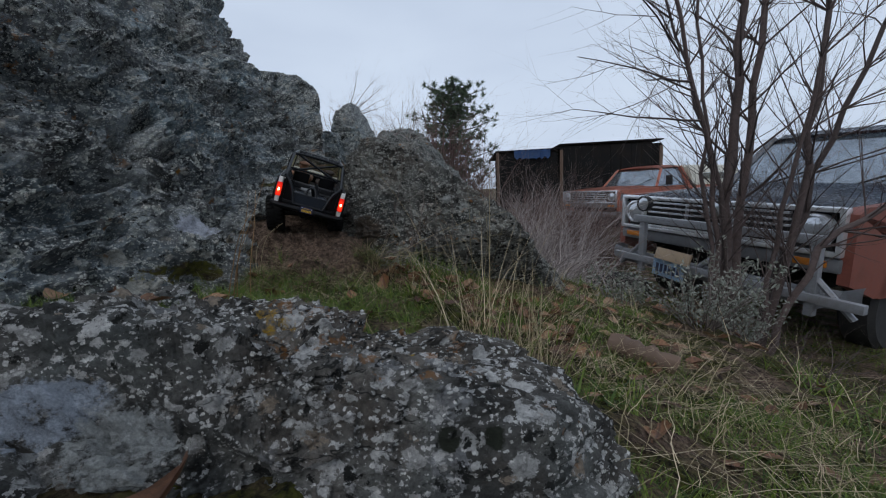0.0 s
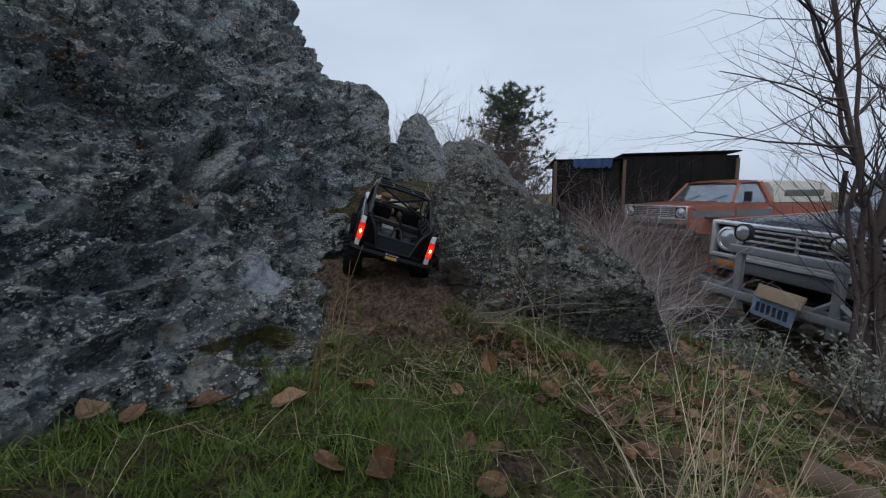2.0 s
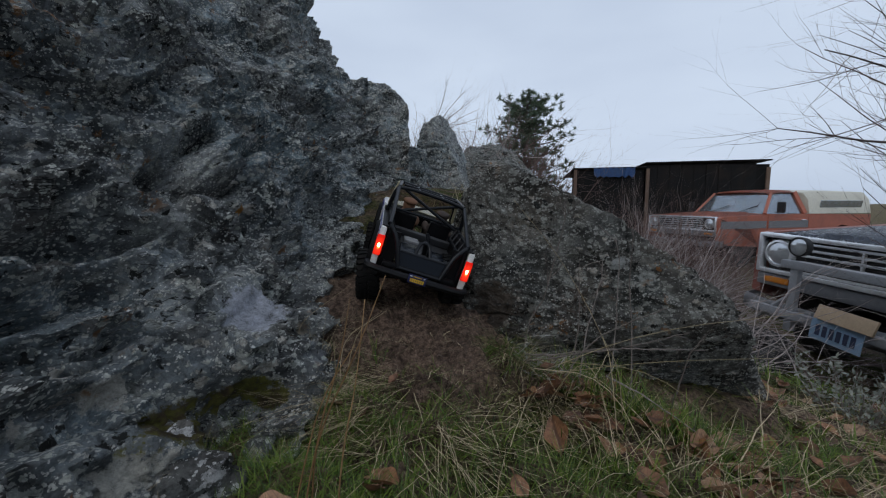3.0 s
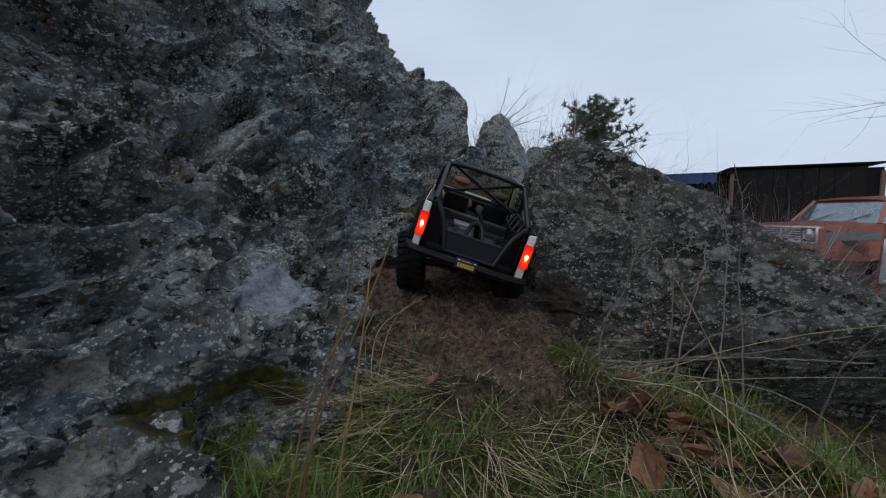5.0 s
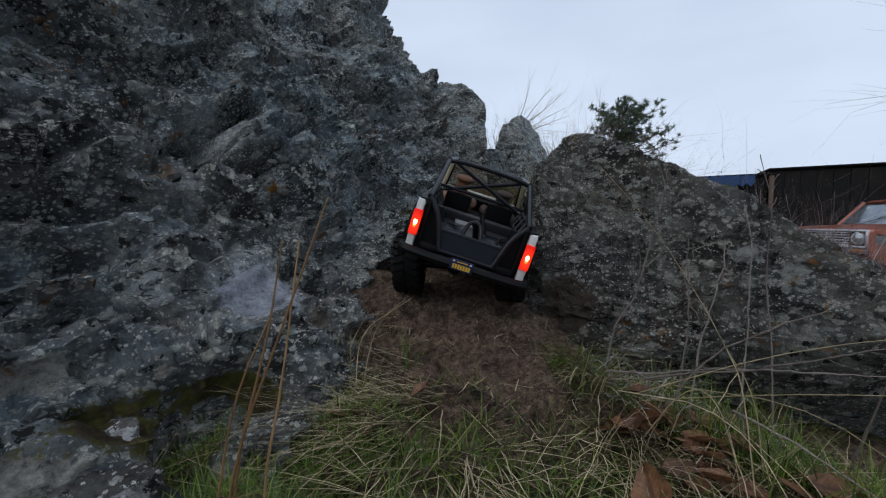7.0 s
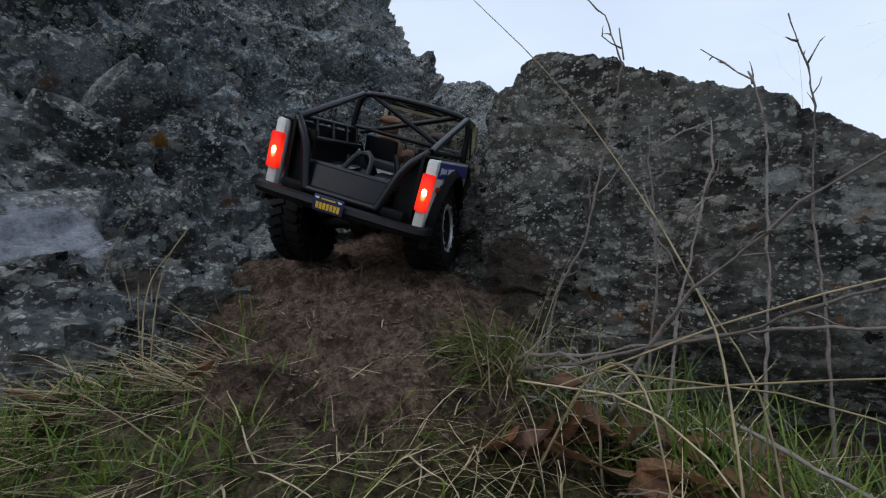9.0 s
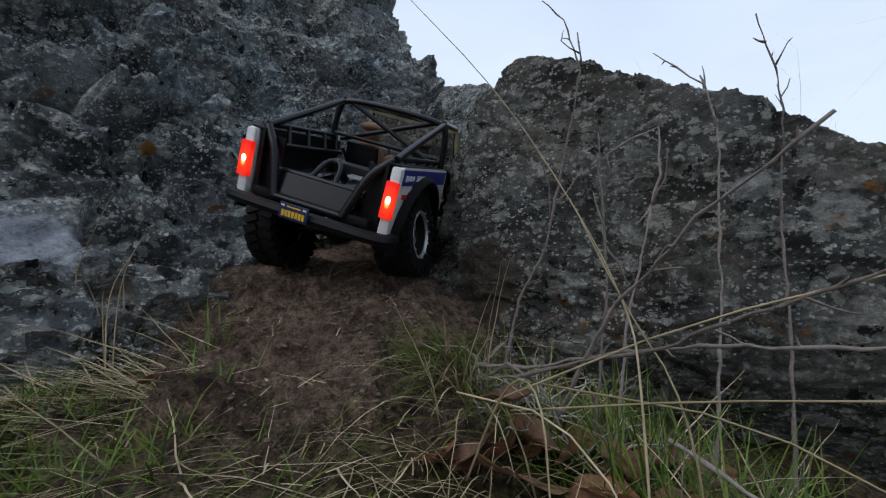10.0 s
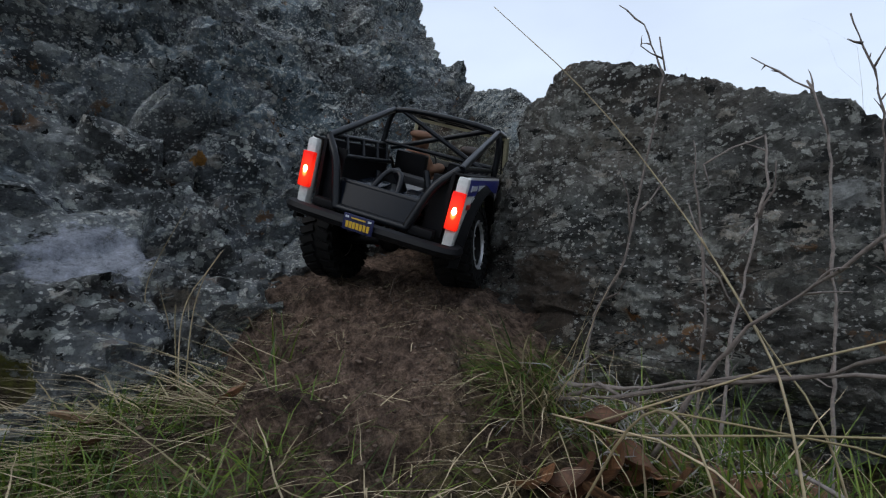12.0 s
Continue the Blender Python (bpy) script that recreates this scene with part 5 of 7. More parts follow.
    for x, z, k in ((-1.80, 1.655, 0.92), (-1.95, 1.70, 1.0), (-2.25, 1.72, 1.0), (-2.50, 1.71, 1.0), (-2.64, 1.655, 0.95)):
        rows.append([bm.verts.new((x, y * k, z + h)) for y, h in ((-0.76, -0.05), (-0.66, 0.0), (-0.3, 0.02), (0.3, 0.02), (0.66, 0.0), (0.76, -0.05))])
    for a, b in zip(rows, rows[1:]):
        for k in range(5):
            bm.faces.new((a[k], a[k + 1], b[k + 1], b[k]))
    bmesh.ops.solidify(bm, geom=bm.faces[:], thickness=0.03)
    part("roof", bm, cab_paint, car)
    for nm, pts in (("windscreen", (A[1][0], A[1][1], A[-1][1], A[-1][0])), ("rear_window", (C[1][0], C[1][1], C[-1][1], C[-1][0])), ("side_window", (A[1][0], A[1][1], C[1][1], C[1][0])), ("side_window", (A[-1][0], A[-1][1], C[-1][1], C[-1][0]))):
        bm = bmesh.new()
        c = sum((Vector(p) for p in pts), Vector()) / 4
        bm.faces.new([bm.verts.new(c + (Vector(p) - c) * 0.97) for p in pts])
        bmesh.ops.solidify(bm, geom=bm.faces[:], thickness=0.006)
        part(nm, bm, M_GLASS, car, "dull window reflecting the sky")
    for y0 in (0.25, -0.45):
        bm = bmesh.new()
        tube(bm, [(-1.43, y0, 1.19), (-1.58, y0 + 0.38, 1.36)], 0.009, 5)
        part("wiper", bm, M_DARK, car)
    bm = bmesh.new()
    box(bm, (2.15, 1.80, 0.06), (-3.85, 0, 0.75))
    box(bm, (0.06, 1.80, 0.55), (-2.80, 0, 0.9))
    part("bed_floor", bm, M_DARK, car)
    bm = bmesh.new()
    box(bm, (0.06, 1.78, 0.55), (-4.92, 0, 0.86), (0, 0, 0), 0.015)
    part("tailgate", bm, paint, car)
    bm = bmesh.new()
    box(bm, (4.6, 0.9, 0.18), (-2.5, 0, 0.45))
    box(bm, (1.0, 1.5, 0.40), (-0.72, 0, 0.82))
    part("chassis", bm, M_DARK, car)
    if cap:
        bm = bmesh.new()
        rows = []
        for x in (-2.78, -2.95, -4.85, -4.98):
            h = 0.0 if x in (-2.78, -4.98) else 0.03
            rows.append([bm.verts.new((x, y, z + (h if z > 1.5 else 0))) for y, z in ((-0.96, 1.17), (-0.90, 1.50), (-0.78, 1.66), (0, 1.72), (0.78, 1.66), (0.90, 1.50), (0.96, 1.17))])
        for a, b in zip(rows, rows[1:]):
            for k in range(6):
                bm.faces.new((a[k], a[k + 1], b[k + 1], b[k]))
        bm.faces.new(rows[0])
        bm.faces.new(rows[-1][::-1])
        shell = part("canopy", bm, cap, car, "cream fibreglass canopy")
        for s in (1, -1):
            bm = bmesh.new()
            box(bm, (1.5, 0.02, 0.22), (-3.9, s * 0.935, 1.37), (s * -10, 0, 0), 0.008)
            part("canopy_window", bm, M_GLASS, shell)
    # front
    bm = bmesh.new()
    box(bm, (0.05, 1.72, 0.30), (-0.03, 0, 0.96))
    part("grille_back", bm, M_DARK, car)
    bm = bmesh.new()
    for z, y in ((1.105, 0), (0.815, 0)):
        box(bm, (0.07, 1.86, 0.035), (0.01, 0, z), (0, 0, 0), 0.012)
    for s in (1, -1):
        box(bm, (0.07, 0.035, 0.32), (0.01, s * 0.915, 0.96), (0, 0, 0), 0.012)
    part("grille_frame", bm, M_CHROME, car, "chrome grille frame")
    for z in (1.065, 1.02, 0.975, 0.925, 0.88, 0.845):
        bm = bmesh.new()
        box(bm, (0.03, 1.22, 0.018), (0.012, 0, z), (0, 0, 0), 0.004)
        part("grille_bar", bm, M_CHROME, car)
    for y in (-0.20, 0.20):
        bm = bmesh.new()
        box(bm, (0.03, 0.014, 0.15), (0.014, y, 0.99), (0, 0, 0), 0.003)
        part("grille_bar", bm, M_CHROME, car)
    for s in (1, -1):
        m2 = Matrix.Translation((0.02, s * 0.765, 0.965)) @ Matrix.Rotation(radians(-90), 4, "Z")
        bm = bmesh.new()
        lathe(bm, [(0.001, 0.035), (0.05, 0.03), (0.088, 0.012), (0.09, 0.0)], 28, m2)
        lens = part("headlight", bm, M_LENS, car, "round glass headlight")
        bm = bmesh.new()
        lathe(bm, [(0.088, 0.0), (0.092, 0.022), (0.108, 0.018), (0.118, -0.02), (0.088, 0.0)], 28, m2)
        part("bezel", bm, M_CHROME, lens)
        bm = bmesh.new()
        box(bm, (0.03, 0.20, 0.05), (0.02, s * 0.76, 0.745), (0, 0, 0), 0.01)
        part("turn_signal", bm, M_AMBER, car, "amber turn signal")
    bm = bmesh.new()
    box(bm, (0.05, 1.86, 0.10), (0.0, 0, 0.74), (0, 0, 0), 0.02)
    part("valance", bm, M_GREY_PAINT, car)
    bm = bmesh.new()
    pts = [(-0.15, -1.0), (0.05, -0.98), (0.12, -0.8), (0.15, 0), (0.12, 0.8), (0.05, 0.98), (-0.15, 1.0)]
    rows = [[bm.verts.new((x + o, y, z)) for o, z in ((0, 0.47), (0.02, 0.49), (0.025, 0.53), (0.02, 0.58), (0, 0.60))] for x, y in pts]
    for a, b in zip(rows, rows[1:]):
        for k in range(4):
            bm.faces.new((a[k], a[k + 1], b[k + 1], b[k]))
    bmesh.ops.solidify(bm, geom=bm.faces[:], thickness=0.02)
    part("front_bumper", bm, M_STEEL, car, "dented dull steel bumper")
    return car


BROWN_PICKUP_AT = pose(2.249, 3.39, -1.008, -2.77, 0.28, 202.6)
brown_pickup = pickup("pickup_truck", "old rusty brown pickup with slate hood and chrome grille", BROWN_PICKUP_AT, M_RUSTY, M_SLATE, M_PALE_PAINT, M_SLATE, mirrors=False)


def bull_bar(car):
    for y in (-0.467, 0.240, 0.90):
        bm = bmesh.new()
        box(bm, (0.05, 0.055, 0.50), (0.22, y, 0.69), (0, 0, 0), 0.008)
        box(bm, (0.25, 0.07, 0.06), (0.10, y, 0.52), (0, 0, 0), 0.008)
        part("bull_bar_post", bm, M_STEEL, car, "grey steel post")
    for z, w in ((0.935, 1.52), (0.56, 1.96)):
        bm = bmesh.new()
        box(bm, (0.05, w, 0.06), (0.235, 0.20, z), (0, 0, 0), 0.01)
        part("bull_bar_rail", bm, M_STEEL, car, "grey steel rail")
    for y0, y1 in ((-0.48, -0.74), (0.90, 1.12), (0.24, -0.06), (0.24, 0.54)):
        bm = bmesh.new()
        tube(bm, [(0.22, y0, 0.70), (0.20, y1, 0.47)], 0.02, 6)
        part("bull_bar_brace", bm, M_STEEL, car)
    for y in (-0.434, 0.242):
        m2 = Matrix.Translation((0.26, y, 1.075)) @ Matrix.Rotation(radians(-90), 4, "Z")
        bm = bmesh.new()
        lathe(bm, [(0.001, 0.034), (0.04, 0.030), (0.060, 0.018)], 24, m2)
        lens = part("spot_lamp", bm, M_LENS, car, "round spot lamp")
        bm = bmesh.new()
        lathe(bm, [(0.060, 0.016), (0.064, 0.028), (0.071, 0.018), (0.066, -0.03), (0.035, -0.06), (0.001, -0.07)], 24, m2)
        part("housing", bm, M_DARK, lens, "black lamp housing")
    bm = bmesh.new()
    box(bm, (0.008, 0.31, 0.15), (0.285, -0.12, 0.53), (-4, 0, 0), 0.003)
    plate = part("number_plate", bm, M_PLATE_BLUE, car, "bent pale blue number plate with dark bars")
    for k in range(6):
        bm = bmesh.new()
        box(bm, (0.004, 0.026, 0.075), (0.2915, -0.225 + 0.042 * k, 0.535 - 0.003 * k), (-4, 0, 0))
        part("bar", bm, M_PLATE_INK, plate)
    bm = bmesh.new()
    v = box(bm, (0.02, 0.34, 0.10), (0.30, -0.07, 0.655), (-3, -18, 0), 0.004)
    part("card", bm, M_CARD, car, "torn tan card over the plate")


bull_bar(brown_pickup)
bm = bmesh.new()
tube(bm, [(-1.0, -0.60, 1.16), (-1.0, -0.61, 1.40), (-1.0, -0.61, 1.56)], [0.014, 0.024, 0.018], 10)
part("exhaust_stub", bm, M_DARK, brown_pickup)

pickup("pickup_truck", "faded orange pickup with grey band and cream canopy", pose(3.58, 10.9, -1.02, 0, 0, 208), M_ORANGE, M_ORANGE, M_ORANGE, M_ORANGE, M_GREY_PAINT, M_PALE_PAINT)


def loose_tyre(m):
    bm = bmesh.new()
    lathe(bm, [(0.20, -0.07), (0.30, -0.09), (0.345, -0.06), (0.35, 0), (0.345, 0.06), (0.30, 0.09), (0.20, 0.07), (0.19, 0.04), (0.27, 0.03), (0.27, -0.03), (0.19, -0.04), (0.20, -0.07)], 40)
    for k in range(40):
        v = box(bm, (0.022, 0.10, 0.012), (0, 0, 0.35), (0, 0, 15))
        r = Matrix.Rotation(radians(9 * k), 4, "Y")
        for q in v:
            q.co = r @ q.co
    bm.transform(Matrix.Rotation(radians(90), 4, "X"))
    t = part("car_tyre", bm, M_TYRE, None, "worn black car tyre lying on the soil")
    tagged(t, category="tyre")
    t.matrix_world = m


loose_tyre(pose(1.72, 4.05, float(ground_z(1.72, 4.05)) + 0.12, 6, -8, 0))


def shed(m):
    s = thing("shed", "low black tar-board shed with a torn blue tarp", "shed", m)
    for nm, x0, x1, h in (("main", 1.95, 5.05, 2.62), ("lean_to", 0.0, 1.95, 2.48)):
        for k in range(int((x1 - x0) / 0.31)):
            bm = bmesh.new()
            box(bm, (0.30, 0.03, h - 0.06), (x0 + 0.16 + 0.31 * k, 0.012 * math.sin(5 * k), h / 2 - 0.03), (0, 0, 0), 0.006)
            part("board", bm, M_TAR, s)
        bm = bmesh.new()
        box(bm, (x1 - x0 + 0.03, 3.0, 0.035), ((x0 + x1) / 2, 1.4, h - 0.03), (-1.5, -0.6, 0), 0.006)
        part("roof", bm, M_TAR, s, "thin black roof sheet")
        bm = bmesh.new()
        box(bm, (x1 - x0 + 0.04, 0.02, h - 0.08), ((x0 + x1) / 2, 0.05, h / 2 - 0.04))
        part("lining", bm, M_TAR, s)
        bm = bmesh.new()
        box(bm, (0.05, 2.8, h - 0.14), (x1 - 0.03, 1.45, h / 2 - 0.07))
        part("end_wall", bm, M_TAR, s)
    for x in (0.05, 2.0, 5.0):
        bm = bmesh.new()
        tube(bm, [(x, -0.07, 0), (x, -0.07, 2.45)], 0.05, 6)
        part("post", bm, M_BOARD, s, "grey wooden post")
    bm = bmesh.new()
    rows = []
    for k in range(14):
        x = 0.55 + 0.085 * k
        rows.append([bm.verts.new((x, -0.10 - 0.03 * math.sin(3.1 * k), 2.50)), bm.verts.new((x, -0.12 - 0.04 * math.sin(2.3 * k), 2.50 - 0.20 - 0.10 * abs(math.sin(1.7 * k))))])
    for a, b in zip(rows, rows[1:]):
        bm.faces.new((a[0], a[1], b[1], b[0]))
    bmesh.ops.solidify(bm, geom=bm.faces[:], thickness=0.01)
    part("tarp", bm, M_TARP, s, "torn blue tarp")
    return s


shed(pose(1.37, 13.0, -1.10, 0, 0, 0))


# ---- plants ----
rnd = np.random.RandomState(7)


def clear_of_rock(x, y):
    """Away from the bedrock foot, the slab and the boulder."""
    free = x > -0.61 + 0.088 * y
    slab = (x > -0.72) & (x < 0.31) & (y > 0.09) & (y < 0.30 + 0.27 * x)
    block = (x > -0.26) & (x < 0.48) & (y > 1.24) & (y < 2.0)
    return free & ~slab & ~block


def bare(x, y):
    r = np.sqrt(((x + 0.33 + 0.25 * (y - 1.1)) / 0.19) ** 2 + ((y - 1.16) / 0.23) ** 2) + 0.25 * smooth_noise(np.stack([x * 9, y * 9, 0 * x], 1), 71)
    return 1 - step(r, 0.85, 1.2)


def ribbons(name, x, y, length, heading, lean, droop, width, material, label, segments=3, z=None, kind="stuff", category="grass", wave=0.0):
    """Blades from their roots: heading (radians), lean from upright, droop gained along the blade."""
    n = len(x)
    z = ground_z(x, y) - 0.004 if z is None else z
    pos = np.stack([x, y, z], 1)
    side = np.stack([-np.sin(heading), np.cos(heading), np.zeros(n)], 1)
    rows = [(pos, 1.0)]
    phase = rnd.uniform(0, 6.28, n)
    for k in range(segments):
        a = lean + droop * (k + 0.5) / segments
        h = heading + wave * np.sin(phase + 2.2 * k)
        d = np.stack([np.sin(a) * np.cos(h), np.sin(a) * np.sin(h), np.cos(a)], 1)
        pos = pos + d * (length / segments)[:, None]
        pos[:, 2] = np.maximum(pos[:, 2], z - 0.01)
        rows.append((pos, 1.0 - 0.85 * ((k + 1) / segments) ** 1.5))
    verts = np.stack([np.stack([p - side * (width * t)[:, None] / 2, p + side * (width * t)[:, None] / 2], 1) for p, t in rows], 1)
    base = np.arange(n)[:, None] * (2 * (segments + 1))
    quads = np.concatenate([base + np.array([2 * k, 2 * k + 1, 2 * k + 3, 2 * k + 2]) for k in range(segments)], 0)
    verts = verts.reshape(-1, 3)
    me = bpy.data.meshes.new(name)
    me.vertices.add(len(verts))
    me.vertices.foreach_set("co", verts.ravel())
    me.loops.add(quads.size)
    me.loops.foreach_set("vertex_index", quads.ravel())
    me.polygons.add(len(quads))
    me.polygons.foreach_set("loop_start", np.arange(0, quads.size, 4))
    me.update(calc_edges=True)
    o = finish(me, name, material, None, "", None)
    return tagged(o, label, category, kind=kind)


def scatter(n, x0, x1, y0, y1, keep):
    x, y = rnd.uniform(x0, x1, n), rnd.uniform(y0, y1, n)
    k = keep(x, y)
    return x[k], y[k]


def patchy(x, y, scale, seed, cut):
    return smooth_noise(np.stack([x * scale, y * scale, 0 * x], 1), seed) > cut


def meadow():
    x, y = scatter(74000, -0.62, 1.1, 0.22, 1.75, lambda x, y: clear_of_rock(x, y) & patchy(x, y, 7, 3, -0.05 + 0.15 * step(x, -0.2, 0.2) - 0.6 * (1 - step(x, 0.05, 0.2)) * (1 - step(y, 0.8, 0.95))) & (rnd.uniform(0, 1, len(x)) > 1.25 * bare(x, y)) & (rnd.uniform(0, 1, len(x)) < 0.9 - 0.5 * step(x, 0.3, 1.1)))
    n = len(x)
    ribbons("grass", x, y, rnd.uniform(0.012, 0.055, n), rnd.uniform(0, 6.28, n), rnd.uniform(0.2, 0.9, n), rnd.uniform(0.2, 1.2, n), rnd.uniform(0.0008, 0.0018, n), M_GRASS, "short green grass growing among moss and straw")
    x, y = scatter(36000, -0.68, 0.1, 0.30, 0.86, lambda x, y: clear_of_rock(x, y) & patchy(x, y, 9, 63, -0.35))
    n = len(x)
    ribbons("grass", x, y, rnd.uniform(0.008, 0.034, n), rnd.uniform(0, 6.28, n), rnd.uniform(0.5, 1.3, n), rnd.uniform(0.2, 1.0, n), rnd.uniform(0.0007, 0.0015, n), M_GRASS, "dense short grass at the foot of the bedrock")
    x, y = scatter(16000, 0.2, 3.2, -0.4, 4.2, lambda x, y: clear_of_rock(x, y) & patchy(x, y, 3, 4, -0.1))
    n = len(x)
    ribbons("grass", x, y, rnd.uniform(0.03, 0.09, n), rnd.uniform(0, 6.28, n), rnd.uniform(0.2, 0.9, n), rnd.uniform(0.2, 1.2, n), rnd.uniform(0.002, 0.005, n), M_GRASS, "thin green grass on the slope")
    x, y = scatter(5600, -0.60, 1.0, 0.32, 1.7, lambda x, y: clear_of_rock(x, y) & patchy(x, y, 5, 13, -0.3) & (rnd.uniform(0, 1, len(x)) > 1.7 * bare(x, y)) & (rnd.uniform(0, 1, len(x)) > 0.65 * (1 - step(x, 0.05, 0.25)) * (1 - step(y, 0.75, 0.9))))
    n = len(x)
    ribbons("straw", x, y, rnd.uniform(0.04, 0.15, n), rnd.uniform(0, 6.28, n), rnd.uniform(0.9, 1.45, n), rnd.uniform(0.1, 0.6, n), rnd.uniform(0.0008, 0.0016, n), M_STRAW, "dry pale straw lying over the grass", 7, wave=0.10)
    x, y = scatter(1700, 0.2, 3.0, -0.3, 3.6, lambda x, y: clear_of_rock(x, y) & patchy(x, y, 3, 23, 0.0))
    n = len(x)
    ribbons("straw", x, y, rnd.uniform(0.08, 0.26, n), rnd.uniform(0, 6.28, n), rnd.uniform(0.6, 1.4, n), rnd.uniform(0.2, 0.9, n), rnd.uniform(0.0018, 0.003, n), M_STRAW, "dry straw lying on the slope", 6, wave=0.10)
    # the rise behind the gap
    x, y = scatter(9000, -1.1, 0.3, 1.45, 3.6, lambda x, y: clear_of_rock(x, y) & patchy(x, y, 5, 53, -0.1))
    n = len(x)
    ribbons("grass", x, y, rnd.uniform(0.02, 0.09, n), rnd.uniform(0, 6.28, n), rnd.uniform(0.2, 0.9, n), rnd.uniform(0.2, 1.2, n), rnd.uniform(0.0016, 0.004, n), M_GRASS, "rough green grass on the rise between the rocks")
    x, y = scatter(1500, -1.1, 0.3, 1.45, 3.6, lambda x, y: clear_of_rock(x, y))
    n = len(x)
    ribbons("straw", x, y, rnd.uniform(0.06, 0.18, n), rnd.uniform(0, 6.28, n), rnd.uniform(0.4, 1.4, n), rnd.uniform(0.2, 0.9, n), rnd.uniform(0.0016, 0.003, n), M_STRAW, "dry straw on the rise between the rocks", 5, wave=0.10)
    # the slope beside the slab
    x, y = scatter(24000, 0.22, 1.3, -0.35, 0.75, lambda x, y: clear_of_rock(x, y) & patchy(x, y, 7, 43, -0.1))
    n = len(x)
    ribbons("grass", x, y, rnd.uniform(0.010, 0.042, n), rnd.uniform(0, 6.28, n), rnd.uniform(0.2, 0.9, n), rnd.uniform(0.2, 1.2, n), rnd.uniform(0.0009, 0.0020, n), M_GRASS, "short green grass on the slope beside the slab")
    x, y = scatter(650, 0.25, 1.3, -0.3, 0.8, lambda x, y: clear_of_rock(x, y))
    n = len(x)
    ribbons("straw", x, y, rnd.uniform(0.08, 0.30, n), rnd.uniform(0, 6.28, n), rnd.uniform(0.9, 1.45, n), rnd.uniform(0.1, 0.6, n), rnd.uniform(0.0008, 0.0015, n), M_STRAW, "dry straw lying over grass beside the slab", 9, wave=0.22)
    # brown root fibres lying in the trodden soil
    x, y = scatter(1500, -0.58, -0.06, 0.9, 1.4, lambda x, y: clear_of_rock(x, y) & patchy(x, y, 12, 33, -0.2))
    n = len(x)
    ribbons("root_fibres", x, y, rnd.uniform(0.010, 0.045, n), rnd.uniform(0, 6.28, n), rnd.uniform(1.0, 1.6, n), rnd.uniform(-0.3, 0.6, n), rnd.uniform(0.0006, 0.0014, n), M_FIBRE, "dark brown root fibres in the bare soil", 5, z=ground_z(x, y) + 0.003, category="roots", wave=0.35)
    # bits of straw trodden into the bare soil
    x, y = scatter(520, -0.58, -0.08, 0.9, 1.5, lambda x, y: clear_of_rock(x, y))
    n = len(x)
    ribbons("straw", x, y, rnd.uniform(0.02, 0.075, n), rnd.uniform(0, 6.28, n), rnd.uniform(1.35, 1.55, n), rnd.uniform(-0.1, 0.2, n), rnd.uniform(0.0009, 0.0018, n), M_STRAW, "broken straw trodden into bare soil", 4, z=ground_z(x, y) + 0.006, wave=0.1)


meadow()


def clump(at, n, tall, spread_out, mat, label, width=0.0022, lean0=0.05, droop0=1.0, heading=None, fan=3.14, category="grass clump"):
    x = at[0] + rnd.normal(0, spread_out, n)
    y = at[1] + rnd.normal(0, spread_out, n)
    h = rnd.uniform(0, 6.28, n) if heading is None else heading + rnd.uniform(-fan, fan, n)
    o = ribbons("grass_clump", x, y, rnd.uniform(0.5, 1.0, n) * tall, h, rnd.uniform(lean0, lean0 + 0.45, n), rnd.uniform(0.1, droop0, n), rnd.uniform(0.45, 0.9, n) * width, mat, label, 7, kind="stuff", category=category, wave=0.05)
    return o


clump((0.20, 0.50), 60, 0.40, 0.035, M_STRAW, "tall tuft of dry yellow grass behind the slab", 0.0024, 0.05, 1.1)
clump((0.22, 0.49), 60, 0.17, 0.03, M_GRASS, "green tuft at the foot of dry stalks", 0.003)
clump((0.33, 0.63), 45, 0.30, 0.03, M_STRAW, "tuft of dry grass bending over fallen leaves")
clump((-0.50, 0.99), 14, 0.17, 0.012, M_STRAW, "pale dry tuft beside the bare soil", 0.0018, 0.0, 1.3)
clump((-0.53, 1.00), 26, 0.08, 0.018, M_GRASS, "green blades at the foot of a dry tuft", 0.003)
clump((-0.39, 1.03), 16, 0.07, 0.010, M_GRASS, "small green tuft on the soil's edge", 0.003)
clump((-0.125, 1.145), 260, 0.11, 0.022, M_GRASS, "dense green tuft drooping under the boulder", 0.0022, 0.75, 1.5, -1.7, 1.9)
clump((-0.42, 1.115), 22, 0.11, 0.008, M_STRAW, "small bundle of straw lying on the soil", 0.0018, 1.35, 0.3, 3.5, 0.25)
clump((-0.11, 1.12), 70, 0.17, 0.02, M_STRAW, "straw bending out of a green tuft", 0.002, 0.5, 1.5, -1.2, 1.2)
clump((-0.50, 0.62), 10, 0.10, 0.03, M_STRAW, "dry tuft at the foot of the bedrock", 0.0018, 0.8, 1.2)
clump((-0.22, 0.86), 70, 0.16, 0.03, M_STRAW, "loose pale straw at the soil's edge", 0.002, 1.1, 0.4, -0.9, 0.6)
clump((-0.34, 0.955), 80, 0.24, 0.030, M_STRAW, "mat of long pale straw lying flat", 0.0020, 1.00, 0.55, 3.95, 0.85)
clump((-0.42, 0.915), 60, 0.22, 0.040, M_STRAW, "mat of long straw strewn over the grass", 0.0019, 0.95, 0.6, 3.90, 0.95)
clump((-0.30, 0.885), 50, 0.20, 0.035, M_STRAW, "mat of long straw lying across grass", 0.0020, 1.00, 0.55, 4.20, 0.95)
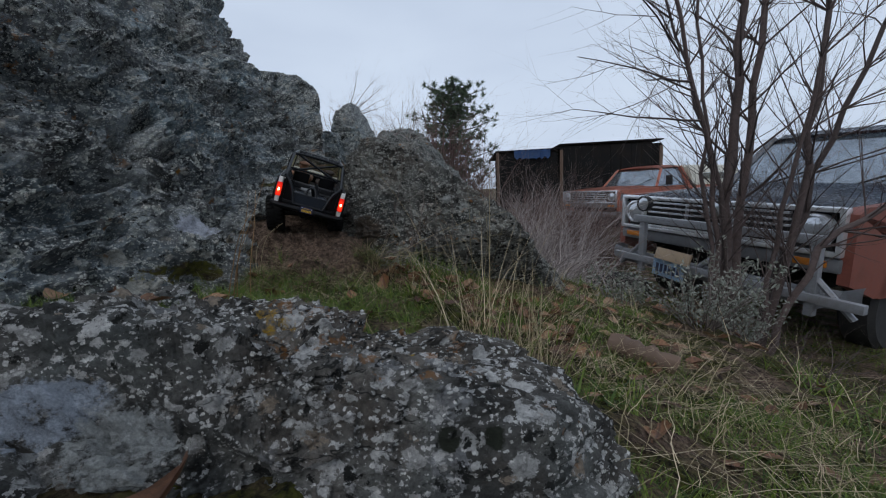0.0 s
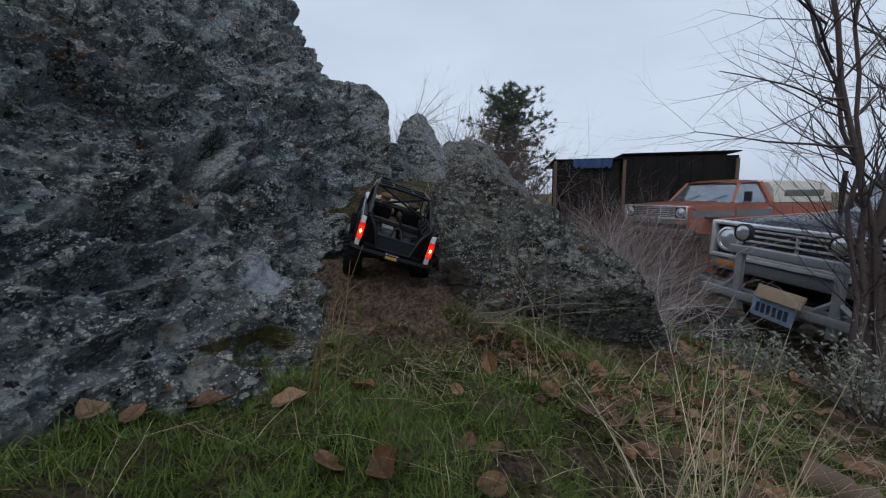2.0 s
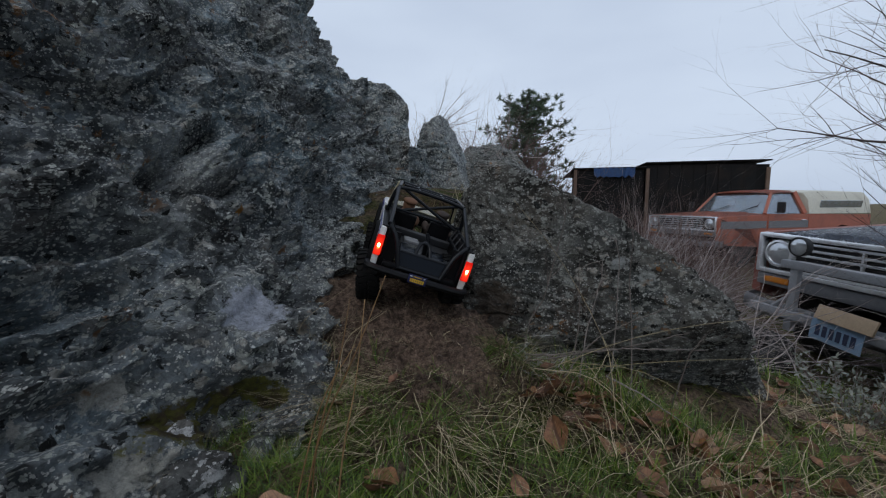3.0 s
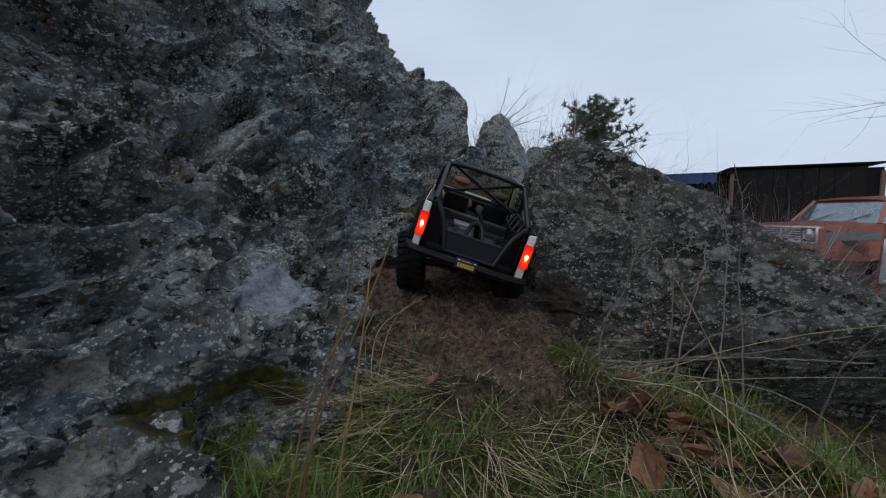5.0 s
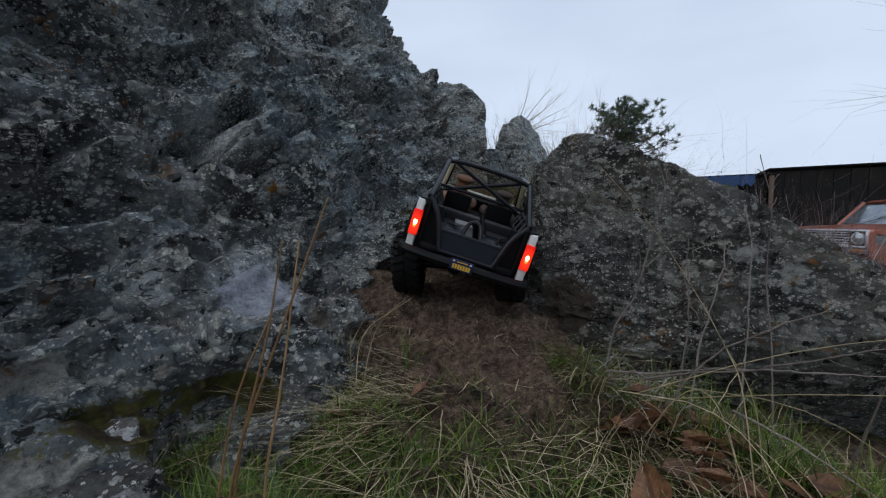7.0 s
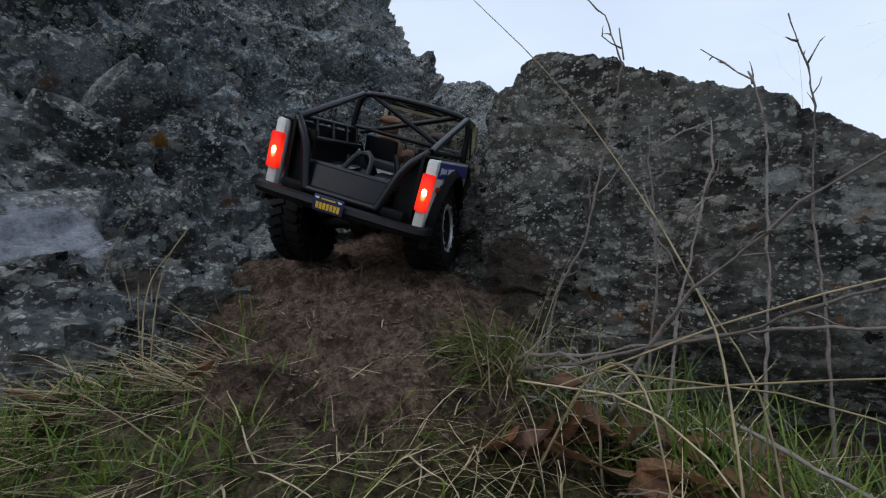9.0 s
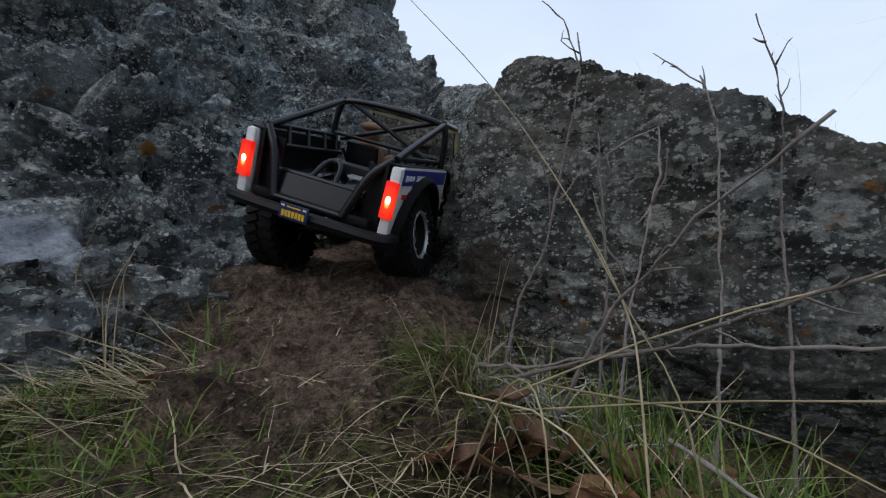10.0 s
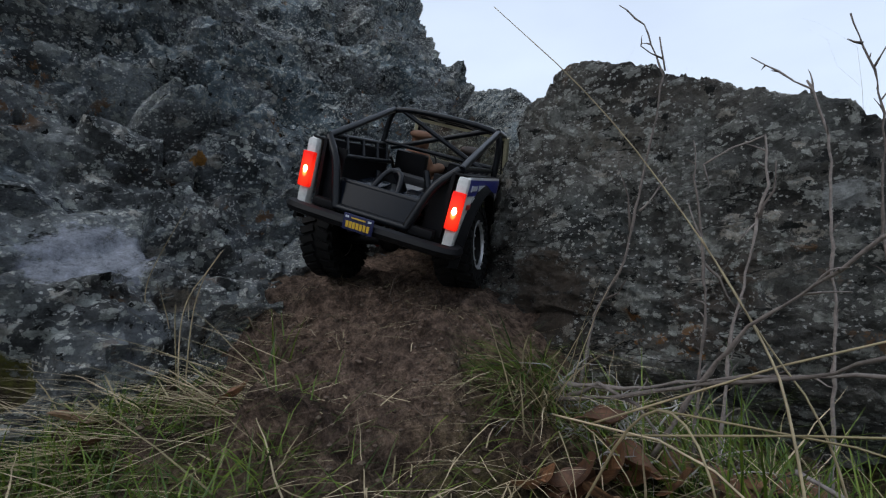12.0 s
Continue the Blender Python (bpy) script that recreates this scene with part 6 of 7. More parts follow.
for at in ((-0.52, 0.93), (-0.48, 0.97), (-0.56, 0.89), (-0.20, 0.90), (-0.12, 0.94), (-0.44, 0.90), (-0.36, 0.90), (-0.28, 0.88), (-0.40, 0.82), (-0.5, 0.86)):
    clump(at, 230, 0.062, 0.05, M_GRASS, "green grass showing through the straw", 0.0020, 0.75, 1.2)
clump((0.10, 0.95), 40, 0.20, 0.06, M_STRAW, "loose straw fallen over dead leaves", 0.002, 0.9, 0.7)
for at in ((0.10, 1.08), (0.17, 1.05), (0.24, 1.02), (0.04, 1.12)):
    clump(at, 130, 0.12, 0.035, M_GRASS, "long green blades along the boulder's foot", 0.0026, 0.1, 1.3)
clump((-0.05, 1.02), 60, 0.17, 0.03, M_STRAW, "pale straw bending over dead leaves", 0.002, 0.5, 1.4, -1.4, 1.2)
clump((0.05, 0.90), 70, 0.09, 0.05, M_GRASS, "green tuft between dead leaves", 0.0026, 0.2, 1.0)


def stalk(pts, r, label, material=M_STRAW, sides=5):
    bm = bmesh.new()
    pts = bent(pts)
    tube(bm, pts, [r * (1 - 0.7 * k / (len(pts) - 1)) for k in range(len(pts))], sides)
    o = part("grass_stalk", bm, material, None, label, 180)
    return tagged(o, category="stalk")


# long single stalks near the boulder
for line in (((0.062, 1.0, 0.0), (0.053, 1.03, 0.12), (0.044, 1.06, 0.147), (0.016, 1.07, 0.206), (-0.043, 1.07, 0.305), (-0.124, 1.07, 0.403)), ((0.085, 1.06, 0.0), (0.073, 1.06, 0.099), (0.042, 1.06, 0.15), (0.016, 1.06, 0.206)),
             ((-0.05, 1.02, 0.04), (-0.011, 1.0, 0.118), (0.016, 0.98, 0.122), (0.030, 0.95, 0.07), (0.035, 0.94, 0.02)), ((-0.06, 1.08, 0.07), (0.12, 1.05, 0.17), (0.34, 1.02, 0.22)), ((-0.04, 1.07, 0.07), (0.12, 1.03, 0.12), (0.30, 1.00, 0.15)),
             ((-0.08, 1.06, 0.08), (0.04, 1.0, 0.10), (0.10, 0.93, -0.01)), ((-0.02, 1.08, 0.09), (0.14, 1.04, 0.10), (0.24, 1.0, 0.0)), ((-0.431, 0.955, 0.02), (-0.451, 0.955, 0.073), (-0.494, 0.955, 0.112), (-0.510, 0.955, 0.152), (-0.502, 0.955, 0.178), (-0.467, 0.955, 0.207), (-0.405, 0.955, 0.251)), ((-0.430, 0.955, 0.02), (-0.428, 0.955, 0.12), (-0.410, 0.955, 0.162), (-0.365, 0.955, 0.190), (-0.338, 0.955, 0.208)),
             ((-0.428, 0.957, 0.02), (-0.407, 0.957, 0.137), (-0.382, 0.957, 0.181), (-0.347, 0.957, 0.206)), ((-0.436, 0.957, 0.02), (-0.440, 0.957, 0.135), (-0.437, 0.957, 0.155)), ((-0.60, 0.90, 0.10), (-0.45, 0.90, 0.085), (-0.36, 0.87, 0.055))):
    stalk(line, 0.0009, "single long dry grass stalk")
for line in (((-0.335, 0.65, 0.05), (-0.314, 0.651, 0.156), (-0.268, 0.65, 0.248), (-0.240, 0.66, 0.325)), ((-0.330, 0.66, 0.05), (-0.318, 0.655, 0.15), (-0.290, 0.66, 0.235), (-0.280, 0.665, 0.300)), ((-0.345, 0.645, 0.05), (-0.330, 0.65, 0.12), (-0.305, 0.645, 0.20), (-0.265, 0.64, 0.26)),
             ((-0.30, 0.66, 0.05), (-0.283, 0.645, 0.15), (-0.270, 0.65, 0.21), (-0.262, 0.66, 0.30))):
    stalk(line, 0.0013, "tawny dry grass stalk standing in the grass", M_TAWNY)


def twigs(bm, start, heading, length, r, depth, spread_a=0.6, up=0.25, children=4, bend=0.12, steps=5, sides=4):
    """A branch that wanders, tapers and forks."""
    p, d = Vector(start), Vector(heading).normalized()
    pts, rad = [p.copy()], [r]
    for k in range(steps):
        d = (d + Vector(rnd.normal(0, bend, 3)) + Vector((0, 0, up * 0.1))).normalized()
        p = p + d * (length / steps)
        pts.append(p.copy())
        rad.append(r * (1 - 0.75 * (k + 1) / steps))
    tube(bm, pts, rad, sides, False)
    if depth > 0:
        for c in range(children):
            k = 1 + int(rnd.uniform(0, steps - 0.01))
            side_dir = Vector(rnd.normal(0, 1, 3))
            dd = (pts[min(k + 1, steps)] - pts[k - 1]).normalized()
            side_dir = (side_dir - side_dir.dot(dd) * dd).normalized()
            twigs(bm, pts[k], dd * math.cos(spread_a) + side_dir * math.sin(spread_a), length * rnd.uniform(0.35, 0.6), rad[k] * 0.6, depth - 1, spread_a, up, children, bend, max(3, steps - 1), 3)
    return pts


def bare_tree():
    tree = thing("tree", "leafless young tree with several dark stems and fine twigs", "tree", Matrix.Translation((1.74, 2.23, float(ground_z(1.74, 2.23)))))
    o = Vector(tree.location)
    stems = [
        ((1.73, 2.25), (1.72, 2.25, 0.3), (1.76, 2.28, 1.1), (1.80, 2.3, 2.1), 0.050),
        ((1.80, 2.28), (1.84, 2.30, 0.3), (1.90, 2.34, 1.1), (1.98, 2.4, 2.1), 0.042),
        ((1.68, 2.20), (1.62, 2.20, 0.28), (1.40, 2.14, 0.95), (1.05, 2.05, 2.0), 0.026),
        ((1.66, 2.22), (1.56, 2.20, 0.25), (1.50, 2.2, 1.0), (1.40, 2.2, 1.9), 0.020),
        ((1.85, 2.15), (2.04, 2.10, 0.25), (2.08, 2.1, 0.95), (2.05, 2.05, 1.9), 0.034),
        ((1.85, 2.20), (2.12, 2.2, 0.2), (2.40, 2.2, 0.9), (2.75, 2.2, 1.8), 0.030),
        ((1.78, 2.20), (1.66, 2.16, 0.15), (1.54, 2.3, 0.75), (1.30, 2.5, 1.7), 0.022),
        ((1.88, 2.12), (1.98, 1.98, -0.1), (2.30, 1.9, 0.15), (2.75, 1.85, 0.6), 0.030),
        ((1.80, 2.10), (1.85, 2.05, 0.0), (1.95, 2.0, 0.7), (2.15, 1.95, 1.7), 0.022),
    ]
    for (bx, by), a, b, c, r in stems:
        pts = bent([(bx, by, float(ground_z(bx, by)) - 0.05), a, b, c], 0.25, 2)
        pts = [Vector(p) + Vector(rnd.normal(0, 0.012, 3)) - o for p in pts]
        bm = bmesh.new()
        r *= 0.72
        tube(bm, pts, [r * (1 - 0.7 * k / (len(pts) - 1)) for k in range(len(pts))], 9)
        stem = part("stem", bm, M_STEM, tree, sharp=180)
        bm = bmesh.new()
        for k in range(4, len(pts) - 1):
            for _ in range(3):
                d = (pts[k + 1] - pts[k]).normalized()
                s = Vector(rnd.normal(0, 1, 3))
                s = (s - s.dot(d) * d).normalized()
                twigs(bm, pts[k], d * 0.75 + s * 0.75, rnd.uniform(0.3, 0.7), r * 0.22, 2, 0.55, 0.5, 4, 0.10, 5, 4)
        part("twig_spray", bm, M_STEM, stem, "fine dark twigs", 180)
    # long low branches that reach out over the slope
    for start, way, ln in (((1.42, 2.14, 0.80), (-0.94, -0.85, -0.1), 1.0), ((1.45, 2.15, 0.75), (-1.0, -0.55, 0.12), 0.95), ((1.30, 2.1, 1.1), (-0.9, -0.6, 0.35), 1.0), ((1.5, 2.17, 0.6), (-0.9, -0.3, 0.0), 0.8), ((1.35, 2.12, 0.95), (-0.8, -0.9, 0.2), 0.9), ((1.2, 2.08, 1.4), (-0.9, -0.7, 0.15), 0.9)):
        bm = bmesh.new()
        pts = twigs(bm, Vector(start) - o, way, ln, 0.0065, 2, 0.5, 0.05, 5, 0.05, 7, 4)
        part("branch", bm, M_STEM, tree, sharp=180)
    return tree


rnd = np.random.RandomState(19)
bare_tree()
rnd = np.random.RandomState(29)


def leafy(bm, p, size, n=1, flat=0.3):
    for _ in range(n):
        d = Vector(rnd.normal(0, 1, 3)).normalized()
        s = d.cross(Vector(rnd.normal(0, 1, 3))).normalized()
        a = [bm.verts.new(p + d * size * t + s * size * w) for t, w in ((0, 0), (0.4, flat), (1.0, 0), (0.4, -flat))]
        bm.faces.new(a)


def sagebrush(at, n=22, tall=0.34, label="grey-green sagebrush with small pale leaves"):
    bush = thing("shrub", label, "shrub", Matrix.Translation((*at, float(ground_z(*at)))))
    bm, lf = bmesh.new(), bmesh.new()
    for _ in range(n):
        a = rnd.uniform(0, 6.28)
        t = rnd.uniform(0.2, 1.0)
        pts = twigs(bm, (0.04 * math.cos(a), 0.04 * math.sin(a), -0.01), (t * math.cos(a), t * math.sin(a), 0.9), tall * rnd.uniform(0.6, 1.1), 0.0035, 1, 0.5, 0.4, 4, 0.12, 6, 4)
        for p in pts[2:]:
            for _ in range(9):
                leafy(lf, p + Vector(rnd.normal(0, 0.012, 3)), 0.020, 1, 0.22)
    part("branchwork", bm, M_TWIG, bush, sharp=180)
    part("foliage", lf, M_SAGE, bush, "small grey-green leaves", None)
    return bush


sagebrush((1.18, 1.52), 30, 0.36)
sagebrush((1.50, 1.75), 18, 0.30)
sagebrush((0.92, 1.72), 12, 0.2, "low grey sagebrush on the slope")


def weed(at, stems, label):
    """Dead upright weed: stiff grey stems with short side shoots and buds."""
    z0 = float(ground_z(*at))
    plant = thing("dry_weed", label, "weed", Matrix.Translation((*at, z0)))
    o = Vector(plant.location)
    for pts in stems:
        bm = bmesh.new()
        line = [Vector(p) - o for p in pts]
        full = sum((b - a).length for a, b in zip(line, line[1:]))
        thin = 0.0017 if full > 0.1 else 0.0010
        fine = []
        for a, b in zip(line, line[1:]):
            m = max(2, int((b - a).length / 0.010))
            fine += [a.lerp(b, k / m) for k in range(m)]
        line = [p + Vector(rnd.normal(0, 0.0005, 3)) for p in fine + [line[-1]]]
        n = len(line)
        tube(bm, line, [thin * (1 - 0.68 * k / n) * rnd.uniform(0.7, 1.45) for k in range(n)], 6)
        for k in range(2, n):
            if rnd.uniform() < 0.33:
                twigs(bm, line[k], (line[k] - line[k - 1]).normalized() * 0.8 + Vector(rnd.normal(0, 0.5, 3)), rnd.choice((0.004, 0.005, 0.006, 0.010, 0.018)), 0.0008, 0, 0.5, 0, 0, 0.15, 4, 4)
        part("stem", bm, M_TWIG, plant, "grey dead stem", 180)
    return plant


weed((-0.08, 1.19), [
    [(-0.10, 1.19, 0.06), (-0.085, 1.2, 0.135), (-0.055, 1.2, 0.188), (-0.043, 1.2, 0.24), (-0.029, 1.2, 0.3), (-0.016, 1.2, 0.362), (-0.031, 1.2, 0.414), (-0.053, 1.2, 0.442)],
    [(-0.015, 1.2, 0.366), (-0.018, 1.2, 0.399)], [(-0.017, 1.2, 0.377), (-0.035, 1.2, 0.395)],
    [(-0.049, 1.2, 0.217), (-0.05, 1.2, 0.251), (-0.058, 1.2, 0.283)], [(-0.041, 1.2, 0.236), (-0.030, 1.2, 0.246), (-0.016, 1.2, 0.266)],
    [(-0.075, 1.195, 0.150), (-0.060, 1.19, 0.158), (-0.050, 1.185, 0.172)],
], "dead grey weed standing against the boulder")
weed((0.01, 1.15), [
    [(0.0, 1.15, 0.02), (0.008, 1.15, 0.105), (0.013, 1.15, 0.144), (0.012, 1.15, 0.218), (0.009, 1.15, 0.254), (0.011, 1.15, 0.279)],
    [(0.013, 1.15, 0.19), (0.022, 1.15, 0.176), (0.034, 1.15, 0.150)], [(0.012, 1.15, 0.205), (0.004, 1.15, 0.235)],
], "thin dead weed stem beside the boulder")
weed((0.02, 1.15), [
    [(0.015, 1.15, 0.0), (0.028, 1.15, 0.129), (0.04, 1.15, 0.179), (0.048, 1.15, 0.221), (0.054, 1.15, 0.245), (0.054, 1.15, 0.281), (0.035, 1.15, 0.275), (0.015, 1.15, 0.265)],
    [(0.048, 1.15, 0.221), (0.058, 1.15, 0.240), (0.060, 1.15, 0.262)], [(0.046, 1.15, 0.216), (0.036, 1.15, 0.204)],
], "dead weed with a snapped and drooping tip")
weed((0.09, 1.18), [
    [(0.085, 1.18, -0.02), (0.093, 1.18, 0.147), (0.092, 1.18, 0.187), (0.093, 1.18, 0.25), (0.093, 1.18, 0.28), (0.084, 1.18, 0.316), (0.066, 1.18, 0.336), (0.049, 1.18, 0.351)],
    [(0.085, 1.18, 0.314), (0.083, 1.18, 0.325)],
], "tall dead weed bending over at its tip")
weed((0.14, 1.25), [
    [(0.14, 1.22, -0.02), (0.144, 1.26, 0.12), (0.144, 1.3, 0.209), (0.148, 1.3, 0.316), (0.143, 1.3, 0.358), (0.129, 1.3, 0.416)],
    [(0.144, 1.3, 0.361), (0.153, 1.3, 0.381)], [(0.137, 1.3, 0.385), (0.126, 1.3, 0.392)], [(0.147, 1.3, 0.33), (0.154, 1.3, 0.345)],
], "tall dead weed with short forked buds")
weed((0.0, 1.10), [
    [(-0.02, 1.10, 0.05), (0.012, 1.08, 0.111), (0.038, 1.05, 0.155), (0.059, 1.03, 0.175), (0.081, 1.0, 0.201), (0.12, 0.97, 0.23)],
    [(-0.105, 1.125, 0.075), (-0.091, 1.12, 0.085), (-0.021, 1.1, 0.098), (0.028, 1.08, 0.118), (0.089, 1.04, 0.137), (0.20, 1.02, 0.15)],
    [(-0.10, 1.12, 0.07), (-0.04, 1.1, 0.088), (0.009, 1.08, 0.110), (0.055, 1.05, 0.128), (0.10, 1.01, 0.158), (0.16, 0.98, 0.19)],
    [(-0.095, 1.125, 0.07), (-0.06, 1.11, 0.092), (-0.03, 1.10, 0.084), (0.0, 1.08, 0.05)],
    [(0.06, 1.10, 0.06), (0.12, 1.07, 0.04), (0.20, 1.02, 0.0)],
    [(0.18, 1.10, 0.0), (0.20, 1.08, 0.12), (0.24, 1.06, 0.20)],
], "bleached grey branches lying along the boulder's foot")


def roots(at, n, size, length, material=M_ROOT):
    """Matted grey rootlets and broken twigs."""
    bm = bmesh.new()
    z0 = float(ground_z(*at))
    for _ in range(n):
        x, y = rnd.normal(0, size[0]), rnd.normal(0, size[1])
        z = float(np.asarray(ground_z(np.array([at[0] + x]), np.array([at[1] + y])))[0]) - z0
        twigs(bm, (x, y, z + 0.004), (rnd.normal(0, 1), rnd.normal(0, 1), rnd.uniform(0.0, 0.9)), length * rnd.uniform(0.5, 1.2), 0.0011, 1, 0.7, -0.3, 3, 0.35, 6, 4)
    o = part("rootlets", bm, material, None, "matted grey rootlets and broken twigs by the boulder", 180)
    o.location = (at[0], at[1], z0)
    tagged(o, category="twigs", kind="stuff")


roots((-0.06, 1.14), 45, (0.035, 0.02), 0.07)
roots((0.06, 1.12), 22, (0.06, 0.02), 0.08, M_TWIG)
roots((-0.36, 1.08), 26, (0.10, 0.05), 0.05, M_FIBRE)


def thicket(name, label, centre, size, n, length, material, r=0.003, up=0.7, z0=None):
    """Tangled bare brush."""
    base = float(ground_z(centre[0], centre[1])) if z0 is None else z0
    bm = bmesh.new()
    for _ in range(n):
        x, y = rnd.normal(0, size[0] / 2), rnd.normal(0, size[1] / 2)
        gz = float(np.asarray(ground_z(np.array([centre[0] + x]), np.array([centre[1] + y])))[0]) - base if z0 is None else 0
        d = Vector((rnd.normal(0, 1), rnd.normal(0, 1), abs(rnd.normal(0, 1)) * up + 0.35))
        twigs(bm, (x, y, gz), d, length * rnd.uniform(0.5, 1.2), r, 2, 0.6, 0.2, 3, 0.2, 5, 3)
    o = part(name, bm, material, None, label, 180)
    o.location = (centre[0], centre[1], base)
    return tagged(o, category="brush", kind="stuff")


thicket("brush", "tangle of bare purple-grey twigs before the trucks", (0.72, 3.2), (0.35, 0.6), 190, 0.62, M_BRUSH_TWIG, 0.0045)
thicket("brush", "grey bare brush behind the boulder", (0.62, 2.5), (0.30, 0.4), 150, 0.6, M_BRUSH_TWIG, 0.0035)
thicket("brush", "tall bare brush beside the parked trucks", (1.00, 4.6), (0.5, 0.6), 300, 1.15, M_BRUSH_TWIG, 0.0065)
thicket("brush", "reddish bare brush hiding the orange truck's front", (1.75, 6.2), (0.8, 0.6), 620, 1.12, M_RED_TWIG, 0.0085, 1.6)
thicket("brush", "reddish bare brush in front of the orange truck", (2.45, 10.0), (0.9, 0.6), 200, 0.8, M_RED_TWIG, 0.010, 1.0)
thicket("brush", "brown bare brush by the shed", (1.2, 8.5), (1.5, 1.2), 220, 1.2, M_RED_TWIG, 0.008)
thicket("brush", "reddish bare shrub in front of the pine", (-0.05, 13.2), (1.1, 0.6), 230, 2.5, M_RED_TWIG, 0.020, 3.0)
thicket("brush", "thin bare bush growing over the rocks", (-0.95, 3.95), (0.18, 0.15), 30, 0.36, M_BRUSH_TWIG, 0.0035, 2.2, 0.85)
thicket("brush", "thin bare twigs beside the pointed stone", (-0.52, 4.1), (0.25, 0.2), 26, 0.50, M_BRUSH_TWIG, 0.003, 1.3, 0.75)
spray = bmesh.new()
for ang in (0.35, 0.5, 0.7, 0.95, 1.2):
    twigs(spray, (0, 0, 0), (math.cos(ang), -0.1, math.sin(ang)), 0.5, 0.004, 2, 0.45, -0.15, 5, 0.06, 7, 4)
o = part("brush", spray, M_BRUSH_TWIG, None, "arching bare branch rising behind the stones", 180)
o.location = (-0.92, 3.95, 0.98)
tagged(o, category="brush")
thicket("brush", "dark brush under the young tree", (2.1, 2.0), (0.5, 0.4), 60, 0.35, M_PURPLE_TWIG, 0.003)


def pine(at):
    z0 = -1.1
    tree = thing("pine", "small dark green pine with an uneven crown", "tree", Matrix.Translation((*at, z0)))
    H = 5.3
    bm = bmesh.new()
    tube(bm, [(0.03 * math.sin(k), 0.03 * math.cos(2 * k), H * k / 8) for k in range(9)], [0.11 * (1 - 0.85 * k / 8) for k in range(9)], 8)
    part("trunk", bm, M_BARK, tree, sharp=180)
    limbs, V, F = bmesh.new(), [], []
    for k in range(62):
        h = 1.5 + (H - 1.75) * (k / 61) + rnd.uniform(-0.1, 0.1)
        reach = 1.75 * math.sqrt(max(0.02, 1 - ((h - 2.6) / 2.75) ** 2)) * rnd.uniform(0.35, 1.08)
        a = k * 2.4 + rnd.uniform(-0.4, 0.4)
        end = Vector((reach * math.cos(a), reach * math.sin(a), h + 0.28 * reach))
        tube(limbs, [(0, 0, h), end * 0.5 + Vector((0, 0, h * 0.5 - 0.05)), end], [0.03, 0.02, 0.008], 5)
        for t in np.linspace(0.35, 1.0, 6):
            c = Vector((0, 0, h)).lerp(end, t)
            for _ in range(3):
                tuft = c + Vector(rnd.normal(0, 0.12, 3))
                for _ in range(26):
                    d = Vector((rnd.normal(0, 1), rnd.normal(0, 1), rnd.normal(0.35, 0.8))).normalized() * rnd.uniform(0.10, 0.20)
                    s = d.cross(Vector(rnd.normal(0, 1, 3))).normalized() * 0.014
                    i = len(V)
                    V += [tuft - s, tuft + s, tuft + d]
                    F.append((i, i + 1, i + 2))
    part("limb_work", limbs, M_BARK, tree, sharp=180)
    from_lists("crown", V, F, M_NEEDLE, tree, "dark green needle tufts")


pine((0.0, 16.0))


def leaf_mesh(k, size):
    """One curled dead leaf with a stalk."""
    bm = bmesh.new()
    rows = []
    n = 19
    curl, fold, twist = rnd.uniform(0.6, 2.4), rnd.uniform(0.05, 0.75), rnd.uniform(-0.7, 0.7)
    waves = rnd.uniform(0, 6.28, 4)
    for i in range(n):
        t = i / (n - 1)
        lobe = 1 + 0.05 * math.sin(8 * t + waves[0]) + 0.02 * math.sin(23 * t + waves[1])
        w = size * 0.37 * math.sin(math.pi * (t * 0.93 + 0.05)) ** 0.75 * lobe
        x = size * (t - 0.5)
        z = size * 0.35 * curl * (t - 0.5) ** 2
        row = []
        for j in (-1, -0.68, -0.35, 0, 0.35, 0.68, 1):
            ripple = 0.022 * size * abs(j) * math.sin(9 * t + 2 * j + waves[2]) + (0.012 * size if j == 0 else 0)
            row.append(bm.verts.new((x + 0.04 * size * abs(j) * math.sin(9 * t + waves[3]), w * j, z + abs(j) ** 1.5 * w * fold + j * twist * w * t + ripple + rnd.normal(0, size * 0.002))))
        rows.append(row)
    for a, b in zip(rows, rows[1:]):
        for j in range(6):
            bm.faces.new((a[j], a[j + 1], b[j + 1], b[j]))
    tube(bm, [(-size * 0.5, 0, size * 0.09 * curl), (-size * 0.68, 0.004, size * 0.14), (-size * 0.8, 0.002, size * 0.12)], 0.0009, 4)
    me = bpy.data.meshes.new("dead_leaf")
    bm.to_mesh(me)
    bm.free()
    me.materials.append(M_LEAF)
    me.polygons.foreach_set("use_smooth", [True] * len(me.polygons))
    return me


LEAVES = [leaf_mesh(k, s) for k, s in enumerate((0.056, 0.048, 0.042, 0.045, 0.038, 0.032))]


def dead_leaf(x, y, z=None, k=None, scale=1.0, tilt=25):
    o = new("dead_leaf", LEAVES[int(rnd.randint(len(LEAVES))) if k is None else k])
    z = float(np.asarray(ground_z(np.array([x]), np.array([y])))[0]) + 0.008 if z is None else z
    o.matrix_world = pose(x, y, z, rnd.uniform(-tilt, tilt), rnd.uniform(-tilt, tilt), rnd.uniform(0, 360)) @ Matrix.Scale(scale, 4)
    return tagged(o, "curled brown dead leaf lying on the grass", "leaf", "fallen leaves")


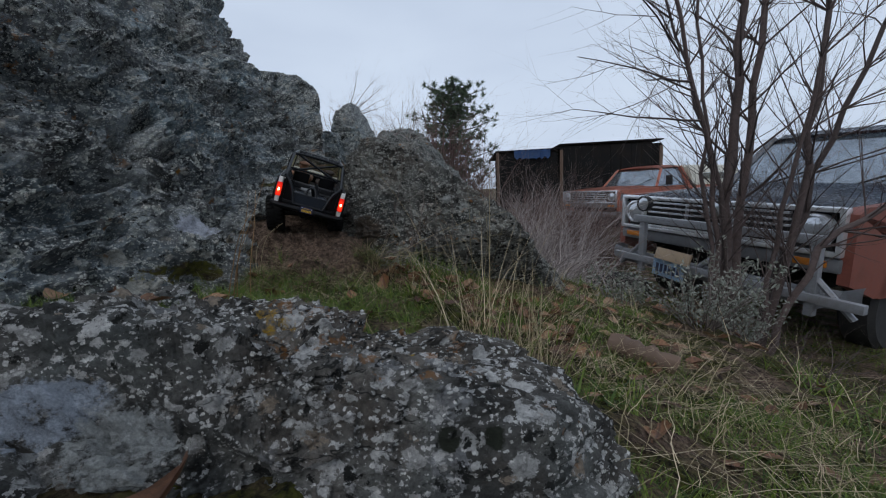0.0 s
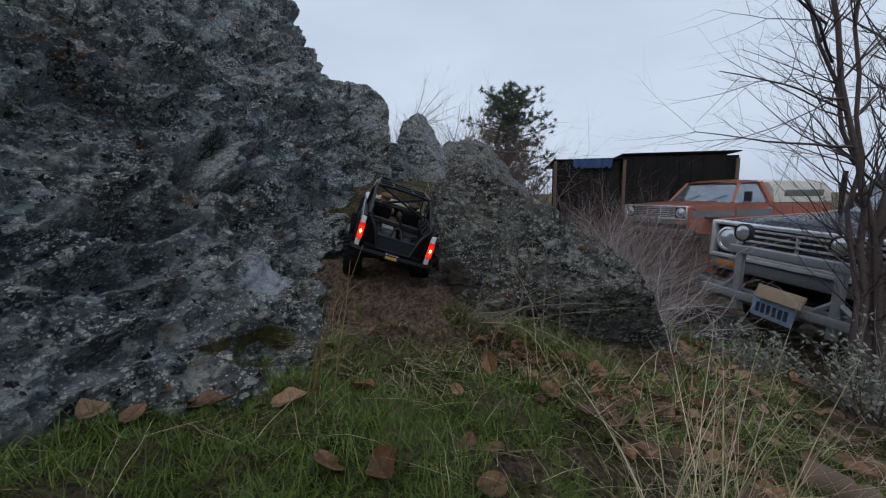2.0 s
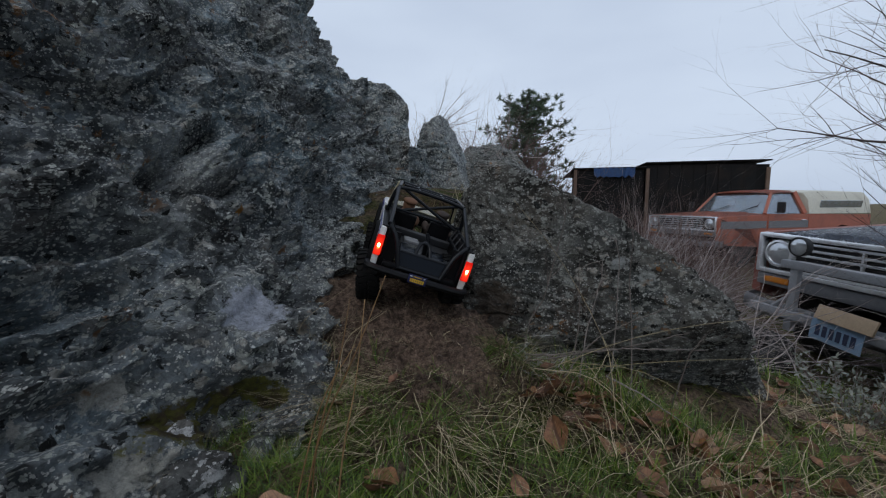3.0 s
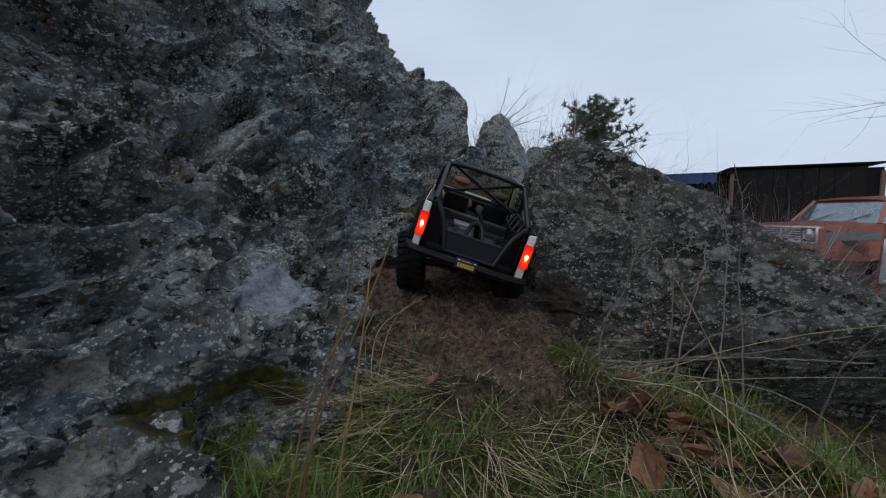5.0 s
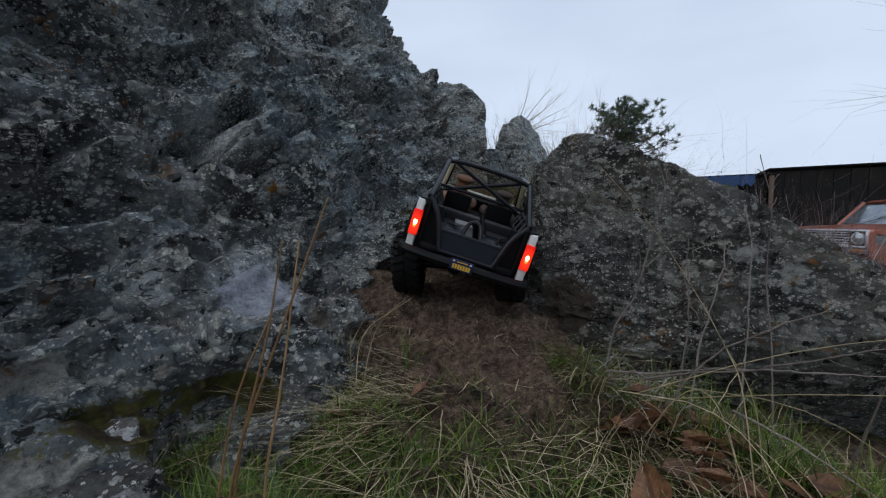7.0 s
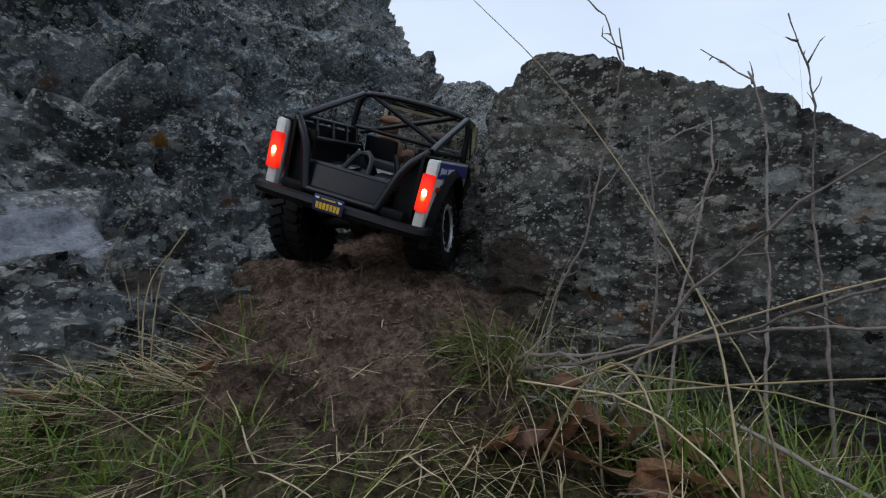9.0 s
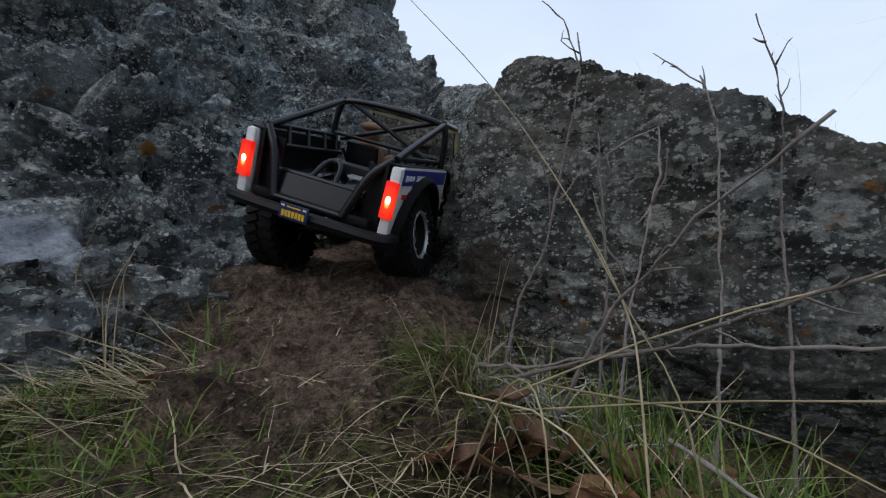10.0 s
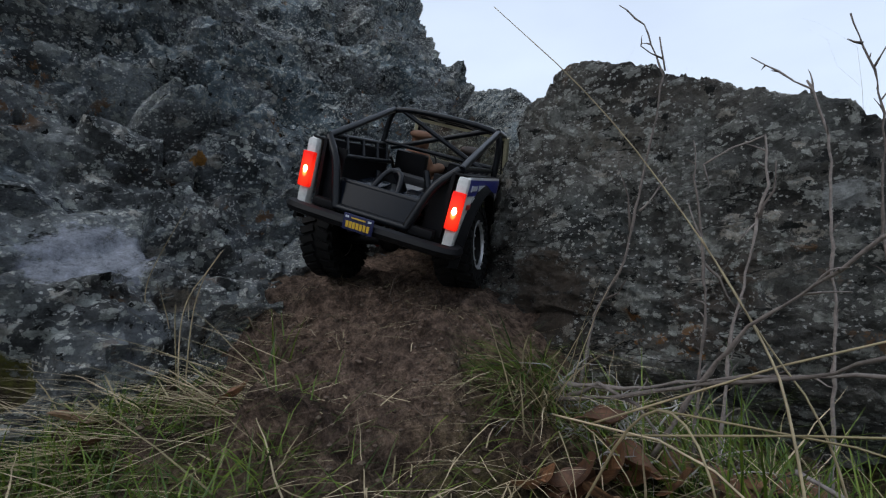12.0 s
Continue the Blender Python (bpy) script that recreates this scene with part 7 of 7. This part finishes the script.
for x0, x1, y0, y1, n in ((0.0, 0.5, 0.72, 1.2, 80), (0.25, 0.9, 0.9, 1.9, 55), (0.3, 1.5, 0.0, 2.0, 85), (-0.5, 0.1, 0.4, 0.95, 10), (0.9, 2.0, 1.6, 3.2, 35)):
    xs, ys = scatter(n * 3, x0, x1, y0, y1, lambda x, y: clear_of_rock(x, y) & ~((x < -0.02) & (y > 0.74)) & ((x - 0.05) ** 2 + (y - 0.77) ** 2 > 0.008))
    for x, y in list(zip(xs, ys))[:n]:
        dead_leaf(float(x), float(y))
xs, ys = scatter(120, -0.06, 0.36, 0.88, 1.12, lambda x, y: patchy(x, y, 10, 91, -0.35) & (y > 0.90 - 0.1 * x))
for x, y in list(zip(xs, ys))[:46]:
    dead_leaf(float(x), float(y), float(ground_z(float(x), float(y))) + float(rnd.uniform(0.012, 0.028)), None, 0.95, 38)
for x, y, z, k in ((-0.072, 0.066, 0.052, 0), (0.020, 0.058, 0.026, 1), (0.115, 0.072, 0.026, 2), (0.060, 0.058, 0.014, 3)):
    dead_leaf(x, y, z, k, 1.35, 12)


for x, y, k in ((-0.535, 0.56, 0), (-0.505, 0.575, 1), (-0.48, 0.585, 3), (-0.46, 0.59, 0), (-0.40, 0.60, 4), (-0.52, 0.50, 1), (-0.55, 0.47, 0), (-0.325, 0.958, 5), (-0.545, 0.90, 3), (-0.08, 1.048, 1), (0.038, 1.14, 2), (0.023, 1.078, 0), (0.076, 1.106, 3), (-0.014, 1.002, 2), (-0.011, 1.15, 1), (0.159, 1.129, 4), (0.026, 1.0, 0), (-0.088, 1.042, 0),
                (-0.064, 1.049, 3), (-0.033, 1.093, 0), (-0.02, 1.113, 2), (0.048, 1.147, 1), (-0.397, 0.865, 3), (-0.348, 0.862, 4), (0.912, 1.022, 1), (0.662, 0.817, 2), (0.541, 0.594, 3), (0.959, 0.729, 0), (0.79, 0.458, 1),
                (0.64, 0.986, 2), (0.835, 0.947, 0), (-0.104, 0.777, 4), (0.054, 0.816, 5), (0.519, 1.28, 1), (0.247, 0.835, 2), (0.496, 1.014, 0), (0.11, 1.03, 1), (0.13, 1.09, 2), (0.20, 1.07, 0)):
    dead_leaf(x, y, float(ground_z(x, y)) + 0.014, k, 0.80, 30)


def log(a, b, r, label):
    bm = bmesh.new()
    a, b = Vector(a), Vector(b)
    pts = [a.lerp(b, t) for t in np.linspace(0, 1, 9)]
    tube(bm, [p + Vector(rnd.normal(0, r * 0.12, 3)) for p in pts], [r * rnd.uniform(0.85, 1.1) for _ in pts], 12)
    bmesh.ops.subdivide_edges(bm, edges=bm.edges[:], cuts=1, use_grid_fill=True)
    for v in bm.verts:
        v.co += Vector(rnd.normal(0, r * 0.05, 3))
    o = part("log", bm, M_BOARD, None, label, 50)
    return tagged(o, category="log")


log((0.58, 0.90, -0.15), (0.73, 0.85, -0.21), 0.028, "short rotten brown log lying in grass")
log((1.15, 0.70, -0.30), (1.50, 0.62, -0.36), 0.02, "bleached grey branch lying in grass")


def clods():
    """Crumbs of soil on the trodden ground."""
    V, F = [], []
    x, y = scatter(6000, -0.60, -0.05, 0.86, 1.45, lambda x, y: clear_of_rock(x, y) & (bare(x, y) > 0.3))
    z = ground_z(x, y)
    ico = [(0, 0, 1), (0.9, 0, 0.3), (0.28, 0.85, 0.3), (-0.72, 0.52, 0.3), (-0.72, -0.52, 0.3), (0.28, -0.85, 0.3), (0.4, 0, -0.6), (-0.4, 0.3, -0.6), (-0.3, -0.4, -0.6)]
    tri = [(0, 1, 2), (0, 2, 3), (0, 3, 4), (0, 4, 5), (0, 5, 1), (1, 6, 2), (2, 6, 7), (2, 7, 3), (3, 7, 4), (4, 7, 8), (4, 8, 5), (5, 8, 6), (5, 6, 1)]
    for a, b, c in zip(x, y, z):
        s = 0.0008 + 0.0032 * rnd.uniform() ** 5
        i = len(V)
        t = rnd.uniform(0, 6.28)
        for u, v, q in ico:
            k = s * rnd.uniform(0.7, 1.25)
            V.append((a + k * (u * math.cos(t) - v * math.sin(t)), b + k * (u * math.sin(t) + v * math.cos(t)), c + 0.0004 + 0.8 * k * q))
        F += [tuple(i + j for j in f) for f in tri]
    o = from_lists("soil_crumbs", V, F, M_DIRT_CLOD)
    tagged(o, "loose brown crumbs of soil", "soil", kind="stuff")


clods()
